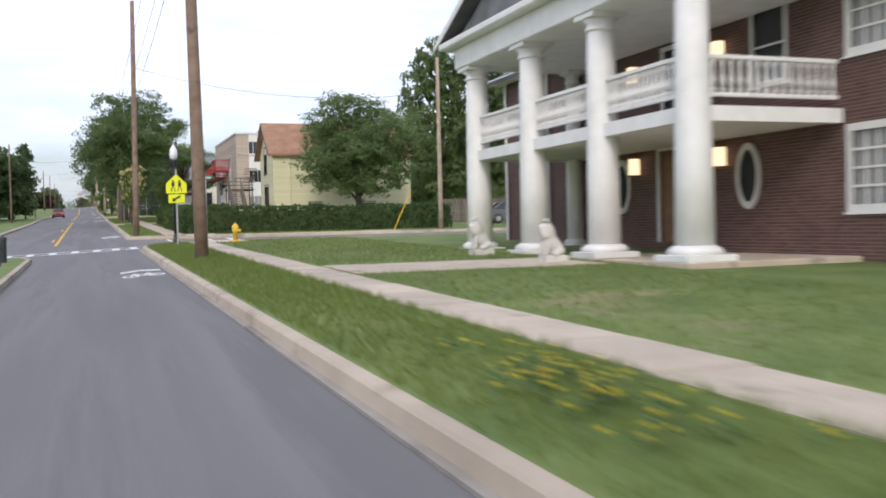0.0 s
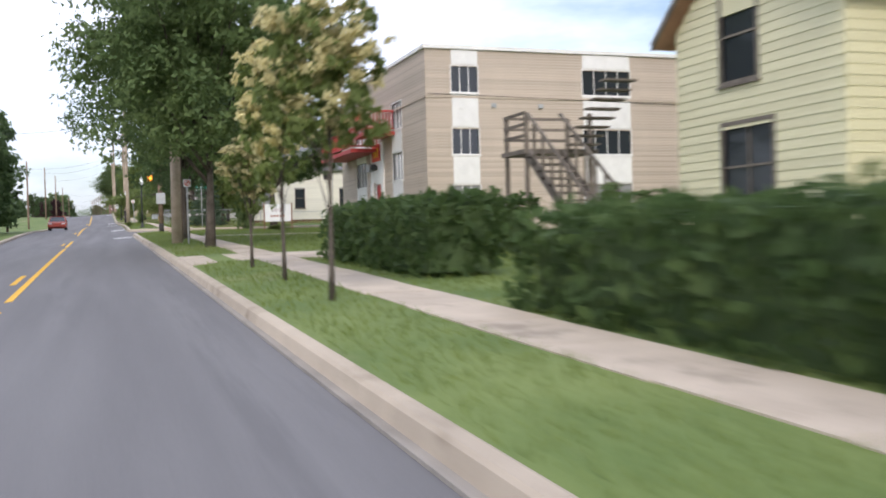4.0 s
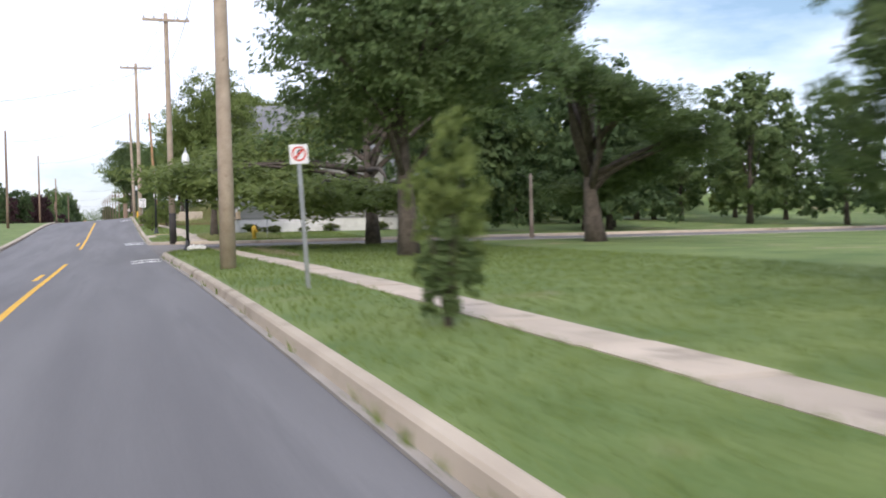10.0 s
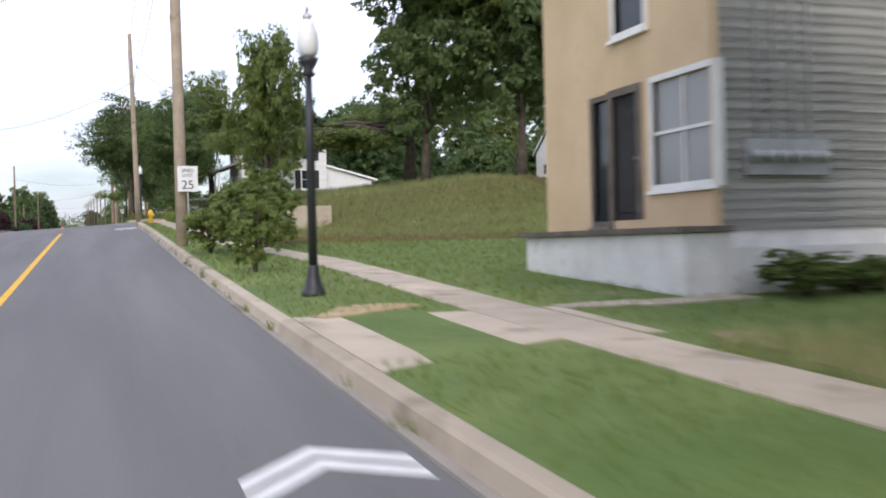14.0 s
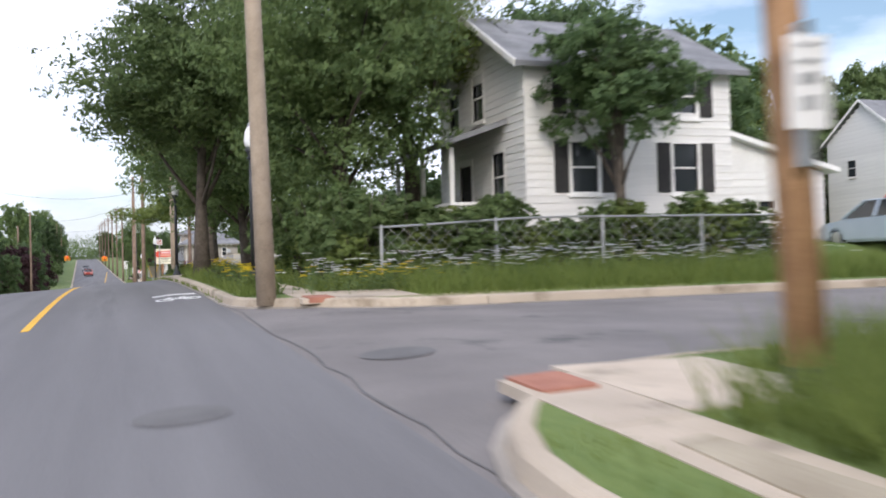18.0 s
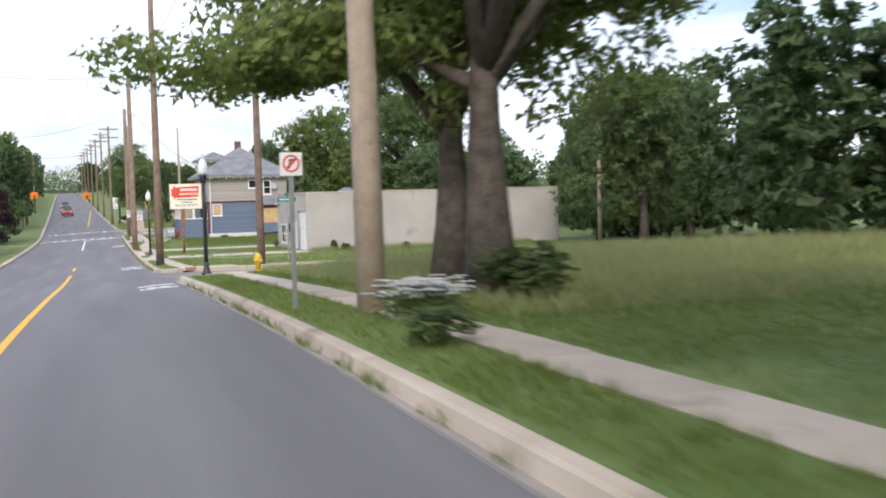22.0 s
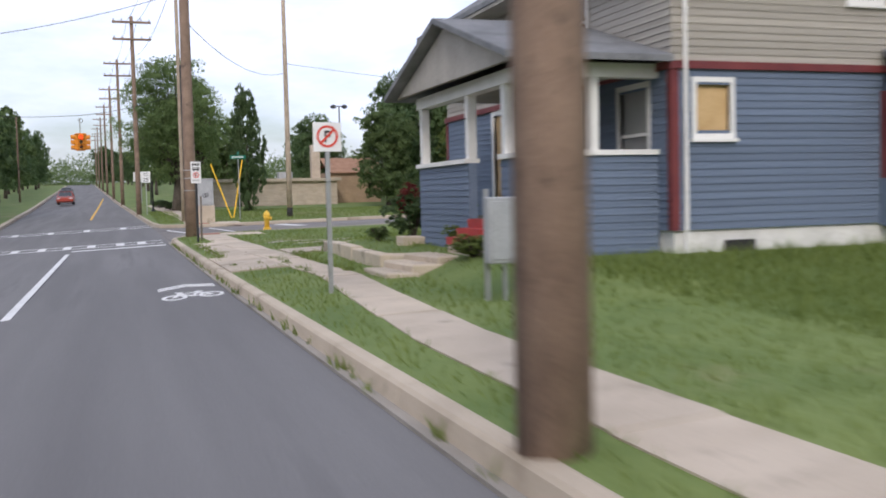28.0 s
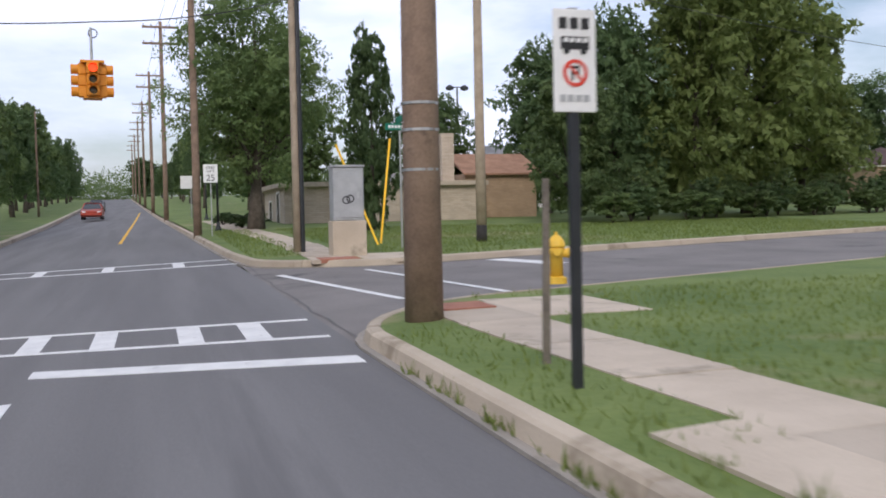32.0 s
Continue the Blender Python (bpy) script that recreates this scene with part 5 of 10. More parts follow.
# ---- markings and pavements ----
t = thing("pavement", "pale concrete pavement slabs running beside the street", "pavement", kind="structure")
for a, b in BLOCKS:
    a2, b2 = max(a + 0.6, -14), min(b - 0.6, 420)
    if 206 < (a2 + b2) / 2 < 260:
        a2 += 0.5
    strip_slabs(t, a2, b2, 1.9 if a2 < 320 else 1.5)
for a, b in SIDE:
    # corner ramps with worn red pads
    for y0, y1, sg in ((a - 2.6, a - 0.25, -1), (b + 0.25, b + 2.6, 1)):
        w0, w1 = walk_at((y0 + y1) / 2)
        if a == 168:
            continue
        short = 0.9 if a in (107.6, 298.6) and sg < 0 else 0.0
        part("ramp_slab", flat_piece([(w1 + 0.02, y0 + 0.3 + short), (w1 + 1.5 - short, y0 + 0.3 + short), (w1 + 1.5 - short, y1), (w1 + 0.02, y1)], 0.01), M["concrete"], t)
        if a == 298.6 and sg < 0:
            continue
        ye = y1 if sg < 0 else y0
        part("warning_pad", flat_piece([(w0 + 0.1, ye + sg * 0.7 - 0.35), (w1 - 0.1, ye + sg * 0.7 - 0.35), (w1 - 0.1, ye + sg * 0.7 + 0.35), (w0 + 0.1, ye + sg * 0.7 + 0.35)], 0.03), M["brick_pad"], t, "worn brick-red tactile pad")


def centre_line(y0, y1, dash=None):
    if dash:
        y = y0
        while y < y1:
            marking("centre_line", [(CENTRE_X - 0.06, y), (CENTRE_X + 0.06, y), (CENTRE_X + 0.06, y + 1.9), (CENTRE_X - 0.06, y + 1.9)], M["yellow_paint"])
            marking("centre_line", [(CENTRE_X - 0.06, y + 1.9), (CENTRE_X + 0.06, y + 1.9), (CENTRE_X + 0.06, y + 3.7), (CENTRE_X - 0.06, y + 3.7)], M["yellow_paint"], label="yellow dashed centre line painted on the asphalt", group="centre line dashes")
            y += dash
    for x in (CENTRE_X + 0.0,) if not dash else ():
        for a in span(y0, y1, 4)[:-1]:
            L = (y1 - y0) / math.ceil((y1 - y0) / 4)
            marking("centre_line", [(x - 0.07, a), (x + 0.07, a), (x + 0.07, a + L), (x - 0.07, a + L)], M["yellow_paint"], label="worn solid yellow centre line painted on the asphalt", group="centre line lengths")


for y0, y1 in ((40, 61), (63, 92), (94, 105), (118, 166), (182, 226), (244, 309), (309, 318), (404, 470)):
    centre_line(y0, y1)
for y0 in (323,):
    marking("centre_line", [(CENTRE_X - 0.07, y0), (CENTRE_X + 0.07, y0), (CENTRE_X + 0.07, y0 + 4), (CENTRE_X - 0.07, y0 + 4)], M["yellow_paint"], label="yellow dashed centre line painted on the asphalt", group="centre line dashes")
for y in (46, 68, 98, 123, 155, 187):
    marking("centre_dash", [(CENTRE_X - 0.4, y), (CENTRE_X - 0.26, y), (CENTRE_X - 0.26, y + 3.5), (CENTRE_X - 0.4, y + 3.5)], M["yellow_paint"], label="short worn yellow dash beside the centre line", group="passing dashes")
for y in (11.6, 44.9, 102.2, 121.7, 160.75, 182.1, 225.4, 248.5, 295.2, 317.7, 352.1):
    sharrow(y, 1.28)


def SK(x):
    """The crosswalks lie a little askew."""
    return -0.42 * (x - 1.9)


def crosswalk(y0, y1, x0, x1, bars_at, label):
    t = thing("crosswalk", label, "crosswalk", kind="structure")
    for y in (y0, y1 - 0.16):
        marking("edge_stripe", [(x0, y + SK(x0)), (x1, y + SK(x1)), (x1, y + SK(x1) + 0.16), (x0, y + SK(x0) + 0.16)], M["white_paint"], parent=t)
    for x in bars_at:
        marking("rung", [(x - 0.15, y0 + 0.17 + SK(x - 0.15)), (x + 0.15, y0 + 0.17 + SK(x + 0.15)), (x + 0.15, y1 - 0.17 + SK(x + 0.15)), (x - 0.15, y1 - 0.17 + SK(x - 0.15))], M["white_paint"], parent=t)


crosswalk(28.6, 30.5, -6.0, 2.0, [-5.9, -5.0, -4.1, -3.2, -2.3, -1.4, -0.5, 0.35, 1.1, 1.8], "white ladder crosswalk painted across the street")
crosswalk(373.3, 375.2, -6.0, 1.75, [-4.6, -3.7, -2.7, -1.75, -0.86, 0.2, 0.98], "worn white ladder crosswalk across the street")
crosswalk(387.0, 388.9, -6.0, 1.9, [-5.0, -3.2, -1.4, 0.4], "faint white crosswalk beyond the junction")
marking("stop_line", [(-1.5, 372.95), (1.75, 371.4), (1.75, 371.85), (-1.5, 373.4)], M["white_paint"], label="broad white stop line across the lane")
marking("lane_line", [(-1.62, 352), (-1.48, 352), (-1.48, 371.6), (-1.62, 371.6)], M["white_paint"], label="white lane line before the junction")
for x0, x1 in ((3.65, 3.8), (5.55, 5.7)):
    marking("side_crosswalk_line", [(x0, 30.4), (x1, 30.4), (x1, 36.8), (x0, 36.8)], M["white_paint"], label="white crosswalk line across the side street", group="side crosswalk lines")
    marking("side_crosswalk_line", [(x0 - 0.3, 376.4), (x1 - 0.3, 376.45), (x1 - 1.4, 382.7), (x0 - 1.4, 382.65)], M["white_paint"], label="white crosswalk line across the side street", group="side crosswalk lines")
marking("side_stop_line", [(6.5, 33.6), (6.95, 33.6), (6.95, 36.6), (6.5, 36.6)], M["white_paint"], label="white stop bar on the side street")
marking("side_stop_line", [(8.3, 382.2), (8.9, 382.4), (8.1, 384.4), (7.5, 384.2)], M["white_paint"], label="white stop bar on the side street")
for x, y, r in ((0.9, 112.5, 0.45), (2.5, 113.6, 0.4), (3.7, 175.4, 0.42), (0.4, 234.5, 0.4), (2.82, 236.4, 0.42), (6.0, 303.6, 0.5), (-0.2, 33.6, 0.5)):
    bm = bmesh.new()
    bmesh.ops.create_circle(bm, cap_ends=True, segments=20, radius=r, matrix=Matrix.Translation((x, y, 0)))
    for v in bm.verts:
        v.co.z = rz(v.co.x, v.co.y) + 0.007
    bmesh.ops.recalc_face_normals(bm, faces=bm.faces)
    tagged(part("manhole_cover", bm, M["patch"]), "dark worn iron manhole cover set in the asphalt", "manhole", "manhole covers", "structure")
rg = random.Random(9)
for a, b in SIDE:
    bm = bmesh.new()
    y, x = a - 3.5, EDGE_X + 0.12
    pts = []
    while y < b + 3.5:
        pts.append((x + rg.uniform(-0.05, 0.05), y))
        y += 0.8
    for p, q in zip(pts, pts[1:]):
        w = rg.uniform(0.008, 0.02)
        vs = [bm.verts.new((xx, yy, rz(xx, yy) + 0.004)) for xx, yy in ((p[0] - w, p[1]), (p[0] + w, p[1]), (q[0] + w, q[1]), (q[0] - w, q[1]))]
        bm.faces.new(vs)
    tagged(part("asphalt_seam", bm, M["patch"]), "dark tarred seam where the side street joins", "crack", "asphalt seams", "structure")


def driveway(poly, mat="concrete", label="pale concrete driveway apron crossing the verge", lift=0.016):
    t = tagged(part("driveway", flat_piece(poly, lift), M[mat]), label, "driveway", kind="structure")
    return t


def drive(y0, y1, x1, flare=0.7, mat="concrete", label="pale cracked concrete driveway crossing the verge"):
    t = thing("driveway", label, "driveway", kind="structure")
    part("apron", flat_piece([(KERB_X + 0.004, y0 - flare), (walk_at(y0)[0] - 0.02, y0), (walk_at(y0)[0] - 0.02, y1), (KERB_X + 0.004, y1 + flare)], 0.014), M[mat], t)
    xs = span(walk_at(y0)[1] + 0.02, x1, 2.6)
    for a, b in zip(xs, xs[1:]):
        m = (y0 + y1) / 2
        part("slab", flat_piece([(a + 0.015, y0), (b - 0.015, y0), (b - 0.015, m - 0.015), (a + 0.015, m - 0.015)], 0.014), M[mat], t)
        part("slab", flat_piece([(a + 0.015, m + 0.015), (b - 0.015, m + 0.015), (b - 0.015, y1), (a + 0.015, y1)], 0.018), M[mat], t)
    return t


drive(67.0, 70.2, 18, label="pale concrete driveway beside the apartments")
drive(186.9, 189.2, 5.2, label="short worn concrete drive stub crossing the verge")
drive(263.3, 267.0, 6.5, label="broad pale concrete driveway among the flowers")
drive(323.0, 326.7, 11.4, label="cracked pale concrete forecourt with weeds in its joints")
drive(334.6, 337.3, 22, label="long cracked concrete driveway behind the corner lot")
stub = thing("driveway", "grey crumbling concrete driveway slanting off behind the lawn", "driveway", kind="structure")
STUB = [(4.05, 358.9, 361.0), (5.2, 359.75, 361.55), (7.2, 362.0, 363.7), (9.2, 364.4, 365.8), (11.9, 367.4, 368.3), (14.4, 368.6, 369.7)]
for (a, p, q), (b, r, u) in zip(STUB, STUB[1:]):
    part("slab", flat_piece([(a + 0.012, p), (b - 0.012, r), (b - 0.012, u), (a + 0.012, q)], 0.03), M["concrete"], stub)
driveway([(KERB_X + 0.004, 328.5 + 1.5), (walk_at(331)[0] - 0.02, 330), (walk_at(331)[0] - 0.02, 334.5), (KERB_X + 0.004, 334)], label="cracked concrete apron between kerb and pavement")
apron = thing("driveway", "worn concrete apron between kerb and pavement with weeds in its joints", "driveway", kind="structure")
for a, b in zip(span(354.6, 367.0, 1.55), span(354.6, 367.0, 1.55)[1:]):
    part("slab", flat_piece([(KERB_X + (0.26 if a > 358 else 0.004), a + 0.012), (walk_at(a)[0] - 0.02, a + 0.012), (walk_at(b)[0] - 0.02, b - 0.012), (KERB_X + (0.26 if a > 358 else 0.004), b - 0.012)], 0.026), M["concrete"], apron)
strip = thing("garden_path", "pale concrete path across the mansion's lawn", "path", kind="structure")
for a, b in zip(span(4.95, 10.6, 1.6), span(4.95, 10.6, 1.6)[1:]):
    part("slab", flat_piece([(a + 0.01, 5.6), (b - 0.01, 5.6), (b - 0.01, 8.6), (a + 0.01, 8.6)], 0.012), M["concrete"], strip)
strip = thing("garden_path", "narrow concrete path to the apartment door", "path", kind="structure")
for a, b in zip(span(4.9, 13.2, 1.4), span(4.9, 13.2, 1.4)[1:]):
    part("slab", flat_piece([(a + 0.01, 91.9), (b - 0.01, 91.9), (b - 0.01, 93.0), (a + 0.01, 93.0)], 0.012), M["concrete"], strip)

# worn earth on the field's edge and on old drives
def bare(name, pts, label, mat="dirt", seed=1):
    """A strip of bare earth with a ragged rim, in short lengths along x, y, half width."""
    rg = random.Random(seed)
    t = thing(name, label, "soil", kind="structure")
    for (x0, y0, w0), (x1, y1, w1) in zip(pts, pts[1:]):
        d = Vector((x1 - x0, y1 - y0)).normalized()
        n = Vector((-d.y, d.x))
        L = [(x0 + (x1 - x0) * k / 4 + n.x * (w0 + (w1 - w0) * k / 4) * rg.uniform(0.7, 1.25), y0 + (y1 - y0) * k / 4 + n.y * (w0 + (w1 - w0) * k / 4) * rg.uniform(0.7, 1.25)) for k in range(5)]
        R = [(x0 + (x1 - x0) * k / 4 - n.x * (w0 + (w1 - w0) * k / 4) * rg.uniform(0.7, 1.25), y0 + (y1 - y0) * k / 4 - n.y * (w0 + (w1 - w0) * k / 4) * rg.uniform(0.7, 1.25)) for k in range(5)]
        part("earth", flat_piece(R + L[::-1], 0.02, 0.06), M[mat], t)


bare("bare_earth", [(6.3, 167.3, 0.2), (5.75, 164.5, 0.4), (5.65, 161.5, 0.42), (5.6, 158.5, 0.35), (5.5, 155.5, 0.15)], "worn brown earth bank beside the pavement", seed=3)
bare("bare_earth", [(5.0, 179.4, 0.3), (5.6, 181.4, 0.8), (5.9, 184.4, 0.7), (5.6, 186.6, 0.2)], "trodden brown earth round the street tree", seed=4)
bare("bare_earth", [(5.2, 189.2, 0.15), (6.4, 189.2, 0.28), (8.0, 189.3, 0.2)], "faint worn path across the derelict lawn", "concrete", seed=5)
bare("straw", [(2.4, 189.7, 0.12), (3.0, 190.0, 0.4), (3.7, 190.1, 0.15)], "withered straw beside the old drive", "straw", seed=6)
bare("rubble_bed", [(4.7, 321.2, 0.25), (6.2, 320.4, 0.5), (8.0, 318.7, 0.55), (9.6, 319.4, 0.3)], "low bed of pale rubble and weeds on the corner lot", "rubble", seed=7)
bare("bare_earth", [(2.95, 296.3, 0.12), (3.0, 297.4, 0.3), (3.9, 297.7, 0.25)], "crumbled pale concrete round the lamp", "rubble", seed=8)
bare("loose_gravel", [(3.3, 208.0, 0.2), (3.25, 213.0, 0.34), (3.2, 218.0, 0.4), (3.1, 223.0, 0.42), (3.05, 227.0, 0.3), (3.0, 231.0, 0.12)], "sandy gravel washed over the pavement under the bank", "sandy_gravel", seed=10)
bare("bare_earth", [(4.5, 365.2, 0.1), (5.1, 366.0, 0.2), (6.3, 365.7, 0.18), (7.3, 366.3, 0.06)], "pale gravelly bald patch in the corner lawn", "rubble", seed=12)
bare("bare_earth", [(5.0, 364.1, 0.06), (5.6, 364.5, 0.14), (6.4, 364.2, 0.05)], "pale gravelly bald patch in the corner lawn", "rubble", seed=13)
bare("bare_earth", [(5.2, 119.0, 0.4), (7.2, 119.6, 0.9), (9.5, 119.6, 0.7), (12.5, 119.4, 0.3)], "bare brown soil under the spruce", seed=9)

# pavement along the side streets' far edges
t = thing("pavement", "pale concrete pavement beside the side street", "pavement", kind="structure")
for y0, y1, x0, x1 in ((306.75, 308.0, 5.6, 34.0), (37.1, 38.1, 5.6, 16.0)):
    xs = span(x0, x1, 1.6)
    for a, b in zip(xs, xs[1:]):
        part("slab", flat_piece([(a + 0.01, y0), (b - 0.01, y0), (b - 0.01, y1), (a + 0.01, y1)], 0.014), M["concrete"], t)

# grass island dividing the street at its start
t = thing("median_island", "raised grass island with a concrete kerb", "traffic island", kind="structure")
bm = bmesh.new()
V = [(-3.2, -40)] + [(-1.98, -40), (-1.98, 23), (-2.1, 25.5), (-2.5, 26.6), (-3.1, 27)] + [(-3.2, 27)]
part("kerb_ring", slab(bmesh.new(), [(x, y, rz(x, y) + 0.15) for x, y in [(-6.4, -40), (-1.9, -40), (-1.9, 12), (-1.9, 24.5), (-2.3, 26.4), (-3.2, 27.2), (-6.4, 27.2)]], 0.3), M["kerb"], t)
part("turf", slab(bmesh.new(), [(x, y, rz(x, y) + 0.16) for x, y in [(-6.4, -40), (-2.07, -40), (-2.07, 12), (-2.07, 24.4), (-2.45, 26.2), (-3.3, 27.0), (-6.4, 27.0)]], 0.2), M["grass"], t)

# ---- the mansion and the first corner ----
M["lantern_lit"] = glowing("lantern_lit", (1.0, 0.78, 0.5), 1.2)


def mansion():
    z = gz(15.2, 8)
    t = thing("mansion", "dark brick mansion with a white two-storey columned portico", "house", pose(15.2, -14, z - 0.1))
    Y = lambda y: 35 - (y + 14)  # run along the front from its far end
    wins = []
    for yc in (19.0, 0.8 + 1.95, -2.4, -7.0):
        wins += [("front", Y(yc + 0.5), 1.2, 1.0, 1.55, dict(sash=3, vert=2, glass="curtain_glass", trim=0.16)), ("front", Y(yc + 0.5), 4.5, 1.0, 1.55, dict(sash=3, vert=2, glass="curtain_glass", trim=0.16))]
    wins += [("front", Y(10.5), 0.36, 2.2, 2.55, dict(kind="door_wood", panels=4)), ("front", Y(10.2), 3.45, 1.7, 2.2, dict(kind="dark_inside", panels=2)),
             ("front", Y(14.0), 4.2, 1.1, 1.7, dict(glass="glass")), ("front", Y(6.4), 4.2, 1.1, 1.7, dict(glass="glass"))]
    block_house(t, 13, 35, -0.2, 6.5, "brick_wall", wins)
    for yc in (12.45, 6.6):
        bm = ring(0.001, 0.5, 0, 0, 0, 0.03)
        e = new("oval_window")
        e.parent = t
        e.matrix_basis = pose(-0.045, yc + 14, 2.0, 0, 0, -90) @ Matrix.Diagonal((0.72, 1, 1.35, 1))
        part("pane", bm, M["glass"], e)
        part("oval_frame", ring(0.48, 0.6, 0, 0, -0.04, 0.02), M["white_trim"], e)
    for yc, zz in ((11.5, 2.55), (7.5, 2.55), (11.5, 5.2), (7.5, 5.2)):
        e = new("wall_lantern")
        e.parent = t
        e.matrix_basis = Matrix.Translation((-0.22, yc + 14, zz))
        part("lantern_glass", B(-0.12, -0.12, -0.25, 0.12, 0.12, 0.22, 0.01), M["lantern_lit"], e)
        part("lantern_top", B(-0.14, -0.14, 0.22, 0.14, 0.14, 0.27), M["rust"], e)
        part("lantern_base", B(-0.14, -0.14, -0.3, 0.14, 0.14, -0.25), M["rust"], e)
        part("bracket", B(0.1, -0.03, -0.05, 0.22, 0.03, 0.05), M["black_iron"], e)
    # portico
    part("porch_floor", B(-4.3, 17.0, -0.2, -0.01, 29.7, 0.12, 0.02), M["concrete"], t)
    cy = (3.65, 7.25, 11.0, 14.9)
    for y in cy:
        column(t, -3.7, y + 14, 0.12, 5.85, 0.38)
    for y in (14.9,):
        column(t, -0.35, y + 14, 0.12, 5.85, 0.26)
    part("balcony_deck", B(-3.48, 17.82, 2.98, -0.01, 28.78, 3.12), M["white_trim"], t)
    part("deck_beam", B(-3.86, 17.5, 2.95, -3.5, 29.1, 3.26), M["white_trim"], t)
    part("deck_beam", B(-3.5, 17.5, 2.95, -0.02, 17.8, 3.26), M["white_trim"], t)
    part("deck_beam", B(-3.5, 28.8, 2.95, -0.02, 29.1, 3.26), M["white_trim"], t)
    for a, b in zip(cy, cy[1:]):
        railing(t, (-3.75, b + 14 - 0.4), (-3.75, a + 14 + 0.4), 3.36, 0.95, 17, "white_trim", True)
    railing(t, (-3.3, 17.65), (-0.03, 17.65), 3.36, 0.95, 15, "white_trim", True)
    part("entablature", B(-4.2, 17.0, 5.85, 0.0, 29.5, 6.5, 0.03), M["white_trim"], t)
    part("cornice", B(-4.55, 16.5, 6.5, -0.02, 30.0, 6.72, 0.04), M["white_trim"], t)
    part("pediment", plate([(16.9, 6.72), (29.6, 6.72), (23.25, 9.3)], -4.1, -3.9), M["roof_grey"], t).matrix_basis = Matrix(((0, 1, 0, 0), (1, 0, 0, 0), (0, 0, 1, 0), (0, 0, 0, 1)))
    gable_roof(t, -4.1, 16.6, 4.0, 29.9, 6.72, 2.75, "roof_dark", "x", 0.45)
    gable_roof(t, -0.1, -0.3, 13.1, 35.3, 6.5, 3.4, "roof_dark", "y", 0.5)
    part("cornice", B(-0.5, -0.5, 6.3, -0.02, 16.4, 6.5), M["white_trim"], t)
    part("cornice", B(-0.5, 30.1, 6.3, -0.02, 35.5, 6.5), M["white_trim"], t)
    part("downpipe", T([(-0.12, 34.7, 0), (-0.12, 34.7, 6.3)], 0.06), M["white_trim"], t)
    part("downpipe", T([(-0.12, 31.2, 0), (-0.12, 31.2, 6.3)], 0.06), M["white_trim"], t)


mansion()


def lion(x, y):
    """A seated stone lion on a plinth, as one plain mesh."""
    bm = B(-0.3, -0.22, -0.1, 0.3, 0.22, 0.16, 0.015)
    for p, q, r0, r1 in (((0.12, 0, 0.2), (-0.12, 0, 0.62), 0.2, 0.16), ((-0.12, 0, 0.62), (-0.2, 0, 0.88), 0.2, 0.17), ((-0.2, 0, 0.82), (-0.36, 0, 0.8), 0.13, 0.07)):
        tube(bm, [p, tuple((a + b) / 2 for a, b in zip(p, q)), q], [r0, (r0 + r1) / 2 * 1.08, r1], 10)
    for s in (-0.11, 0.11):
        tube(bm, [(-0.2, s, 0.55), (-0.24, s, 0.2), (-0.32, s, 0.18)], [0.07, 0.055, 0.06], 8)
        tube(bm, [(0.15, s * 1.4, 0.3), (0.0, s * 1.6, 0.2), (-0.1, s * 1.6, 0.18)], [0.12, 0.09, 0.06], 8)
        tube(bm, [(-0.17, s * 0.9, 0.98), (-0.16, s * 1.1, 1.05)], [0.045, 0.02], 6)
    return tagged(part("lion_statue", bm, M["stone_pale"]), "pale stone lion seated on a low plinth", "statue", "stone lions"), bm


for x, y in ((9.9, 11.0), (10.0, 7.0)):
    o, _ = lion(x, y)
    o.matrix_basis = scaled(pose(x, y, gz(x, y)), 0.95)

utility_pole(2.97, 14.6, 12.5, (-0.012, 0), r=0.19, label="thick weathered wooden utility pole in the verge")
utility_pole(2.45, 41.0, 12.5, (0.012, 0), r=0.16, drum=False)
utility_pole(18.6, 37.6, 9.6, r=0.14, mat="pole_pale", label="pale wooden service pole beside the side street")
lamp(3.25, 26.1, 1.1)


def school_sign(x, y):
    t = thing("school_crossing_sign", "yellow-green school crossing sign with an arrow plaque", "road sign", pose(x, y, gz(x, y)))
    part("post", B(-0.03, 0.0, -0.1, 0.03, 0.04, 2.9), M["steel"], t)
    p = part("pentagon", plate([(-0.38, 1.98), (0.38, 1.98), (0.38, 2.35), (0, 2.72), (-0.38, 2.35)], -0.012, 0.0), M["sign_yellow_green"], t)
    for sx in (-0.12, 0.12):
        part("figure_head", ring(0.0, 0.042, sx, 2.44, -0.016, -0.012, 10), M["sign_black"], p)
        part("figure_body", plate([(sx - 0.05, 2.25), (sx + 0.05, 2.25), (sx + 0.06, 2.39), (sx - 0.06, 2.39)], -0.016, -0.012), M["sign_black"], p)
        for a in (-1, 1):
            part("figure_leg", plate([(sx + a * 0.02 - 0.015, 2.25), (sx + a * 0.02 + 0.015, 2.25), (sx + a * 0.08 + 0.015, 2.05), (sx + a * 0.08 - 0.015, 2.05)], -0.016, -0.012), M["sign_black"], p)
    q = part("arrow_plaque", B(-0.3, -0.012, 1.62, 0.3, 0.0, 1.94, 0.004), M["sign_yellow_green"], t)
    part("arrow", plate([(-0.16, 1.67), (0.0, 1.69), (-0.05, 1.73), (0.16, 1.85), (0.12, 1.9), (-0.09, 1.78), (-0.14, 1.83)], -0.016, -0.012), M["sign_black"], q)


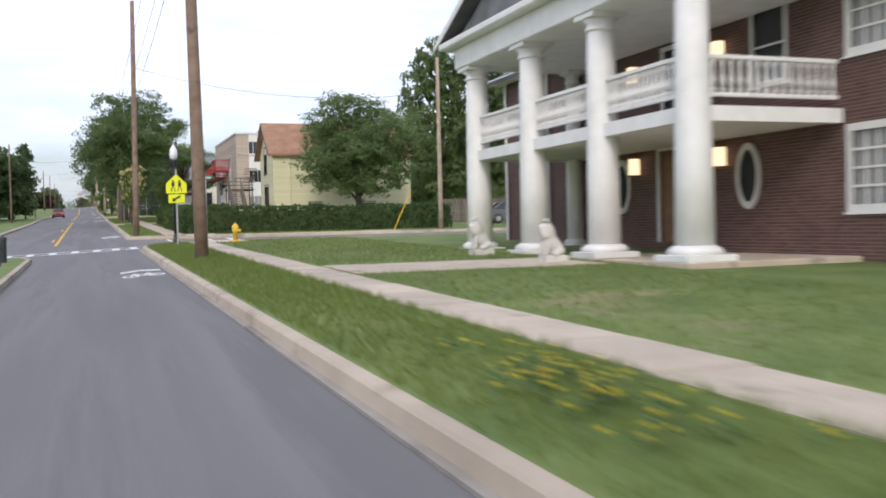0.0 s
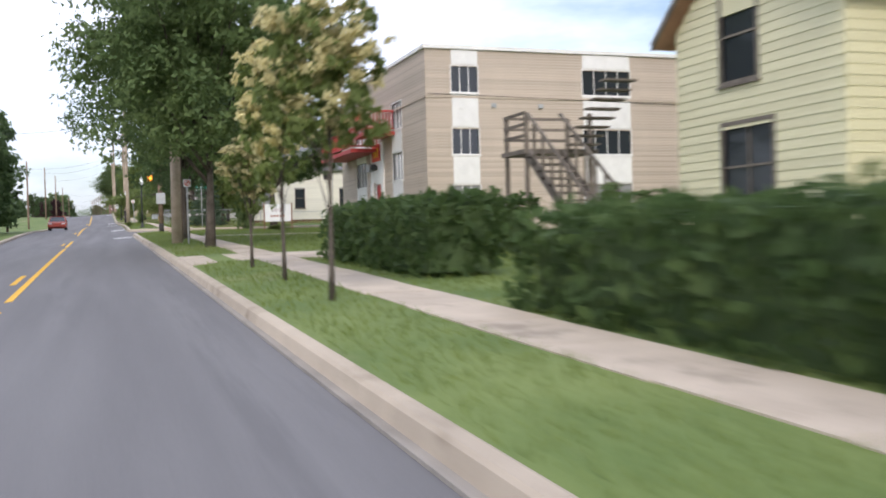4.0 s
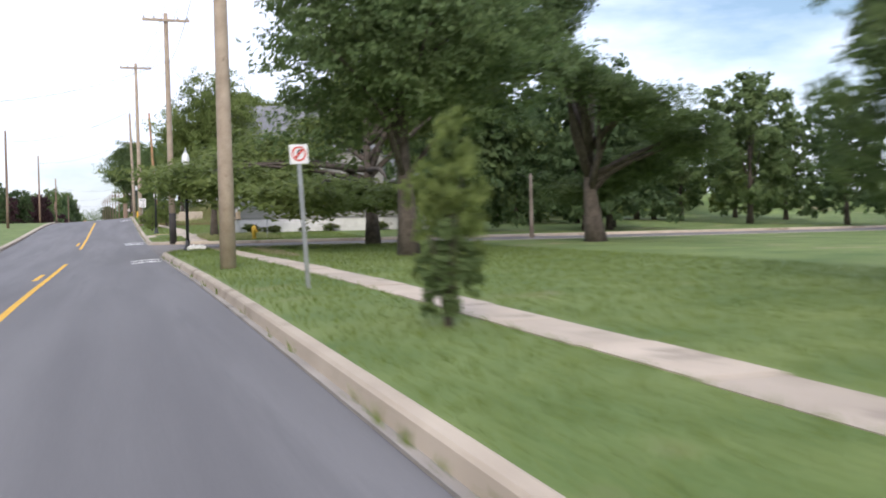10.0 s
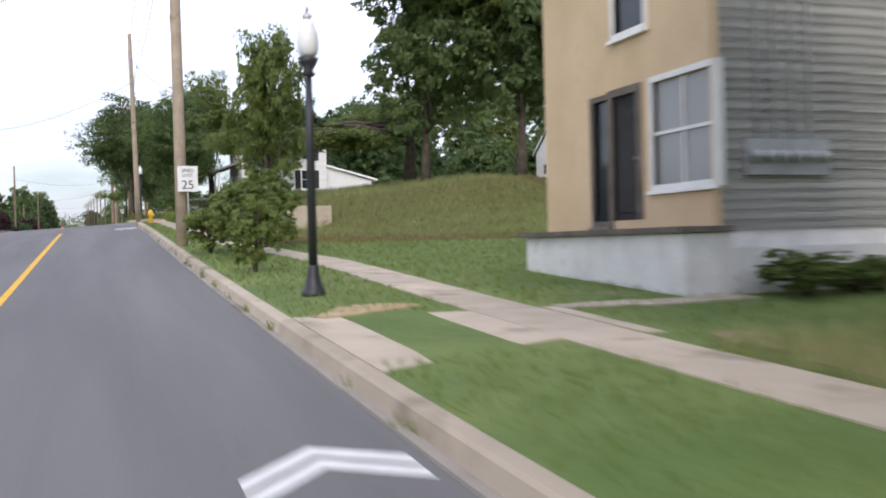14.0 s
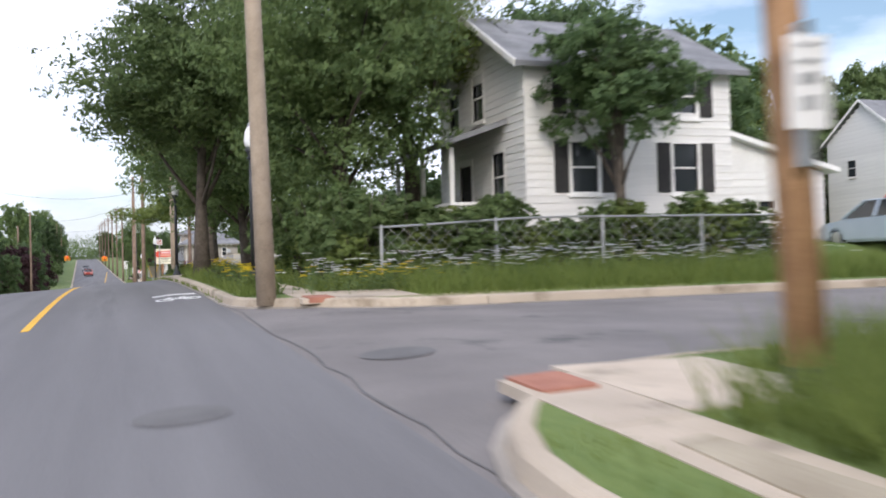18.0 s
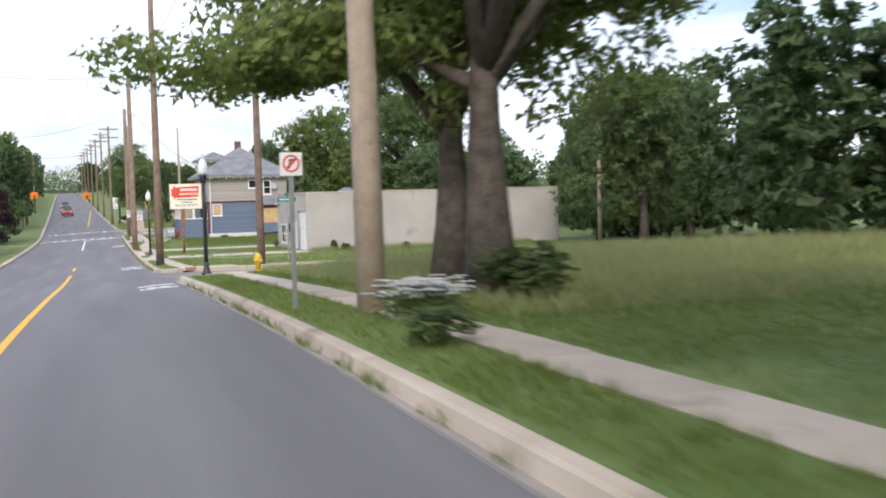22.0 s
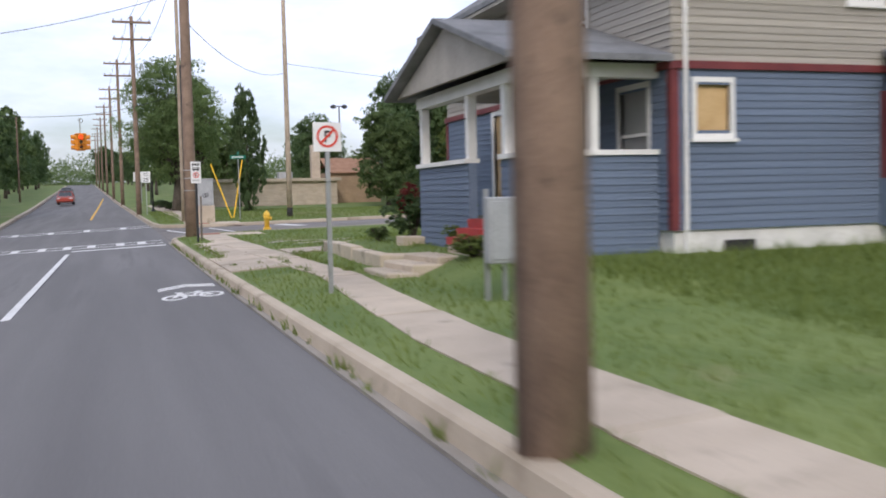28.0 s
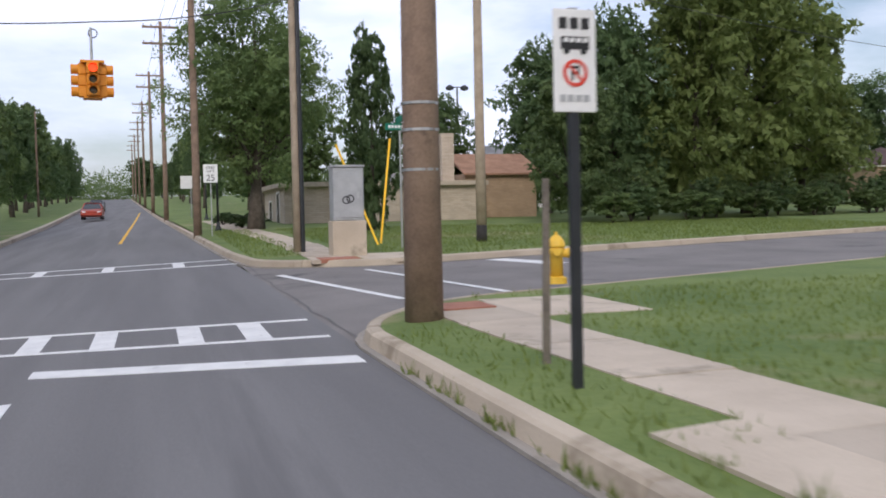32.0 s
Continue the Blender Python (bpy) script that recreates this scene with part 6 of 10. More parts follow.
school_sign(3.22, 24.9)
hydrant(5.7, 27.1)
street_name(6.0, 39.6, 2.9)
for p, q in (((16.0, 38.2), (17.3, 38.9)),):
    bm = T([(p[0], p[1], gz(*p) - 0.05), (q[0], q[1], gz(*q) + 2.2)], 0.022, 8)
    tagged(part("guy_wire_guard", bm, M["sign_yellow"]), "yellow plastic guard on a slanting guy wire", "guy wire", "guy wire guards")

hedge(4.9, 40.6, 15.5, 1.3, 1.35, 3, "long clipped green privet hedge along the side street")
hedge(4.9, 42.2, 1.3, 11.5, 1.3, 4, "clipped green hedge beside the pavement")


def car(x, y, turn, paint, label, L=4.5, W=1.75, H=1.42, boxy=0.0, z=None):
    t = thing("parked_car", label, "car", pose(x, y, gz(x, y) if z is None else z, 0, 0, turn))
    s = L / 4.5
    k = H / 1.42
    bm = bmesh.new()
    prof = [(-2.25, 0.35), (-2.25, 0.72), (-2.1, 0.8), (-1.2, 0.9), (-0.55, 0.94), (1.35, 0.97), (2.05, 0.92), (2.22, 0.8), (2.25, 0.4), (1.9, 0.22), (-1.95, 0.22)]
    plate([(a * s, b * k) for a, b in prof], -W / 2, W / 2, bm)
    bmesh.ops.bevel(bm, geom=[e for e in bm.edges if abs(e.verts[0].co.y - e.verts[1].co.y) < 1e-6 and abs(e.verts[0].co.y) > W / 2 - 1e-3], offset=0.07, segments=2, affect="EDGES")
    part("body", bm, M[paint], t, smooth=False)
    bm = bmesh.new()
    top = [(-1.15, 0.92), (-0.35 - 0.25 * boxy, 1.4), (1.05 + 0.5 * boxy, 1.42), (1.75 + 0.3 * boxy, 0.95)]
    lo = [bm.verts.new((top[i][0] * s, sg * (W / 2 - 0.06), top[i][1] * k)) for sg in (-1,) for i in (0, 3)] + [bm.verts.new((top[i][0] * s, W / 2 - 0.06, top[i][1] * k)) for i in (3, 0)]
    hi = [bm.verts.new((top[i][0] * s, -(W / 2 - 0.24), top[i][1] * k)) for i in (1, 2)] + [bm.verts.new((top[i][0] * s, W / 2 - 0.24, top[i][1] * k)) for i in (2, 1)]
    bm.faces.new(hi)
    for i in range(4):
        bm.faces.new((lo[i], lo[(i + 1) % 4], hi[(i + 1) % 4], hi[i]))
    bmesh.ops.recalc_face_normals(bm, faces=bm.faces)
    part("cabin_glass", bm, M["glass"], t)
    rx0, rx1 = top[1][0] * s, top[2][0] * s
    part("roof", B(rx0 - 0.02, -W / 2 + 0.22, 1.41 * k, rx1 + 0.02, W / 2 - 0.22, 1.45 * k, 0.015), M[paint], t)
    for sg in (-1, 1):
        for a, b in ((0, 1), (3, 2)):
            part("pillar", T([(top[a][0] * s, sg * (W / 2 - 0.06), top[a][1] * k), (top[b][0] * s, sg * (W / 2 - 0.23), top[b][1] * k)], 0.045, 6), M[paint], t)
        part("pillar", T([(0.35 * s, sg * (W / 2 - 0.05), 0.94 * k), (0.35 * s, sg * (W / 2 - 0.22), 1.41 * k)], 0.04, 6), M[paint], t)
        for cx in (-1.4, 1.4):
            w = new("wheel")
            w.parent = t
            w.matrix_basis = pose(cx * s, sg * (W / 2 - 0.1), 0.32, 90, 0, 0)
            part("tyre", lathe([(0.2, -0.1), (0.32, -0.1), (0.33, 0), (0.32, 0.1), (0.2, 0.1)], 18), M["rubber"], w)
            part("rim", lathe([(0.02, -0.11), (0.19, -0.105), (0.2, 0), (0.19, 0.105), (0.02, 0.11)], 12), M["steel"], w)
        part("headlight", B(-2.27 * s, sg * 0.62 - 0.16, 0.6 * k, -2.2 * s, sg * 0.62 + 0.16, 0.72 * k, 0.01), M["globe"], t)
        part("tail_light", B(2.2 * s, sg * 0.66 - 0.13, 0.65 * k, 2.27 * s, sg * 0.66 + 0.13, 0.82 * k, 0.01), M["sign_red"], t)
    part("bumper", B(-2.3 * s, -W / 2 + 0.1, 0.35 * k, -2.2 * s, W / 2 - 0.1, 0.5 * k, 0.02), M[paint], t)
    return t


car(27.5, 47.2, 175, "car_grey", "dark grey saloon car parked by the side street", z=gz(27.5, 47))


def plank_fence(x0, y0, x1, y1, h, n, label, mat="deck_wood", name="wooden_fence", gap=0.0):
    t = thing(name, label, "fence", pose(x0, y0, gz(x0, y0), 0, 0, math.degrees(math.atan2(y1 - y0, x1 - x0))))
    L = math.dist((x0, y0), (x1, y1))
    me = None
    for k in range(n):
        w = L / n
        if me is None:
            o = part("board", B(0.01 + gap, -0.015, 0.03, w - 0.01 - gap, 0.015, h, 0.004), M[mat], t)
            me = o.data
        else:
            share("board", me, Matrix.Translation((w * k, 0, 0)), t)
    for zz in (0.3, h - 0.3):
        part("rail", B(0, 0.016, zz - 0.04, L, 0.06, zz + 0.04), M[mat], t)
    for k in range(int(L / 2.5) + 1):
        part("post", B(2.5 * k - 0.05, 0.06, -0.1, 2.5 * k + 0.05, 0.14, h + 0.05), M[mat], t)
    return t


plank_fence(24, 52, 48, 49, 1.7, 90, "weathered grey board fence behind the side street")
plank_fence(31, 44, 40, 44, 1.3, 60, "black iron picket fence beside the side street", "black_iron", "iron_fence", 0.05)
bush(28.5, 43.5, 0.9, 1.5, "leaf_mid", label="round clipped green bush on the lawn")

# house beyond, white, past the mansion's lawn
t = thing("cottage", "small white clapboard cottage with a grey roof", "house", pose(52, 64, gz(52, 64)))
block_house(t, 9, 9, -0.1, 3.4, "white_siding", [("front", 3, 1.2, 1.1, 1.3, {}), ("near", 2, 1.2, 1.0, 1.3, {}), ("near", 5.5, 1.2, 1.0, 1.3, {})], "white_siding", 0.24)
gable_roof(t, 0, 0, 9, 9, 3.4, 2.6, "roof_grey", "x", 0.4)


# ---- yellow house ----
def yellow_house():
    z = gz(12.8, 58)
    t = thing("yellow_house", "pale yellow clapboard house with a brown shingle roof", "house", pose(12.8, 56.8, z - 0.05))
    w = [("front", 1.7, 3.9, 1.15, 1.9, dict(frame="deck_wood")), ("front", 1.7, 1.2, 1.6, 1.75, dict(frame="deck_wood", vert=1)), ("near", 2.6, 0.75, 0.9, 0.8, dict(frame="deck_wood", sash=0)), ("near", 6.7, 0.75, 0.9, 0.8, dict(frame="deck_wood", sash=0))]
    block_house(t, 10.5, 5.3, 0.1, 5.3, "cream_siding", w, "cream_siding", 0.2, gable=(("front", "back"), 2.15))
    part("foundation", B(0.03, 0.03, -0.3, 10.47, 5.27, 0.1), M["concrete"], t)
    gable_roof(t, 0, 0, 10.5, 5.3, 5.3, 2.2, "roof_brown", "x", 0.4, fascia="deck_wood")
    part("downpipe", T([(1.2, -0.08, 0), (1.2, -0.08, 5.2)], 0.045), M["cream_siding"], t)
    part("air_conditioner", B(1.5, -0.35, 0.75, 2.3, -0.03, 1.15, 0.02), M["grey_metal"], t)
    # outside stair up the far front
    s = new("outside_stair")
    s.parent = t
    s.matrix_basis = Matrix.Translation((-2.0, 5.4, 0))
    for k in range(14):
        part("tread", B(0, 0.28 * k, 0.2 * k + 0.15, 1.0, 0.28 * k + 0.3, 0.2 * k + 0.2), M["deck_wood"], s)
    for x in (0.0, 0.95):
        bm = bmesh.new()
        vs = [bm.verts.new((x + dx, y, zz)) for dx in (0, 0.05) for y, zz in ((0, 0), (0.3, 0), (4.0, 2.75), (4.0, 3.0), (3.8, 3.0))]
        bm.faces.new(vs[:5])
        bm.faces.new(vs[5:][::-1])
        for i in range(5):
            bm.faces.new((vs[i], vs[(i + 1) % 5], vs[5 + (i + 1) % 5], vs[5 + i]))
        bmesh.ops.recalc_face_normals(bm, faces=bm.faces)
        part("stringer", bm, M["deck_wood"], s)
        for k in range(8):
            part("rail_post", B(x, 0.5 * k, 0.36 * k, x + 0.06, 0.5 * k + 0.06, 0.36 * k + 1.1), M["deck_wood"], s)
        part("handrail", T([(x + 0.03, 0, 1.1), (x + 0.03, 3.9, 3.95)], 0.045, 6), M["deck_wood"], s)
    part("landing", B(-0.1, 3.9, 2.9, 2.1, 5.4, 3.02), M["deck_wood"], s)
    for x, y in ((0, 4.0), (0, 5.3), (1.9, 5.3), (1.9, 4.0)):
        part("landing_post", B(x, y, -0.1, x + 0.1, y + 0.1, 4.0), M["deck_wood"], s)
    for zz in (3.35, 3.65, 3.95):
        part("landing_rail", B(-0.02, 4.0, zz, 0.02, 5.4, zz + 0.08), M["deck_wood"], s)
        part("landing_rail", B(-0.02, 5.36, zz, 2.0, 5.4, zz + 0.08), M["deck_wood"], s)
    for k in range(8):
        part("upper_tread", B(1.1, 3.6 - 0.28 * k, 3.1 + 0.2 * k, 2.0, 3.9 - 0.28 * k, 3.15 + 0.2 * k), M["deck_wood"], s)


yellow_house()


# ---- apartment block ----
def apartments():
    z = gz(14, 90)
    t = thing("apartment_block", "buff brick three-storey apartment block with red balconies", "apartment building", pose(14.2, 84.3, z - 0.25))
    Yf = lambda y: 16.2 - (y - 83.1)
    wins = []
    for y0, y1 in ((93.6, 95.7), (86.8, 88.5)):
        for zz, h in ((0.25, 1.15), (2.85, 1.35), (5.4, 1.3)):
            wins.append(("front", Yf(y1), zz, y1 - y0, h, dict(sash=0, vert=2, glass="curtain_glass", trim=0.05)))
    wins += [("front", Yf(91.7), 0.75, 1.05, 2.1, dict(kind="red_paint"))]
    for x0, w in ((1.25, 1.3), (8.0, 2.6)):
        for zz, h in ((1.3, 1.0), (3.75, 1.2), (6.6, 1.2)):
            wins.append(("near", x0, zz, w, h, dict(sash=0, vert=2 if w < 2 else 3, glass="curtain_glass" if zz < 2 else "glass", trim=0.05)))
    block_house(t, 14.4, 16.2, -0.2, 8.55, "mortar_tan", wins, "brick_tan", 0.13)
    part("roof_edge", B(-0.12, -0.12, 8.55, 14.5, 16.3, 8.72), M["white_trim"], t)
    for y0, y1 in ((93.6, 95.7), (86.8, 88.5)):
        for zz, h in ((1.45, 1.35), (4.25, 1.1)):
            part("spandrel_panel", B(-0.05, y0 - 83.1, zz, -0.026, y1 - 83.1, zz + h), M["white_trim"], t)
    for x0, w in ((1.25, 1.3), (8.0, 2.6)):
        for zz, h in ((2.36, 1.33), (5.0, 1.55), (7.86, 0.66)):
            part("spandrel_panel", B(x0, -0.05, zz, x0 + w, -0.026, zz + h), M["white_trim"], t)
    part("entrance_panel", B(-0.1, 6.9, 2.95, -0.028, 9.4, 5.0), M["white_trim"], t)
    part("entrance_pilaster", B(-0.14, 6.9, 0.3, -0.028, 7.3, 2.95), M["white_trim"], t)
    part("entrance_pilaster", B(-0.14, 9.0, 0.3, -0.028, 9.4, 2.95), M["white_trim"], t)
    p = part("entrance_sign", B(-0.16, 7.4, 4.05, -0.1, 8.9, 4.95, 0.01), M["sign_red"], t)
    for k in range(3):
        part("emblem_bar", B(-0.17, 7.65 + 0.36 * k, 4.25, -0.16, 7.82 + 0.36 * k, 4.75), M["sign_yellow"], p)
    part("door_lamp", lathe([(0.02, 3.55), (0.18, 3.6), (0.2, 3.75), (0.1, 3.9)], 10, -0.25, 8.15), M["black_iron"], t)
    part("string_course", B(-0.06, -0.06, 6.32, 14.4, -0.024, 6.42), M["brick_buff"], t)
    part("string_course", B(-0.06, -0.06, 6.32, -0.024, 16.2, 6.42), M["brick_buff"], t)
    for y, zz in ((91.9, 3.55), (89.3, 1.0), (92.9, 0.8)):
        part("air_conditioner", B(-0.35, y - 83.1, zz, -0.02, y - 83.1 + 0.6, zz + 0.42, 0.02), M["grey_metal"], t)
    for y0, y1, zz in ((92.2, 99.4, 4.6), (89.2, 91.7, 5.2)):
        b = new("balcony")
        b.parent = t
        b.matrix_basis = Matrix.Translation((0, y0 - 84.3, zz))
        L = y1 - y0
        part("deck", B(-1.5, 0, -0.05, -0.03, L, 0.12), M["red_paint"], b)
        part("fascia", B(-1.56, -0.05, -0.08, -1.5, L + 0.05, 0.12), M["red_paint"], b)
        part("fascia", B(-1.5, -0.05, -0.08, -0.03, 0.0, 0.12), M["red_paint"], b)
        railing(b, (-1.5, L), (-1.5, 0), 0.12, 1.05, int(L / 0.16), "red_paint", bar=0.022, name="railing")
        railing(b, (-1.5, 0.03), (-0.05, 0.03), 0.12, 1.05, 9, "red_paint", bar=0.022, name="railing")
    for x in (3.2, 5.6):
        part("wall_vent", B(x, -0.08, 5.9, x + 0.25, -0.02, 6.1), M["grey_metal"], t)
    part("wall_cable", T([(0.1, -0.06, 6.5), (14, -0.06, 6.2)], 0.012, 4), M["wire"], t)


apartments()
bm = slab(bmesh.new(), [(12.6, 85.2, gz(12.6, 86) + 0.28), (13.9, 85.2, gz(13.9, 86) + 0.28), (13.9, 90.4, gz(13.9, 90) + 0.28), (12.6, 90.4, gz(12.6, 90) + 0.28)], 0.4)
tagged(part("planter_bed", bm, M["brick_pad"]), "low red-edged planting bed along the apartment wall", "planter", kind="structure")
for k in range(7):
    bush(13.1 + 0.15 * (k % 2), 85.7 + 0.72 * k, 0.45, 0.8, "leaf_deep", z=gz(13.1, 88) + 0.25, group="shrubs before the apartments", label="low dark green shrub in the planting bed")
for k in range(6):
    bush(13.0 + 0.2 * (k % 2), 93.4 + 1.0 * k, 0.55, 0.7, "leaf_mid", group="shrubs before the apartments", label="low green shrub against the apartment wall")
tree(13.0, 86.6, 1.4, 0.55, "leaf_deep", "column", 0.05, z=gz(13, 86) + 0.2, label="small clipped conical evergreen in the bed", cat="shrub")

hedge(5.3, 58.6, 1.5, 7.6, 1.3, 7, "broad green hedge beside the pavement")
hedge(6.6, 65.4, 4.2, 1.6, 1.35, 8, "broad green hedge along the driveway")
bush(9.0, 58.0, 1.1, 1.7, "leaf_mid", label="leafy green bush before the yellow house")
for x, y, h, r in ((3.1, 55.8, 4.6, 1.05), (3.15, 59.8, 4.4, 1.05), (3.2, 63.9, 3.05, 0.84)):
    t = tree(x, y, h, r, "leaf_bright", "sapling", 0.34, 0.035, label="slim street tree with creamy blossom heads", group="blossoming street trees")
    share("blossom", crown("sapling", 1, "blossom"), Matrix.Translation((0, 0, h * 0.74)) @ Matrix.Diagonal((r * 1.02, r * 1.02, h * 0.3, 1)), t)
# big street trees by the apartments
tree(3.6, 76.2, 12.5, 6.0, "leaf_mid", "big", 0.12, 0.14, label="big dark street tree with low boughs before the apartments", fork=1)
tree(3.6, 87.3, 10.5, 5.0, "leaf_deep", "big", 0.14, 0.16, label="dark street tree beside the pavement")
utility_pole(2.87, 81.3, 11.5, (0.004, 0), "pole_pale", r=0.2)
utility_pole(3.15, 83.1, 7.5, mat="pole_wood", r=0.1)
no_parking(3.2, 80.0, 2.42, 0.28, 10)


def lawn_sign(x, y):
    t = thing("lawn_sign", "white apartment name board on two brown posts", "sign", scaled(pose(x, y, gz(x, y), 0, 0, -8), 0.95))
    for sx in (-0.9, 0.9):
        part("post", B(sx - 0.04, -0.04, -0.1, sx + 0.04, 0.04, 1.75), M["rust"], t)
    p = part("board", B(-0.85, -0.04, 0.55, 0.85, 0.02, 1.7, 0.01), M["sign_white"], t)
    for sx in (-0.32, -0.08):
        part("emblem", ring(0.12, 0.16, sx, 1.32, -0.048, -0.04, 3), M["maroon"], p)
    for a, b in (((0.1, 1.2), (0.32, 1.45)), ((0.32, 1.2), (0.1, 1.45))):
        part("emblem_stroke", plate([(a[0] - 0.03, a[1]), (a[0] + 0.03, a[1]), (b[0] + 0.03, b[1]), (b[0] - 0.03, b[1])], -0.048, -0.04), M["maroon"], p)
    bars(p, [(-0.5 + 0.2 * k, 0.86, -0.36 + 0.2 * k, 0.98) for k in range(5)], M["brick_pad"], -0.041)
    bush(x, y + 0.2, 0.9, 0.35, "leaf_bright", label="low flowering plants under the name board")


lawn_sign(10.6, 103.2)

# ---- second corner: ivory house, spruce, fence ----
def signal_pole(x, y):
    t = utility_pole(x, y, 14.0, (-0.004, 0), arms=1, tar=0.5, r=0.15, label="wooden utility pole carrying a control box and a flashing amber light")
    part("control_box", B(-0.28, -0.3, 1.75, 0.28, -0.16, 2.45, 0.02), M["grey_metal"], t, "pale grey control box")
    part("bracket_arm", T([(0, 0, 3.65), (-0.45, 0, 3.75), (-0.6, 0, 3.65)], 0.03, 6), M["steel"], t)
    h = part("flasher", B(-0.78, -0.16, 3.2, -0.42, 0.16, 3.6, 0.03), M["signal_yellow"], t)
    part("lens", lathe([(0.02, 0), (0.13, 0.02), (0.12, 0.05), (0.02, 0.08)], 12), M["amber_lit"], h).matrix_basis = pose(-0.6, -0.16, 3.4, 90, 0, 0)
    return t


M["amber_lit"] = glowing("amber_lit", (1.0, 0.4, 0.04), 2.2)
M["red_lit"] = glowing("red_lit", (1.0, 0.035, 0.01), 3.5)
signal_pole(3.72, 106.6)


def ivory_house():
    z = gz(13.8, 126)
    t = thing("ivory_house", "ivory clapboard house with a steep grey roof and maroon trim", "house", pose(13.9, 123.5, z - 0.1))
    w = [("front", 2.1, 3.95, 0.85, 1.7, dict(vert=1, frame="dark_inside")), ("near", 1.75, 1.3, 0.75, 1.6, dict(frame="deck_wood", trim=0.06)), ("near", 4.25, 3.75, 0.65, 1.05, dict(frame="deck_wood", trim=0.06)), ("near", 5.6, 1.3, 0.75, 1.6, dict(frame="deck_wood", trim=0.06))]
    block_house(t, 9.0, 5.6, 0.3, 4.85, "ivory_siding", w, "ivory_siding", 0.2, gable=(("front", "back"), 3.1))
    part("foundation", B(0.04, 0.04, -0.3, 8.96, 5.56, 0.3), M["maroon"], t)
    gable_roof(t, 0, 0, 9.0, 5.6, 4.85, 3.2, "roof_grey", "x", 0.4, fascia="maroon")
    # glazed porch before the front
    p = new("porch")
    p.parent = t
    p.matrix_basis = Matrix.Translation((-1.7, 0.2, 0))
    part("porch_wall", B(0, 0, 0.3, 1.66, 4.6, 1.35), M["ivory_siding"], p)
    part("porch_header", B(0, 0, 2.65, 1.66, 4.6, 2.95), M["maroon"], p)
    part("porch_room", B(0.12, 0.12, 1.35, 1.6, 4.48, 2.65), M["curtain_glass"], p)
    for x, y in ((0, 0), (1.5, 0), (0, 1.5), (0, 3.0), (0, 4.45)):
        part("porch_post", B(x, y, 1.35, x + 0.14, y + 0.14, 2.65), M["maroon"], p)
    q = [(-0.35, -0.35, 2.95), (1.66, -0.35, 2.95), (1.66, 4.95, 2.95), (-0.35, 4.95, 2.95)]
    part("porch_roof", slab(bmesh.new(), [q[0], q[1], (1.66, 0.6, 3.7), (1.2, 0.6, 3.7)], 0.08), M["roof_grey"], p)
    part("porch_roof", slab(bmesh.new(), [q[3], q[0], (1.2, 0.6, 3.7), (1.2, 4.0, 3.7)], 0.08), M["roof_grey"], p)
    part("porch_roof", slab(bmesh.new(), [q[2], q[3], (1.2, 4.0, 3.7), (1.66, 4.0, 3.7)], 0.08), M["roof_grey"], p)
    part("drip_edge", B(-0.36, -0.36, 2.86, 1.66, 4.96, 2.95), M["maroon"], p)
    part("porch_base", B(0.05, 0.05, -0.3, 1.66, 4.55, 0.3), M["maroon"], p)
    part("wall_meter", B(0.55, -0.16, 1.1, 0.75, -0.02, 1.5), M["grey_metal"], t)
    # low rear wing with a red deck
    block_house(t, 7, 4.6, 0.3, 2.9, "ivory_siding", [("near", 1.2, 1.1, 0.9, 1.2, {}), ("near", 4.2, 1.1, 0.9, 1.2, {})], None, off=(9.2, 0.6))
    gable_roof(t, 9.2, 0.6, 16.2, 5.2, 2.9, 1.5, "roof_grey", "x", 0.3)
    railing(t, (10, -1.6), (15, -1.6), 0.5, 1.0, 26, "maroon", name="deck_railing")
    part("deck", B(10, -1.65, 0.3, 15, 0.55, 0.5), M["maroon"], t)


ivory_house()
fence_run((12.3, 121.2), (25, 121.0), 1.0, "low dark pipe rail fence before the ivory house", 0.5)
lamp(3.08, 120.3, 1.18)
hydrant(5.55, 116.6)
street_name(7.3, 117.3, 2.9)
spruce = tree(8.05, 121.2, 5.2, 2.15, "leaf_blue", "spire", 0.02, 0.14, label="blue-green spruce with drooping boughs behind the fence")
fence_run((5.35, 125.0), (5.4, 131.0), 1.25, "grey chain-link fence beside the pavement")
fence_run((5.35, 125.0), (14.5, 124.9), 1.25, "grey chain-link fence round the corner lot")


def notice(x, y):
    t = thing("yard_notice", "white corrugated yard notice with red writing on stakes", "sign", pose(x, y, gz(x, y), 0, 0, -6))
    for sx in (-0.22, 0.22):
        part("stake", T([(sx, 0, -0.1), (sx, 0, 0.95)], 0.012, 6), M["steel"], t)
    p = part("panel", B(-0.32, -0.02, 0.6, 0.32, 0.02, 1.1, 0.005), M["sign_white"], t)
    bars(p, [(-0.22 + 0.09 * k, 0.94, -0.16 + 0.09 * k, 1.0) for k in range(5)] + [(-0.22 + 0.08 * k, 0.8, -0.17 + 0.08 * k, 0.86) for k in range(6)] + [(-0.2 + 0.1 * k, 0.68, -0.14 + 0.1 * k, 0.73) for k in range(4)], M["sign_red"], -0.021)


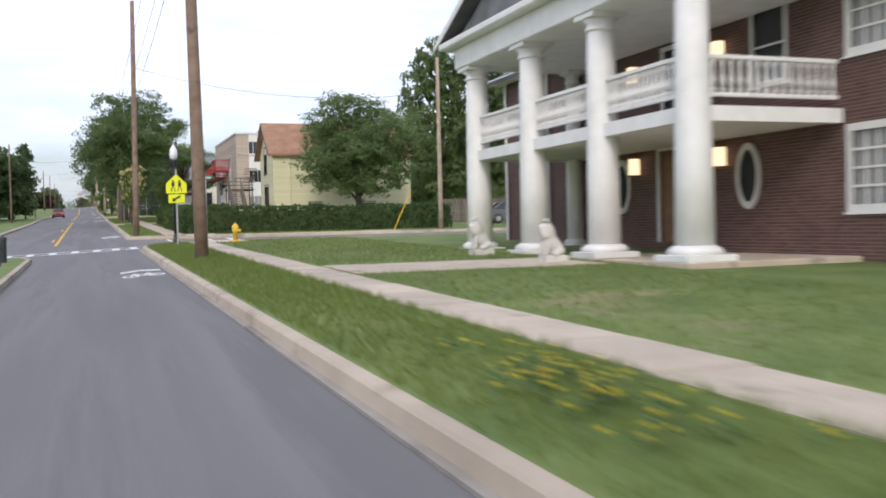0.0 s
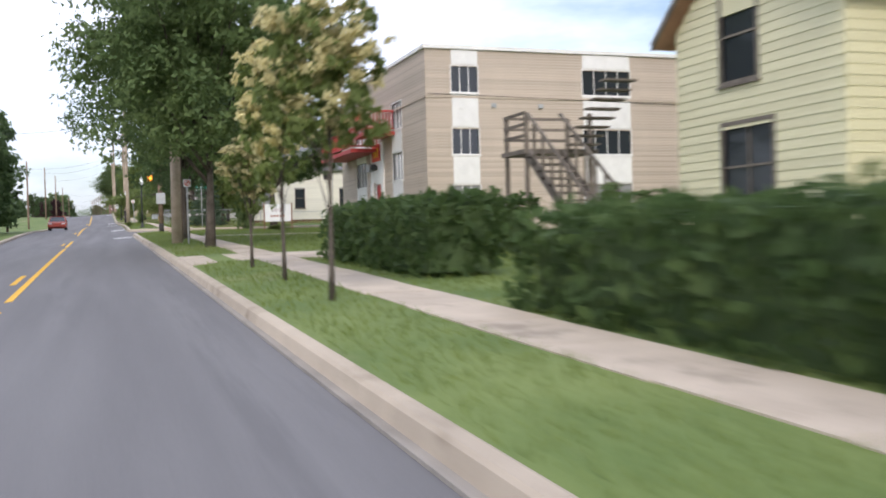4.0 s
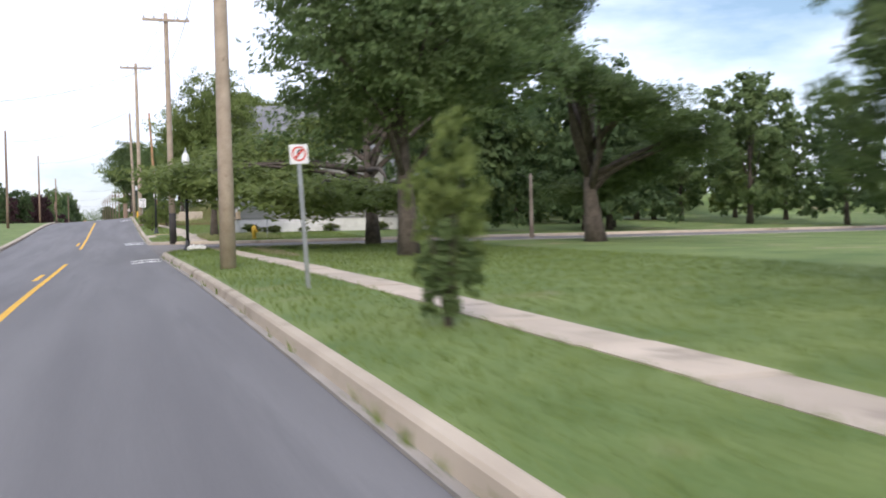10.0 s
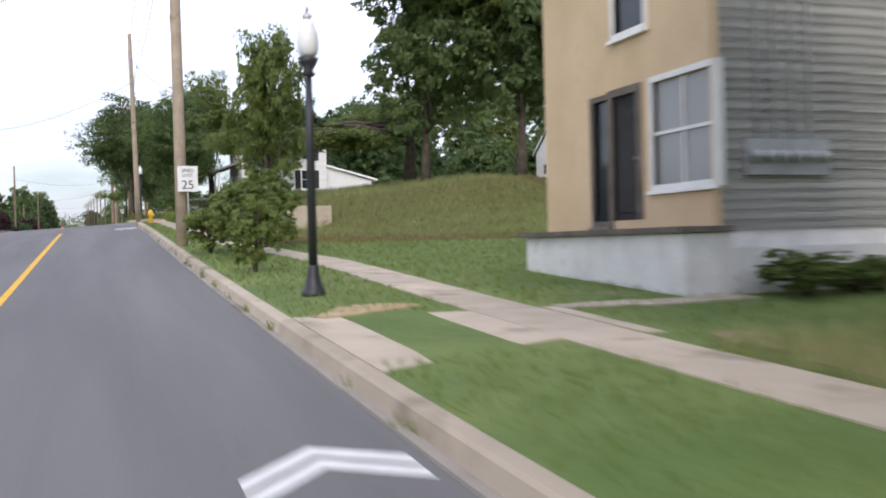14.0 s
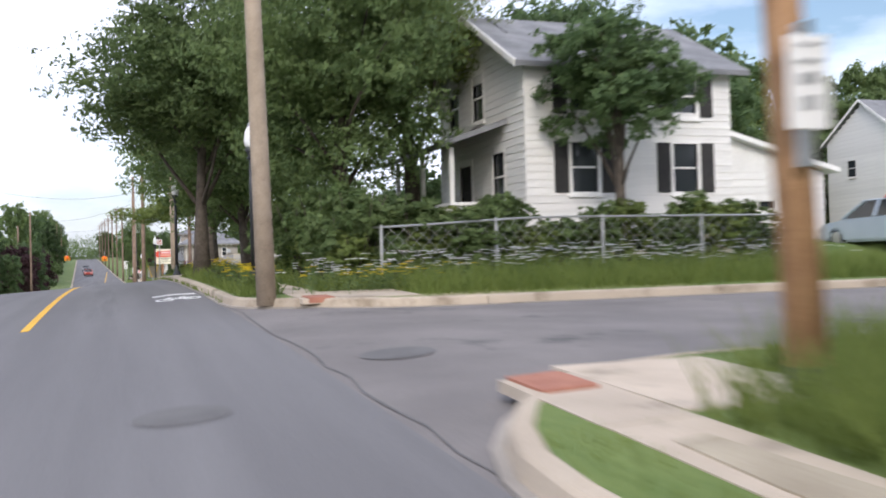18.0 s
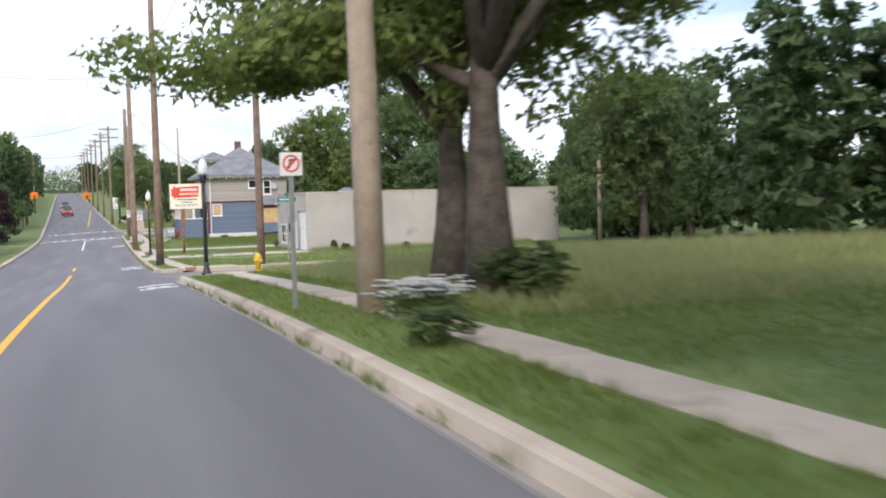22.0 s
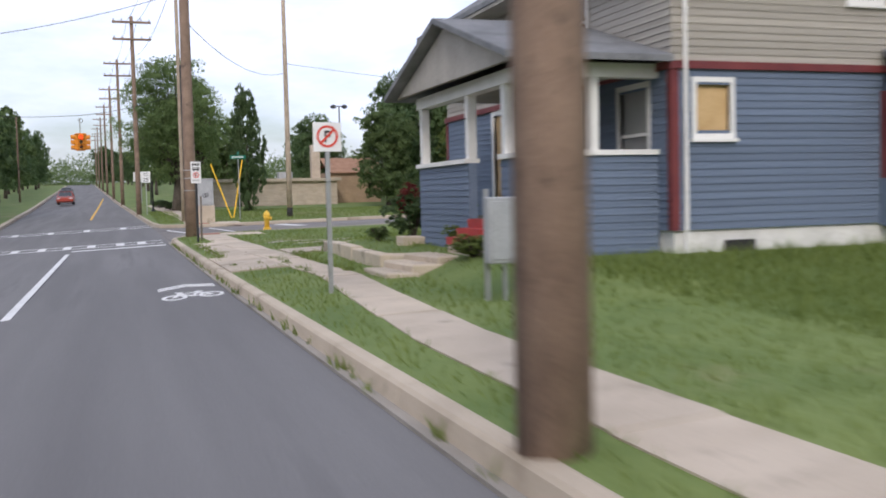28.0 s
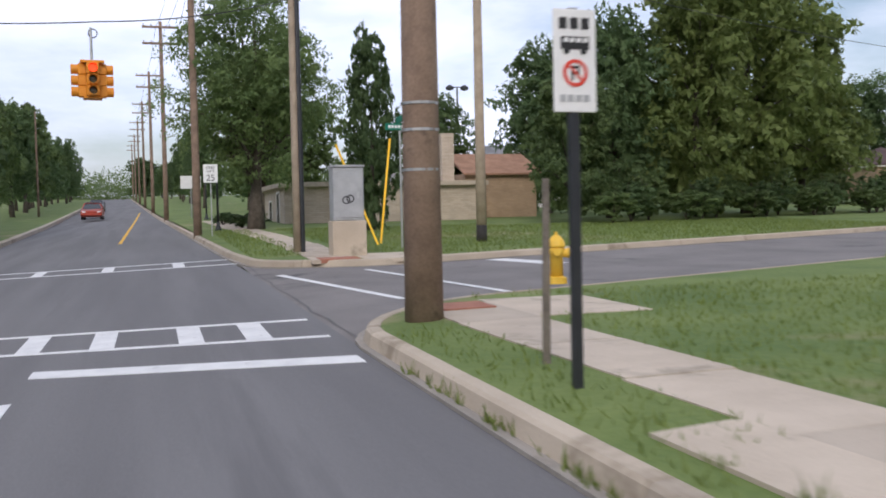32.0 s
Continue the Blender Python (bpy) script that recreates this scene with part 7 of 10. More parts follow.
notice(6.05, 119.3)
bush(3.5, 135.6, 0.42, 1.2, "leaf_mid", label="tall thin shrub in the verge")
tree(3.6, 135.8, 2.65, 0.6, "leaf_bright", "sapling", 0.08, 0.03, label="thin bushy young tree in the verge")
bush(2.25, 126.6, 0.4, 0.45, "leaf_bright", label="weeds growing at the kerb")
no_parking(3.15, 141.3, 2.3, 0.31, 8, -3)
utility_pole(2.75, 149.0, 12, (-0.004, 0), "pole_pale", r=0.19)
lamp(2.98, 165.3, 1.2)
bm = bmesh.new()
for k in range(5):
    tube(bm, [(0.12 * k - 0.3, 0.02 * k, 0.06), (0.12 * k - 0.2, 0.05, 0.1 + 0.03 * (k % 2)), (0.12 * k - 0.1, 0, 0.06)], [0.08, 0.12, 0.07], 7)
o = tagged(part("rubbish_bag", bm, M["sign_white"]), "crumpled white rubbish bag lying in the grass", "litter")
o.matrix_basis = pose(3.25, 164.8, gz(3.2, 164.8))
utility_pole(3.15, 178.4, 12, (-0.006, 0), "pole_pale", 1, tar=1.5, r=0.17)
utility_pole(2.25, 206.3, 13, (-0.006, 0), "pole_pale", 1, r=0.17)


def speed_sign(x, y, drop=0.0):
    t = thing("speed_limit_sign", "white speed limit sign on the wooden pole", "road sign", pose(x, y, gz(x, y) + drop))
    p = part("plate", B(-0.27, -0.014, 2.05, 0.27, 0.0, 2.75, 0.005), M["sign_white"], t)
    text_on(p, "25", 0.34, pose(0, -0.016, 2.12, 90, 0, 0), M["sign_black"], extrude=0.002)
    text_on(p, "SPEED", 0.13, pose(0, -0.016, 2.58, 90, 0, 0), M["sign_black"], extrude=0.002)
    text_on(p, "LIMIT", 0.13, pose(0, -0.016, 2.45, 90, 0, 0), M["sign_black"], extrude=0.002)
    part("post", B(-0.02, 0.0, -0.1, 0.02, 0.03, 2.7), M["steel"], t)


speed_sign(2.4, 206.0, -0.55)
hydrant(7.5, 179.3, 60)
street_name(8.4, 180.4, 2.9)
for x, y, h in ((30, 199, 7.5), (21.8, 174, 3.4), (44, 214, 9)):
    utility_pole(x, y, h, mat="pole_pale", r=0.12, label="pale wooden pole beyond the field")


# ---- weathered grey house ----
def grey_house():
    z = gz(9, 192)
    t = thing("weathered_house", "derelict two-storey house in bare grey clapboard with a peach front", "house", pose(8.0, 190.0, z))
    w = [("near", 5.2, 4.25, 0.72, 1.3, {}), ("near", 4.65, 1.6, 0.65, 1.45, {}), ("near", 7.2, 1.6, 0.7, 1.45, {}), ("near", 8.35, 4.8, 0.6, 0.7, {}),
         ("front", 1.85, 0.95, 0.5, 2.0, dict(frame="deck_wood", sash=0)), ("front", 2.5, 0.95, 0.75, 2.0, dict(kind="dark_inside", frame="deck_wood", panels=1)), ("front", 3.7, 1.45, 1.5, 1.55, dict(vert=1, glass="curtain_glass")), ("front", 2.6, 3.95, 0.9, 1.2, {})]
    m = block_house(t, 9.9, 5.15, 0.75, 5.75, "grey_boards", w, None, gable=(("front", "back"), 2.6))
    m["front"].data.materials[0] = M["peach_paint"]
    p0, p1, ang = side_of("near", 9.9, 5.15)
    siding(m["near"], p0, p1, 0.75, 5.75, [(u, u + ww, zz, zz + h) for wn, u, zz, ww, h, _ in w if wn == "near"], "grey_boards", 0.14)
    part("corner_board", B(-0.04, -0.05, 0.75, 0.1, -0.024, 5.75), M["peach_paint"], t)
    gable_roof(t, 0, 0, 9.9, 5.15, 5.75, 2.75, "roof_grey", "x", 0.35, fascia="white_trim")
    part("chimney", B(5.5, 2.4, 8.0, 6.1, 3.0, 9.3), M["brick_wall"], t)
    # block foundation, a porch slab before the front
    part("foundation", B(0.02, 0.02, -0.3, 9.88, 5.13, 0.75), M["white_block"], t)
    b = new("porch_slab")
    b.parent = t
    part("porch_base", B(-0.75, -0.4, -0.3, 0.0, 4.5, 0.72, 0.02), M["white_block"], b)
    part("porch_deck", B(-0.85, -0.45, 0.72, 0.0, 4.6, 0.8), M["deck_wood"], b)
    part("foundation_wing", B(0.0, -0.35, -0.3, 4.2, 0.0, 0.5), M["white_block"], b)
    # low rear wing
    block_house(t, 4.6, 4.6, 0.75, 3.3, "grey_boards", [("near", 1.1, 1.7, 0.9, 0.5, dict(sash=0)), ("near", 3.0, 1.9, 0.7, 0.7, {})], None, off=(9.92, 0.4))
    siding(t, (9.92, 0.4), (14.5, 0.4), 0.75, 3.3, [(1.1, 2.0, 1.7, 2.2), (3.0, 3.7, 1.9, 2.6)], "grey_boards", 0.15)
    part("wing_foundation", B(9.94, 0.42, -0.3, 14.5, 4.98, 0.75), M["white_block"], t)
    part("wing_roof", slab(bmesh.new(), [(9.9, 0.0, 3.35), (14.8, 0.0, 3.35), (14.8, 2.7, 5.3), (9.9, 2.7, 5.3)], 0.12), M["roof_grey"], t)
    part("wing_roof", slab(bmesh.new(), [(14.8, 5.2, 3.35), (9.9, 5.2, 3.35), (9.9, 2.7, 5.3), (14.8, 2.7, 5.3)], 0.12), M["roof_grey"], t)
    part("meter_board", B(0.5, -0.09, 1.5, 1.9, -0.03, 2.0), M["grey_metal"], t)
    for k in range(6):
        part("meter", lathe([(0.02, 0), (0.09, 0.02), (0.09, 0.1), (0.02, 0.14)], 10), M["steel"], t).matrix_basis = pose(0.62 + 0.23 * k, -0.09, 1.75, 90, 0, 0)
    for k in range(4):
        part("conduit", T([(0.7 + 0.3 * k, -0.06, 2.0), (0.7 + 0.3 * k, -0.06, 5.6)], 0.02, 5), M["steel"], t)


grey_house()
for x, y in ((8.7, 189.0), (9.6, 189.1), (10.2, 189.3), (12.2, 189.5), (14.0, 189.6), (17.5, 189.9)):
    bush(x, y, 0.5 + 0.12 * (x % 3), 0.4 + 0.1 * (x % 3), "leaf_bright", group="weeds by the derelict house", label="straggly green weeds against the foundation")
lamp(2.85, 192.0, 1.18)
tree(5.75, 183.2, 10.5, 4.1, "leaf_bright", "big", 0.13, 0.2, label="tall leafy street tree with branches to the ground", fork=1)
tree(19.5, 162.5, 12.0, 5.6, "leaf_mid", "airy", 0.16, 0.36, label="massive tree with long low boughs over the side street", fork=1)
for x, y, r, h in ((2.75, 196.6, 0.6, 1.5), (2.6, 202.5, 0.9, 1.3), (3.2, 200.5, 1.1, 2.0), (4.1, 203.5, 1.2, 2.2)):
    bush(x, y, r, h, "leaf_bright", group="shrubs in the verge", label="light green shrub in the verge")

# ---- grassy bank, fourth corner ----
hydrant(2.5, 228.4, 80, 0.85)
utility_pole(4.55, 231.9, 11, (-0.05, 0.0), "pole_orange", tar=0.2, r=0.15, label="leaning pale wooden utility pole with a notice")
t = thing("bus_stop_notice", "white notice plate strapped to the leaning pole", "road sign", pose(4.4, 231.66, gz(4.5, 231.7)))
p = part("plate", B(-0.17, -0.03, 1.85, 0.17, -0.015, 2.5, 0.005), M["sign_white"], t)
bars(p, [(-0.11, 2.42, 0.11, 2.44), (-0.11, 2.3, 0.11, 2.33), (-0.08, 2.16, 0.08, 2.24), (-0.07, 1.98, 0.07, 2.08)], M["grey_metal"], -0.031)
part("strap", B(-0.05, -0.015, 1.6, 0.05, 0.06, 2.6), M["steel"], t)
t = thing("retaining_wall", "mossy concrete retaining steps in the bank", "wall", pose(5.2, 210.2, gz(5.0, 210.2)))
part("step_wall", B(0, 0, -0.2, 0.25, 2.2, 0.75, 0.02), M["concrete"], t)
part("step_wall", B(0.25, 0, -0.2, 2.2, 0.25, 0.95, 0.02), M["concrete"], t)
bush(5.2, 212.6, 0.7, 1.5, "leaf_bright", label="light green bush growing on the bank")


# ---- white house behind the chain-link fence ----
def white_house():
    z = gz(9.3, 248)
    t = thing("white_house", "white two-storey clapboard house with dark shutters and a porch", "house", pose(9.9, 248.6, z))
    w = [("near", 1.3, 1.7, 0.75, 1.3, dict(shutters="dark_inside")), ("near", 4.35, 1.7, 0.75, 1.3, dict(shutters="dark_inside")), ("near", 1.3, 3.75, 0.75, 1.1, dict(shutters="dark_inside")), ("near", 4.35, 3.75, 0.75, 1.1, dict(shutters="dark_inside")), ("front", 1.0, 4.0, 0.8, 1.3, {}), ("front", 3.0, 4.0, 0.8, 1.3, {}), ("front", 1.8, 0.8, 0.95, 2.05, dict(kind="dark_inside")), ("front", 4.4, 1.6, 0.8, 1.3, {})]
    block_house(t, 6.2, 6.6, 0.6, 5.05, "white_siding", w, "white_siding", 0.2, gable=(("front", "back"), 1.7))
    part("foundation", B(0.04, 0.04, -0.6, 6.16, 6.56, 0.6), M["concrete"], t)
    gable_roof(t, 0, 0, 6.2, 6.6, 5.05, 1.8, "roof_grey", "x", 0.4)
    p = new("porch")
    p.parent = t
    part("porch_floor", B(-1.6, 1.4, -0.4, -0.02, 6.6, 0.7), M["deck_wood"], p)
    for y in (1.45, 3.9, 6.4):
        part("porch_post", B(-1.55, y, 0.7, -1.43, y + 0.12, 3.0), M["white_trim"], p)
    part("porch_roof", slab(bmesh.new(), [(-1.9, 1.1, 3.1), (-0.02, 1.1, 3.75), (-0.02, 6.9, 3.75), (-1.9, 6.9, 3.1)], 0.14), M["roof_grey"], p)
    railing(p, (-1.5, 6.4), (-1.5, 1.5), 0.7, 0.85, 30, "white_trim", bar=0.02)
    railing(p, (-1.5, 1.5), (-0.05, 1.5), 0.7, 0.85, 9, "white_trim", bar=0.02)
    # lean-to garage wing behind
    block_house(t, 3.6, 5.6, 0.0, 2.3, "white_siding", [("near", 1.3, 1.2, 0.5, 0.35, dict(sash=0)), ("near", 2.5, 0.8, 0.5, 0.8, dict(vert=1))], "white_siding", 0.2, off=(6.22, 0.6))
    part("wing_roof", slab(bmesh.new(), [(6.2, 0.3, 3.5), (10.2, 0.3, 2.42), (10.2, 6.4, 2.42), (6.2, 6.4, 3.5)], 0.14), M["white_trim"], t)
    part("wing_gable", plate([(6.22, 2.3), (9.8, 2.3), (6.22, 3.36)], 0.58, 0.62), M["white_siding"], t)


white_house()
car(19.7, 246.6, -98, "car_blue", "pale blue saloon car parked on the drive", 4.2, 1.65, 1.3)
car(22.9, 248.2, -78, "car_red", "red rounded compact wagon parked on the drive", 4.2, 1.7, 1.62, 1.0)
t = thing("white_farmhouse", "plain white two-storey house among the trees", "house", pose(50.0, 276.6, gz(50, 276) + 3.2))
block_house(t, 9, 7, -1.5, 5.0, "white_siding", [("near", 1.2, 2.4, 0.7, 1.2, {}), ("near", 4, 2.6, 0.7, 0.9, {}), ("near", 1.2, 0.2, 0.7, 1.2, {}), ("near", 5, 0.3, 1.4, 1.0, {}), ("front", 2, 2.4, 0.8, 1.2, {})], "white_siding", 0.3, gable=(("front", "back"), 2.4))
gable_roof(t, 0, 0, 9, 7, 5.0, 2.6, "roof_grey", "x", 0.3)
fence_run((5.2, 245.6), (5.2, 253.0), 1.25, "grey chain-link fence overgrown with shrubs")
fence_run((5.2, 245.6), (15.5, 245.4), 1.25, "grey chain-link fence along the side street")
utility_pole(2.5, 243.7, 12, (-0.022, 0), "pole_pale", r=0.18)
lamp(2.86, 247.9, 1.12)
lamp(2.4, 267.6, 1.2)
for k, (x, y, r, h) in enumerate(((6.6, 247.2, 1.0, 1.6), (7.6, 249.6, 1.3, 2.0), (6.4, 251.5, 1.3, 2.3), (6.8, 254.5, 1.5, 2.6), (6.3, 257.5, 1.4, 2.3), (7.0, 260.5, 1.6, 2.4), (10.5, 246.8, 1.0, 1.3), (12.8, 246.9, 0.9, 1.1), (15.2, 246.6, 0.8, 1.0))):
    bush(x, y, r, h * 0.8, "leaf_bright", group="shrubs inside the fence", label="dense green shrub behind the chain-link fence")
# street trees with thick low crowns
tree(2.62, 257.2, 10.5, 5.4, "leaf_mid", "big", 0.22, 0.22, label="thick-trunked dark green street tree overhanging the lane")
tree(5.6, 250.8, 10.0, 4.2, "leaf_mid", "big", 0.12, 0.2, label="dark leafy tree growing inside the chain-link fence")
tree(5.5, 268.3, 10.5, 5.8, "leaf_mid", "big", 0.07, 0.22, lean=-0.9, label="dark green leaning tree beside the garden")

tree(11.6, 246.9, 6.9, 2.5, "leaf_deep", "round", 0.34, 0.16, label="small round tree before the white house")
tree(8.2, 253.0, 11.5, 3.4, "leaf_bright", "big", 0.28, 0.24, label="tall dark tree beside the white house's porch")
# flower gardens
flowers(4.2, 246.0, 0.8, 1.6, 0.5, 50, "flower_white", 1, "bed of white daisies with green stems at the corner")
flowers(9.0, 244.6, 6.5, 0.8, 0.7, 260, "flower_white", 2, "long bed of white daisies along the fence", 1.4)
flowers(5.0, 244.6, 1.5, 0.5, 0.5, 60, "flower_yellow", 3, "clump of yellow coneflowers by the fence")
flowers(2.7, 247.5, 0.4, 1.8, 0.5, 60, "flower_yellow", 4, "yellow flowers in the grassy verge")
flowers(3.9, 263.2, 0.35, 0.45, 0.55, 60, "flower_yellow", 5, "thick clump of yellow coneflowers in the verge")
flowers(5.4, 261.6, 0.6, 0.7, 0.5, 40, "flower_yellow", 6, "yellow coneflowers in the roadside garden")
flowers(5.6, 271.2, 0.5, 0.6, 0.55, 60, "flower_yellow", 7, "tall yellow coneflowers around the tree")
flowers(4.6, 269.0, 0.4, 0.8, 0.5, 40, "flower_white", 8, "white daisies beside the driveway")
flowers(8.2, 270.2, 1.0, 0.9, 0.8, 190, "flower_yellow", 10, "yellow coneflowers in the garden bed", 1.1)
flowers(9.9, 270.3, 0.8, 0.7, 0.6, 80, "flower_yellow", 11, "yellow coneflowers at the end of the garden bed", 1.1)
flowers(7.4, 273.6, 0.9, 0.6, 0.5, 60, "flower_yellow", 12, "yellow coneflowers beyond the leaning tree", 1.1)
flowers(3.6, 262.2, 0.4, 0.7, 0.5, 55, "flower_yellow", 13, "thick clump of yellow coneflowers beside the drive", 1.0)
flowers(2.75, 264.0 - 1.6, 0.3, 0.8, 0.45, 35, "flower_yellow", 14, "yellow coneflowers crowding the kerb", 1.0)
flowers(3.0, 269.6, 0.5, 1.0, 0.4, 70, "flower_white", 16, "white daisies in the rank verge", 1.4)
for k in range(5):
    bush(2.75 + 0.3 * (k % 3), 268.2 + 0.75 * k, 0.42, 0.5, ("leaf_bright", "leaf_mid")[k % 2], group="rank plants in the garden verge", label="rank leafy plant in the garden verge")
for k in range(10):
    bush(5.9 + 0.55 * (k % 3), 268.4 + 0.55 * k, 0.5, 0.6, ("leaf_bright", "leaf_mid")[k % 2], group="garden perennials", label="leafy green perennial in the garden bed")
for k in range(14):
    yy = 246 + 0.62 * k
    bush(2.66 + 0.2 * math.sin(k * 2.1), yy, 0.36, 0.42, ("leaf_bright", "leaf_bright", "leaf_mid")[k % 3], group="weeds in the verge", label="rank green weeds in the verge")
tagged(part("garden_soil", flat_piece([(3.75, 261.5), (13, 260.5), (13, 267.5), (3.75, 267.8)], 0.02), M["dirt"]), "bare brown garden soil with straw", "soil", kind="structure")
M["roof_green"] = surface("roof_green", (0.03, 0.12, 0.08), (0.06, 0.18, 0.12), 2, 0.7, 20, 0.2)
t = thing("garden_shed", "low shed with a green pitched roof among the trees", "shed", pose(24.5, 279.5, gz(20, 281) - 0.3))
block_house(t, 4.5, 3.6, -0.1, 1.9, "white_siding", [("front", 1.2, 0.6, 0.8, 0.9, {})], None)
gable_roof(t, 0, 0, 4.5, 3.6, 1.9, 1.3, "roof_green", "x", 0.3)

# ---- long grass lot and the fifth corner ----
no_parking(2.35, 282.0, 2.2, 0.32, 6)
utility_pole(3.1, 280.7, 12.5, (-0.012, 0), "pole_pale", 1, r=0.2)
flowers(3.45, 279.6, 0.5, 0.5, 0.42, 150, "flower_white", 21, "clump of white daisies at the pole's foot", 1.5)
bush(5.3, 280.6, 0.8, 0.85, "leaf_mid", label="dense dark green bush beside the pavement")
bush(2.75, 277.2, 0.45, 0.42, "leaf_mid", label="rank green weeds in the verge", group="weeds in the verge")
lamp(2.75, 297.6, 1.05)
hydrant(4.2, 297.2, 30, 0.72)
street_name(7.6, 310.5, 2.6)
utility_pole(26.7, 317, 9, mat="pole_pale", r=0.13, label="pale wooden pole beyond the corner lot")
utility_pole(2.45, 315.3, 13, (0.004, 0), "pole_wood", 1, r=0.18, tar=0.5)
utility_pole(5.85, 306.95, 12, mat="pole_wood", r=0.16, label="reddish-brown wooden utility pole at the corner")
tree(2.65, 318.9, 4.1, 0.5, "leaf_bright", "sapling", 0.24, 0.03, label="thin young street tree with sparse light leaves")
lamp(2.75, 330.5, 1.2)
utility_pole(2.2, 340.5, 13, mat="pole_wood", r=0.2)


def block_garage():
    z = gz(13, 330)
    t = thing("garage_building", "flat-roofed workshop of painted grey concrete block", "building", pose(11.5, 325, z - 0.15))
    w = [("front", 7.4 - 0.0, 0.05, 2.4, 2.55, dict(kind="white_trim", frame="block_grey", panels=9)), ("front", 5.7, 0.05, 0.9, 1.7, dict(kind="white_trim", panels=2)),
         ("front", 3.9, 1.2, 1.0, 0.55, dict(sash=0, trim=0.05, glass="dark_inside", frame="grey_metal")), ("front", 1.6, 0.5, 1.7, 1.1, dict(vert=2, sash=1))]
    block_house(t, 16.6, 10, -0.4, 3.65, "block_grey", w, None, thick=0.2)
    part("roof_deck", B(0.2, 0.2, 3.4, 16.4, 9.8, 3.6), M["roof_dark"], t)
    # coping stones, a raised corner
    for k in range(14):
        part("coping", B(16.6 / 14 * k + 0.01, -0.04, 3.65, 16.6 / 14 * (k + 1) - 0.01, 0.24, 3.73, 0.01), M["concrete"], t)
    for k in range(8):
        part("coping", B(-0.04, 0.26 + 9.7 / 8 * k, 3.65, 0.24, 0.26 + 9.7 / 8 * (k + 1) - 0.02, 3.73, 0.01), M["concrete"], t)
    part("pilaster", B(-0.06, -0.06, -0.4, 0.5, 0.0, 3.645), M["block_grey"], t)
    part("wall_lamp", lathe([(0.02, 0), (0.16, 0.02), (0.2, 0.12), (0.05, 0.2)], 10, -0.16, 9.2), M["steel"], t).location.z = 2.9
    part("wall_lamp_arm", T([(0, 9.2, 3.1), (-0.16, 9.2, 3.12)], 0.02, 6), M["steel"], t)
    part("door_notice", B(-0.05, 3.1, 1.1, -0.03, 3.35, 1.55), M["sign_white"], t)
    part("threshold", B(-0.35, 0.1, -0.3, 0.0, 2.7, 0.06), M["concrete"], t)


block_garage()
for k, (x, h) in enumerate(((13.0, 0.9), (13.7, 0.6), (15.3, 0.75), (17.5, 0.55), (20.4, 0.7), (23.6, 0.9))):
    bush(x, 324.6, 0.3 + 0.1 * (k % 3), h * 0.75, ("leaf_bright", "leaf_bright")[k % 2], group="weeds along the workshop", label="straggly weeds growing against the block wall")
for y in (334.4,):
    bush(11.25, y, 0.3, 0.45, "leaf_deep", group="weeds along the workshop", label="straggly weeds growing against the block wall")


def shop_sign(x, y):
    t = thing("shop_sign", "cream box sign with a red starburst on a rusty pole", "sign", pose(x, y, gz(x, y)))
    part("post", T([(0, 0, -0.1), (0, 0, 2.8)], 0.075, 10), M["rust"], t, smooth=True)
    part("post_sleeve", B(-0.13, -0.1, 1.9, 0.13, 0.1, 2.75, 0.01), M["rust"], t)
    p = part("sign_box", B(-0.75, -0.14, 2.75, 1.15, 0.14, 4.3, 0.02), M["sign_cream"], t)
    part("sign_edge", B(-0.79, -0.12, 2.71, -0.752, 0.12, 4.34), M["rust"], p)
    part("sign_edge", B(1.152, -0.12, 2.71, 1.19, 0.12, 4.34), M["rust"], p)
    # starburst and banner
    pts = []
    for k in range(14):
        a = 2 * math.pi * k / 14
        r = 0.44 if k % 2 == 0 else 0.3
        pts.append((-0.42 + r * 0.7 * math.cos(a), 3.78 + r * math.sin(a)))
    part("starburst", plate(pts, -0.148, -0.141), M["sign_red"], p, "red starburst")
    part("banner", plate([(-0.35, 3.45), (0.95, 3.5), (1.0, 4.15), (-0.2, 4.12)], -0.156, -0.149), M["sign_red"], p, "red banner")
    bars(p, [(-0.12 + 0.13 * k, 3.86, -0.03 + 0.13 * k, 4.02) for k in range(8)], M["sign_white"], -0.157)
    bars(p, [(-0.15 + 0.1 * k, 3.62, -0.08 + 0.1 * k, 3.74) for k in range(11)], M["sign_cream"], -0.157)
    bars(p, [(-0.3 + 0.11 * k, 3.3, -0.22 + 0.11 * k, 3.38) for k in range(11)], M["sign_black"], -0.141)
    bars(p, [(-0.05 + 0.11 * k, 3.14, 0.03 + 0.11 * k, 3.2) for k in range(6)], M["sign_black"], -0.141)
    text_on(p, "SALES & SERVICE", 0.185, pose(0.22, -0.146, 2.93, 90, 0, 0), M["sign_black"], extrude=0.003)


shop_sign(4.75, 330.0)


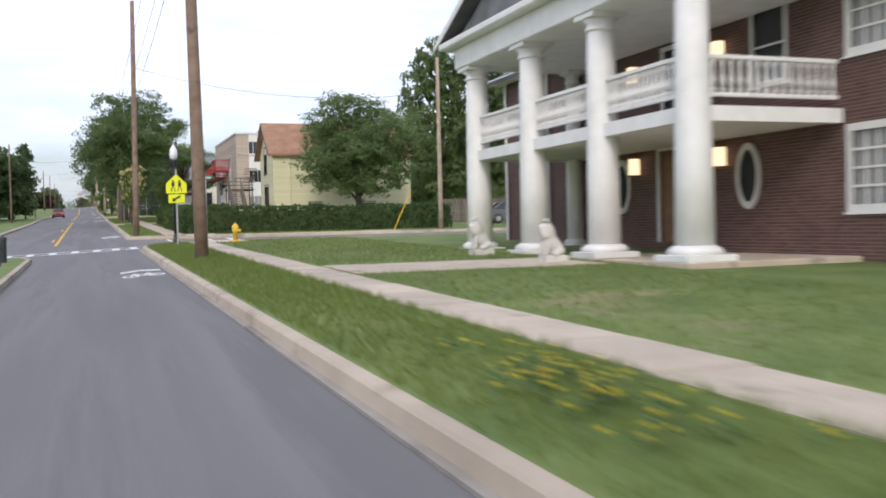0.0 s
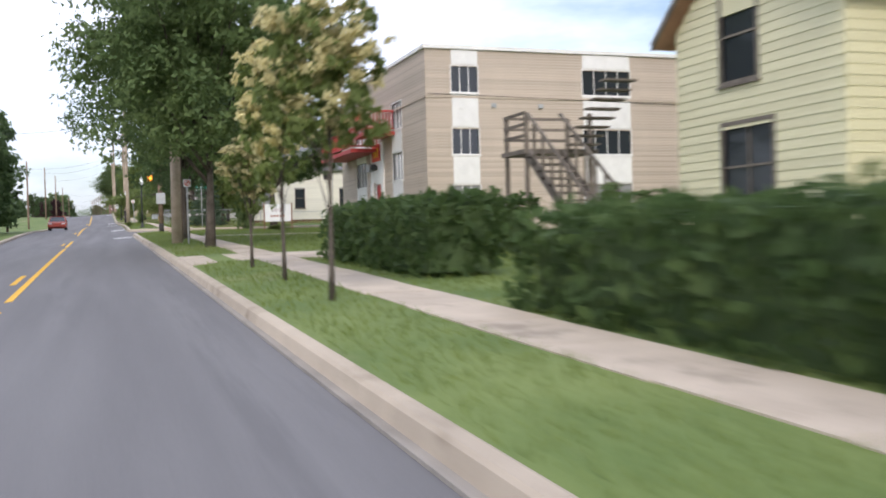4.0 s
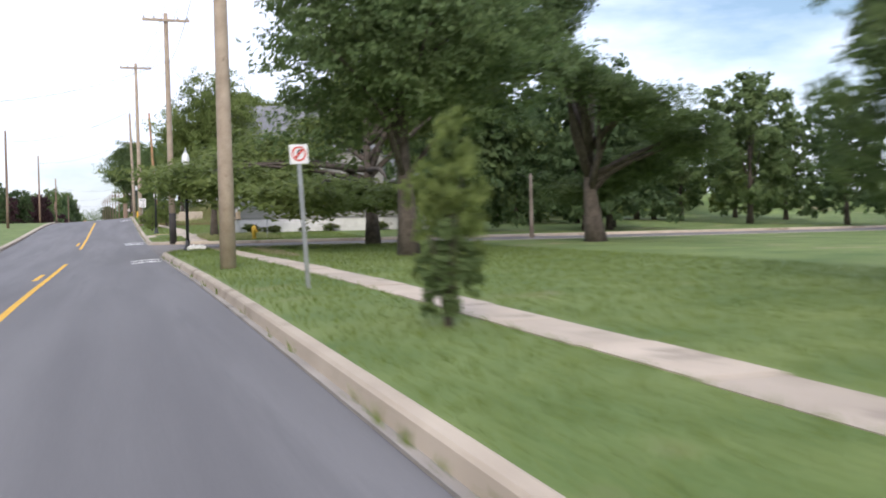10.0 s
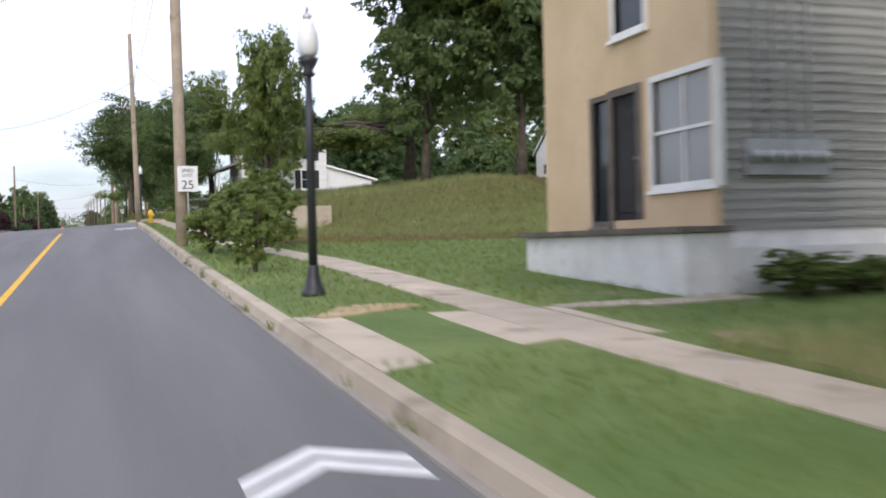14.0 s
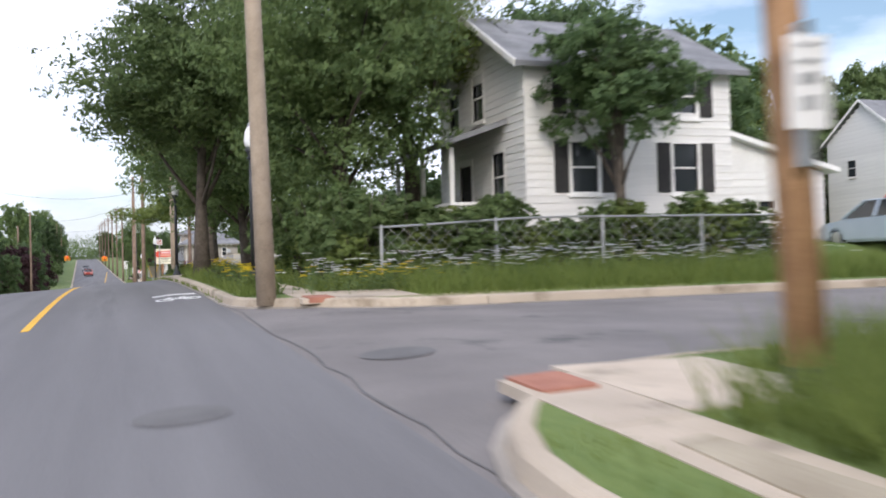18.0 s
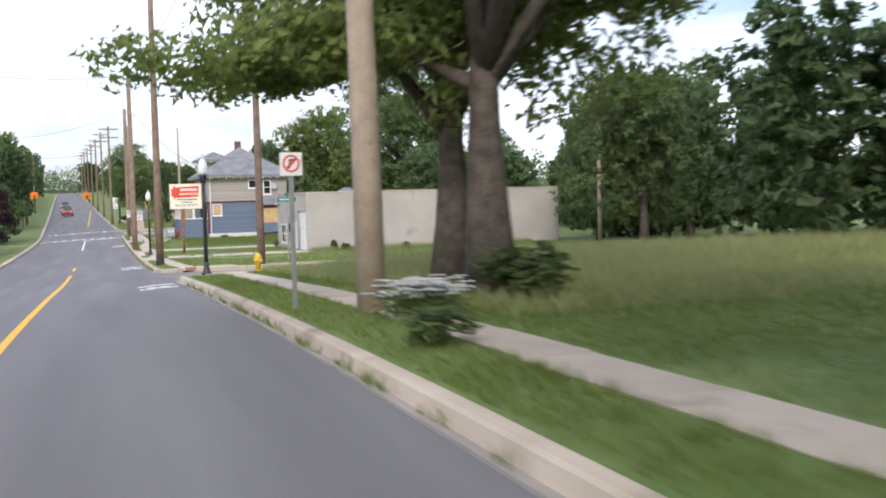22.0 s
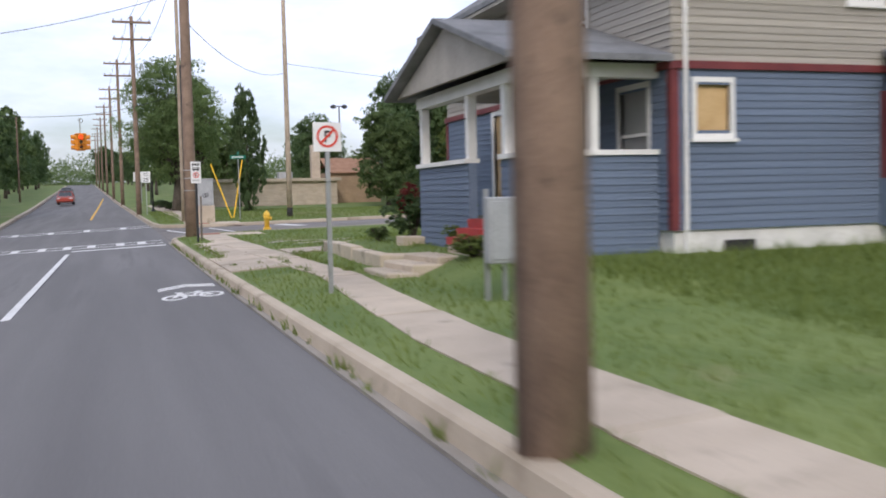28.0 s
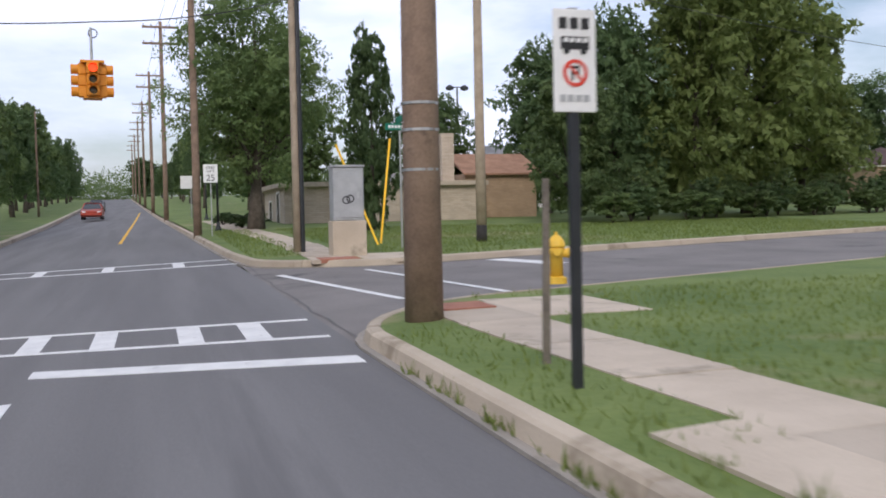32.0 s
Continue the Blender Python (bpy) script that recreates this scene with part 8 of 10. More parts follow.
# ---- blue and tan boarded house ----
def blue_house():
    z = gz(9.5, 353)
    t = thing("boarded_house", "vacant two-storey house, blue below and tan above, windows boarded", "house", pose(8.3, 349, z - 0.45))
    X, Y = 6.5, 10.5
    lower = [("near", 0.42, 2.3, 0.62, 0.8, dict(glass="plywood", sash=0, trim=0.08)), ("front", 3.2, 1.3, 0.95, 1.9, dict(kind="plywood", panels=1)), ("front", 6.4, 1.7, 1.1, 1.4, dict(glass="plywood", sash=0)), ("front", 8.9, 1.6, 0.9, 1.5, dict(glass="curtain_glass"))]
    upper = [("near", 3.4, 4.5, 0.6, 0.55, dict(sash=0)), ("near", 4.62, 3.95, 0.5, 1.05, {}), ("front", 6.5, 3.95, 0.55, 1.15, {}), ("front", 7.2, 3.95, 0.55, 1.15, {}), ("front", 3.1, 3.95, 0.9, 1.15, dict(vert=1))]
    block_house(t, X, Y, 0.8, 3.3, "blue_siding", lower, "blue_siding", 0.12)
    block_house(t, X, Y, 3.42, 5.4, "tan_siding", upper, "tan_siding", 0.12)
    part("foundation", B(0.03, 0.03, -0.3, X - 0.03, Y - 0.03, 0.8), M["white_block"], t)
    part("belt_course", B(-0.07, -0.07, 3.3, X + 0.07, Y + 0.07, 3.42), M["maroon"], t, "maroon belt course")
    for y in (-0.04, Y - 0.08):
        part("corner_board", B(-0.045, y, 0.8, -0.024, y + 0.12, 3.3), M["maroon"], t)
    part("corner_board", B(-0.04, -0.045, 0.8, 0.09, -0.024, 3.3), M["maroon"], t)
    part("basement_window", B(0.95, -0.02, 0.25, 1.5, 0.05, 0.62), M["dark_inside"], t)
    hip_roof(t, 0, 0, X, Y, 5.4, 2.5, "roof_grey", 0.6, ridge=1.6, brackets="tan_siding")
    part("chimney", B(3.0, 4.6, 7.2, 3.5, 5.1, 8.6), M["brick_wall"], t)
    part("dormer_body", B(-0.1, 3.9, 5.7, 2.4, 6.5, 6.85), M["tan_siding"], t)
    window(t, (-0.1, 6.5), -90, 0.6, 5.95, 0.6, 0.6)
    window(t, (-0.1, 6.5), -90, 1.45, 5.95, 0.6, 0.6)
    hip_roof(t, -0.1, 3.9, 2.4, 6.5, 6.85, 0.75, "roof_grey", 0.4, brackets="tan_siding")
    # boarded bay with its own roof
    b = new("bay_window")
    b.parent = t
    part("bay_body", B(4.0, -0.6, 0.75, 5.9, -0.025, 1.55), M["blue_siding"], b)
    part("bay_board", B(4.2, -0.56, 1.55, 5.75, -0.5, 2.76), M["plywood"], b, "plywood sheet")
    for x in (4.0, 5.78):
        part("bay_post", B(x, -0.6, 1.55, x + 0.13, -0.025, 3.0), M["maroon"], b)
    part("bay_frame", B(4.13, -0.6, 2.76, 5.78, -0.3, 3.0), M["maroon"], b)
    # near-black fill painted in for the bay's unlit inside
    part("bay_cheek", B(4.2, -0.49, 1.55, 5.7, -0.03, 2.75), M["dark_inside"], b)
    part("bay_roof", slab(bmesh.new(), [(3.7, -0.95, 3.08), (6.2, -0.95, 3.08), (5.9, -0.08, 3.7), (4.0, -0.08, 3.7)], 0.08), M["roof_grey"], b)
    # rear stair tower
    part("rear_porch", B(X + 0.04, 1.5, -0.3, X + 1.6, 5, 3.2), M["deck_wood"], t)
    railing(t, (X + 0.1, 1.45), (X + 1.6, 1.45), 3.2, 1.0, 10, "deck_wood", name="rear_railing")
    part("satellite_dish", lathe([(0.02, 0), (0.2, 0.04), (0.27, 0.11)], 14), M["grey_metal"], t).matrix_basis = pose(5.35, -0.28, 4.55, 70, 20, 0)
    part("dish_arm", T([(5.35, -0.01, 4.4), (5.35, -0.25, 4.5)], 0.02, 5), M["steel"], t)
    part("downpipe", T([(0.2, -0.07, 0.3), (0.2, -0.07, 5.3)], 0.035, 6), M["white_trim"], t)
    # porch
    p = new("porch")
    p.parent = t
    p.matrix_basis = Matrix.Translation((-2.2, 0.4, 0))
    hw = wall_panels(p, (0, 5.6), (0, 0), 0.25, 2.0, [(2.9, 4.4, 0.3, 2.1)], M["blue_siding"], 0.14)
    siding(hw, (0, 5.6), (0, 0), 0.25, 2.0, [(2.9, 4.4, 0.2, 2.1)], "blue_siding", 0.12)
    hw = wall_panels(p, (0.14, 0), (2.18, 0), 0.25, 2.0, [], M["blue_siding"], 0.14)
    siding(hw, (0, 0), (2.18, 0), 0.25, 2.0, [], "blue_siding", 0.12)
    part("wall_cap", B(-0.08, -0.06, 2.0, 0.2, 1.2, 2.08), M["white_trim"], p)
    part("wall_cap", B(-0.08, 2.7, 2.0, 0.2, 5.65, 2.08), M["white_trim"], p)
    part("wall_cap", B(0.2, -0.06, 2.0, 2.18, 0.2, 2.08), M["white_trim"], p)
    part("porch_floor", B(0.14, 0.14, 0.9, 2.18, 5.5, 1.0), M["deck_wood"], p)
    part("porch_foundation", B(0.16, 0.16, -0.3, 2.18, 5.5, 0.9), M["white_block"], p)
    for y in (0.0, 1.03, 2.72, 5.4):
        part("porch_post", B(0.0, y, 2.08, 0.16, y + 0.16, 3.2), M["white_trim"], p, "white porch post")
    part("porch_post", B(1.0, 0.0, 2.08, 1.14, 0.14, 3.2), M["white_trim"], p)
    part("porch_beam", B(-0.04, -0.04, 3.2, 0.2, 5.65, 3.42), M["white_trim"], p)
    part("porch_beam", B(0.2, -0.04, 3.2, 2.18, 0.2, 3.42), M["white_trim"], p)
    part("porch_ceiling", B(0.2, 0.2, 3.36, 2.18, 5.6, 3.42), M["tan_siding"], p)
    part("porch_roof", slab(bmesh.new(), [(-0.6, -0.5, 3.5), (2.18, -0.5, 3.5), (2.18, 2.8, 4.55), (-0.6, 2.8, 4.55)], 0.1), M["roof_grey"], p)
    part("porch_roof", slab(bmesh.new(), [(2.18, 6.1, 3.5), (-0.6, 6.1, 3.5), (-0.6, 2.8, 4.55), (2.18, 2.8, 4.55)], 0.1), M["roof_grey"], p)
    part("porch_gable", plate([(-0.3, 3.43), (-0.3, 3.44), (5.9, 3.44), (5.9, 3.43), (2.8, 4.4)], 0, 0.08), M["tan_siding"], p).matrix_basis = pose(-0.3, 0, 0, 0, 0, 90)
    part("step_base", B(-0.58, 1.24, -0.2, -0.02, 2.3, 0.6), M["concrete"], p)
    for k in range(3):
        part("step", B(-0.6 + 0.2 * k, 1.22, 0.6, -0.02 if k == 2 else -0.4 + 0.2 * k, 2.32, 0.72 + 0.15 * k), M["red_paint"], p, "red painted step")


blue_house()
t = thing("small_house", "small tan house with a grey hip roof and open porch", "house", pose(19.4, 356, gz(20, 357) - 0.2))
block_house(t, 5.8, 6, 0, 2.0, "tan_siding", [("near", 0.9, 0.8, 1.0, 0.9, {})], "tan_siding", 0.2)
hip_roof(t, 0, -1.3, 5.8, 6, 2.05, 2.0, "roof_grey", 0.35, ridge=1.0)
part("dormer_body", B(-0.2, 2.0, 2.5, 1.6, 3.4, 3.3), M["white_trim"], t)
part("dormer_roof", slab(bmesh.new(), [(-0.5, 1.8, 3.42), (1.8, 1.8, 3.42), (1.8, 3.6, 3.42), (-0.5, 3.6, 3.42)], 0.1), M["roof_grey"], t)
for x in (2.2, 3.9, 5.6):
    part("porch_post", B(x, -1.25, 0, x + 0.14, -1.11, 1.98), M["tan_siding"], t)
part("porch_floor", B(1.8, -1.3, -0.2, 5.8, -0.02, 0.05), M["concrete"], t)
# thin near-black sheet on the wall, painting the shadow under the porch roof
part("porch_shade", B(2.2, -0.05, 0.3, 5.6, -0.022, 1.9), M["dark_inside"], t)


# ---- broken walls and steps by the pavement ----
t = thing("garden_wall", "low broken concrete garden wall along the pavement", "wall")
for x0, y0, x1, y1, h in ((4.62, 352.9, 4.7, 355.4, 0.26), (4.7, 355.5, 4.85, 358.4, 0.3), (4.85, 358.5, 4.95, 359.55, 0.27), (5.1, 359.75, 6.3, 361.0, 0.2)):
    dx, dy = x1 - x0, y1 - y0
    L = math.hypot(dx, dy)
    o = part("wall_length", B(0, -0.26, -0.45, L, 0.0, h, 0.02), M["concrete"], t)
    o.matrix_basis = pose(x0, y0, gz(x0 - 0.5, y0) - 0.0, 0, 0, math.degrees(math.atan2(dy, dx)))
t = thing("garden_steps", "broken concrete steps leading up from the pavement", "steps")
for k in range(3):
    o = part("step", B(-0.2, -0.75, -0.3, 0.36, 0.75, 0.0, 0.025), M["concrete"], t)
    o.matrix_basis = pose(4.35 + 0.42 * k, 351.5 + 0.08 * k, gz(4.1, 351.6) + 0.08 + 0.11 * k, 0, 2 - k, 3 * k)
for x, y, a in ((5.9, 354.9, 12), (7.4, 351.3, 40), (5.0, 353.0, -20)):
    o = tagged(part("stone_block", B(-0.35, -0.16, -0.05, 0.35, 0.16, 0.17, 0.02), M["concrete"]), "loose broken concrete block lying in the grass", "rubble", "loose blocks")
    o.matrix_basis = pose(x, y, gz(x, y), 3, 2, a)
for k, (x, y, r, h) in enumerate(((6.2, 352.6, 0.6, 0.5), (6.9, 353.7, 0.7, 0.5), (7.1, 350.3, 0.6, 0.55), (5.75, 357.2, 0.35, 0.35), (5.1, 359.4, 0.3, 0.3), (6.5, 351.2, 0.5, 0.4), (5.5, 350.4, 0.5, 0.4))):
    bush(x, y, r, h, ("leaf_bright", "leaf_mid")[k % 2], group="weeds by the broken steps", label="low leafy weeds among the broken steps")
bush(7.0, 356.0, 0.85, 1.6, "leaf_deep", label="round dark green bush against the porch")
t = bush(6.5, 356.9, 0.75, 1.3, "leaf_deep", label="bush with dark red flower heads beside the porch")
M["flower_red"] = leafy("flower_red", (0.16, 0.04, 0.035), (0.28, 0.07, 0.06), 0.05)
share("blossom", crown("sapling", 1, "flower_red"), Matrix.Translation((0, 0, 0.95)) @ Matrix.Diagonal((0.5, 0.5, 0.5, 1)), t)


def meter_rack(x, y):
    t = thing("meter_cabinet", "grey utility cabinet with meters on a post frame", "utility box", pose(x, y, gz(x, y)))
    for sx in (0.05, 1.05):
        part("post", B(sx - 0.03, 0.05, -0.1, sx + 0.03, 0.1, 1.35), M["steel"], t)
    b = part("box", B(0.0, -0.12, 0.45, 0.5, 0.05, 1.25, 0.015), M["grey_metal"], t)
    part("door", B(0.04, -0.135, 0.5, 0.46, -0.121, 1.2, 0.006), M["grey_metal"], b)
    b = part("box", B(0.54, -0.1, 0.6, 1.1, 0.05, 1.3, 0.015), M["grey_metal"], t)
    for k in range(2):
        part("meter", lathe([(0.02, 0), (0.09, 0.02), (0.09, 0.09), (0.03, 0.13)], 12), M["globe"], b).matrix_basis = pose(0.69 + 0.26 * k, -0.1, 1.0, 90, 0, 0)
    part("conduit", T([(0.25, 0, 0.45), (0.25, 0, -0.1)], 0.035, 6), M["steel"], t)
    part("conduit", T([(0.8, 0, 0.6), (0.8, 0, -0.1)], 0.035, 6), M["steel"], t)


meter_rack(4.3, 346.8)
no_parking(2.9, 349.1, 2.35, 0.4, 4)


# ---- the last junction ----
def bus_sign(x, y):
    t = thing("bus_stop_sign", "white bus-stop and no-parking sign on a dark post", "road sign", pose(x, y, gz(x, y), 0, 0, 3))
    part("post", B(-0.035, -0.025, -0.1, 0.035, 0.025, 2.65), M["black_iron"], t)
    p = part("plate", B(-0.165, -0.04, 1.93, 0.165, -0.028, 2.64, 0.006), M["sign_white"], t)
    part("border", ring(0.0, 0.0001, 0, 2.3, -0.041, -0.04, 4), M["sign_black"], p)
    bus = part("bus_pictogram", B(-0.11, -0.046, 2.36, 0.11, -0.04, 2.45, 0.004), M["sign_black"], p)
    bars(bus, [(-0.09 + 0.05 * k, 2.41, -0.055 + 0.05 * k, 2.44) for k in range(4)], M["sign_white"], -0.046, "bus_window")
    for sx in (-0.065, 0.065):
        part("bus_wheel", ring(0.0005, 0.024, sx, 2.35, -0.047, -0.041, 12), M["sign_black"], p)
    bars(p, [(-0.12 + 0.085 * k, 2.5, -0.06 + 0.085 * k, 2.58) for k in range(3)], M["sign_black"], -0.04)
    part("red_ring", ring(0.07, 0.095, 0, 2.2, -0.046, -0.04), M["sign_red"], p)
    bars(p, [(-0.03, 2.15, -0.012, 2.25), (-0.012, 2.23, 0.03, 2.25), (-0.012, 2.19, 0.03, 2.205), (0.018, 2.2, 0.032, 2.24)], M["sign_black"], -0.04, "letter_stroke")
    o = part("red_slash", B(-0.075, -0.049, -0.008, 0.075, -0.046, 0.008), M["sign_red"], p)
    o.matrix_basis = Matrix.Translation((0, 0, 2.2)) @ Matrix.Rotation(radians(45), 4, "Y")
    bars(p, [(-0.12 + 0.06 * k, 2.0, -0.075 + 0.06 * k, 2.05) for k in range(4)], M["grey_metal"], -0.04)


bus_sign(2.62, 368.4)
o = tagged(part("wooden_stake", T([(0, 0, -0.1), (0.02, 0, 1.5)], [0.035, 0.03], 7), M["deck_wood"]), "thin grey wooden stake standing in the grass", "stake")
o.matrix_basis = pose(2.81, 369.4, gz(2.8, 369))
big = utility_pole(2.74, 372.8, 13, (0.003, 0), "pole_wood", r=0.23, label="thick brown wooden utility pole with steel straps at the corner")
for zz in (1.7, 2.15, 2.45):
    part("steel_strap", lathe([(0.215, zz), (0.222, zz), (0.222, zz + 0.03), (0.215, zz + 0.03)], 14), M["steel"], big)
hydrant(6.1, 376.7, 70)


def controller(x, y):
    t = thing("signal_cabinet", "silver traffic signal cabinet on a concrete base", "utility box", pose(x, y, gz(x, y)))
    part("base", B(-0.42, -0.3, -0.1, 0.42, 0.3, 0.85, 0.02), M["concrete"], t)
    b = part("body", B(-0.38, -0.26, 0.85, 0.38, 0.26, 2.15, 0.02), M["grey_metal"], t)
    part("door", B(-0.33, -0.275, 0.92, 0.33, -0.261, 2.05, 0.008), M["grey_metal"], b)
    part("lock", B(0.2, -0.285, 1.4, 0.26, -0.276, 1.55), M["steel"], b)
    part("roof", B(-0.41, -0.3, 2.15, 0.41, 0.3, 2.2, 0.01), M["grey_metal"], b)
    for k in range(2):
        part("painted_ring", ring(0.07, 0.1, -0.06 + 0.1 * k, 1.35 + 0.03 * k, -0.28, -0.2755, 14), M["sign_black"], b)


controller(4.35, 385.4)
dark = utility_pole(3.4, 387.2, 12, mat="pole_pale", r=0.13, label="slim pole with dark conduit beyond the junction")
part("conduit", T([(0.1, -0.16, -0.1), (0.1, -0.16, 8)], 0.06, 8), M["black_iron"], dark)
utility_pole(9.3, 389.6, 12, mat="pole_pale", tar=0.5, r=0.16)
street_name(6.3, 387.6, 3.2)
for p, q in (((6.1, 389.6), (5.2, 391.2, 3.0)), ((6.2, 389.8), (7.0, 391.6, 3.2))):
    bm = T([(p[0], p[1], gz(*p) - 0.05), (q[0], q[1], gz(q[0], q[1]) + q[2])], 0.035, 8)
    tagged(part("guy_wire_guard", bm, M["sign_yellow"]), "yellow plastic guard on a slanting guy wire", "guy wire", "guy wire guards")


def signal_head(x, y, zc):
    t = thing("traffic_signal", "yellow four-way traffic signal hanging from a span wire, red lit", "traffic light", scaled(pose(x, y, zc, 0, 0, 6), 0.8))
    part("hanger", T([(0, 0, 1.0), (0, 0, 1.9)], 0.035, 8), M["steel"], t)
    part("cable_loop", ring(0.1, 0.125, 0.05, 1.75, -0.02, 0.02, 16), M["wire"], t)
    part("top_plate", B(-0.3, -0.3, 0.93, 0.3, 0.3, 1.0, 0.01), M["signal_yellow"], t)
    part("bottom_plate", B(-0.24, -0.24, 0.0, 0.24, 0.24, 0.05, 0.01), M["signal_yellow"], t)
    for a in range(4):
        h = new("signal_face")
        h.parent = t
        h.matrix_basis = pose(0, 0, 0, 0, 0, 90 * a)
        for k in range(3):
            zz = 0.05 + 0.295 * k
            b = part("section", B(-0.155, -0.36, zz, 0.155, -0.15, zz + 0.285, 0.02), M["signal_yellow"], h)
            on = k == 2 and a in (0, 2)
            part("lens", lathe([(0.005, 0), (0.105, 0.006), (0.1, 0.02), (0.005, 0.035)], 16), M["red_lit"] if on else M["lens_dark"], b).matrix_basis = pose(0, -0.352, zz + 0.14, 90, 0, 0)
            part("visor", ring(0.115, 0.128, 0, zz + 0.145, -0.53, -0.355, 16), M["signal_yellow"], b)


M["lens_dark"] = surface("lens_dark", (0.05, 0.05, 0.035), (0.08, 0.08, 0.05), 3, 0.25, 10, 0)
sz = rz(0, 384)
signal_head(-1.35, 384, sz + 3.95)
signal_head(-6.8, 384.5, sz + 4.15)
wire((-14, 388, sz + 6.9), (-6.7, 384.5, sz + 5.65), 0.15, 0.016, "span_wire")
wire((-6.7, 384.5, sz + 5.65), (-1.2, 384, sz + 5.6), 0.1, 0.016, "span_wire")
wire((-1.2, 384, sz + 5.6), (3.4, 387.2, sz + 7.0), 0.15, 0.016, "span_wire")
utility_pole(-14, 388, 10, mat="pole_wood", r=0.16)

# brick filling station and its surroundings
t = thing("brick_building", "low buff brick building with a pale flat roof", "building", pose(6.2, 411, gz(8, 411) - 0.4))
block_house(t, 10.6, 9, -0.5, 2.25, "brick_buff", [("front", 2.4, 0.5, 1.2, 1.1, {}), ("front", 6, 0, 1.0, 2.0, dict(kind="deck_wood"))], None, thick=0.25)
part("roof_slab", B(-0.3, -0.3, 2.25, 10.9, 9.3, 2.5, 0.02), M["concrete"], t)
part("roof_unit", B(6.5, 3, 2.5, 7.6, 4.2, 3.1, 0.03), M["grey_metal"], t)
part("chimney", B(9.0, 2.0, 2.5, 9.7, 2.7, 5.2), M["brick_buff"], t)
part("rear_hall", B(10.65, 3, -0.4, 15, 9, 3.0), M["brick_brown"], t)
part("rear_roof", slab(bmesh.new(), [(10.5, 2.7, 3.0), (15.3, 2.7, 3.0), (15.3, 6, 4.3), (10.5, 6, 4.3)], 0.1), M["roof_brown"], t)
part("rear_roof", slab(bmesh.new(), [(15.3, 9.3, 3.0), (10.5, 9.3, 3.0), (10.5, 6, 4.3), (15.3, 6, 4.3)], 0.1), M["roof_brown"], t)
t = thing("white_house", "small white house with steep gables among the trees", "house", pose(28, 440, gz(28, 440) - 0.3))
block_house(t, 8, 7, 0, 3.0, "white_siding", [("near", 1.5, 1, 0.9, 1.2, {}), ("near", 5, 1, 0.9, 1.2, {})], None)
gable_roof(t, 0, 0, 8, 7, 3.0, 2.8, "roof_grey", "x", 0.3)
for x0 in (0.6, 4.4):
    part("cross_gable", plate([(x0, 3.0), (x0 + 3, 3.0), (x0 + 1.5, 5.4)], -0.4, 1.5), M["white_siding"], t)
M["roof_maroon"] = surface("roof_maroon", (0.06, 0.038, 0.038), (0.11, 0.07, 0.066), 2, 0.8, 22, 0.25)
t = thing("brown_garage", "brown garage with a dark hip roof and white door", "garage", pose(52.9, 422.6, gz(52, 422) + 0.9))
block_house(t, 5.0, 5, -0.3, 2.1, "brick_brown", [("near", 3.9, 0, 0.85, 1.95, dict(kind="white_trim"))], None)
hip_roof(t, 0, 0, 5.0, 5, 2.1, 1.5, "roof_maroon", 0.3)
t = thing("beige_house", "beige gabled house with a dark maroon roof beside the side street", "house", pose(60.6, 415.8, gz(60, 415) + 0.8))
block_house(t, 8, 8, -0.3, 3.9, "tan_siding", [("near", 1.0, 1.3, 0.7, 1.2, {}), ("near", 4, 1.1, 0.9, 1.2, {})], "tan_siding", 0.24, gable=(("front", "back"), 3.4))
gable_roof(t, 0, 0, 8, 8, 3.9, 3.6, "roof_maroon", "x", 0.3)
for x, y in ((50.5, 411), (53.0, 405.5)):
    utility_pole(x, y, 10, mat="pole_pale", r=0.16)


def warning_sign(x, y):
    t = thing("warning_sign", "yellow diamond warning sign with a plaque on a steel post", "road sign", scaled(pose(x, y, gz(x, y), 0, 0, -8), 0.8))
    part("post", B(-0.04, -0.02, -0.1, 0.04, 0.02, 3.7), M["steel"], t)
    p = part("diamond", plate([(0, 2.65), (0.5, 3.25), (0, 3.85), (-0.5, 3.25)], -0.045, -0.03), M["sign_yellow"], t)
    part("arrow", plate([(-0.2, 2.95), (-0.08, 2.95), (-0.02, 3.2), (0.18, 3.2), (0.18, 3.12), (0.32, 3.27), (0.18, 3.42), (0.18, 3.34), (-0.14, 3.34)], -0.051, -0.046), M["sign_black"], p)
    q = part("plaque", B(-0.38, -0.045, 1.95, 0.38, -0.03, 2.52, 0.005), M["sign_yellow"], t)
    bars(q, [(-0.28, 2.28, 0.28, 2.4), (-0.28, 2.06, 0.28, 2.18)], M["sign_black"], -0.046)


warning_sign(17.3, 379.1)
t = thing("flood_light", "tall pole with two floodlights above the trees", "floodlight", pose(21.0, 428, gz(21, 428)))
part("mast", T([(0, 0, -0.1), (0, 0, 9.0)], [0.1, 0.06], 8), M["black_iron"], t)
part("crossbar", T([(-0.5, 0, 9.0), (0.5, 0, 9.0)], 0.04, 6), M["black_iron"], t)
for sx in (-0.55, 0.55):
    part("flood_head", lathe([(0.05, 8.75), (0.3, 8.85), (0.3, 9.0), (0.1, 9.15)], 12, sx, 0), M["black_iron"], t)
lamp(2.5, 405.0, 1.0)
lamp(3.0, 424.0, 1.0)
speed_sign(1.95, 400.0)
for k, (x, y) in enumerate(((3.7, 407), (4.6, 409), (3.2, 412))):
    bush(x, y, 0.9, 0.7, "leaf_deep", group="shrubs by the brick building", label="low clipped shrub beside the pavement")
t = thing("station_sign", "small white roadside sign board on a post", "sign", pose(2.4, 432, gz(2.4, 432)))
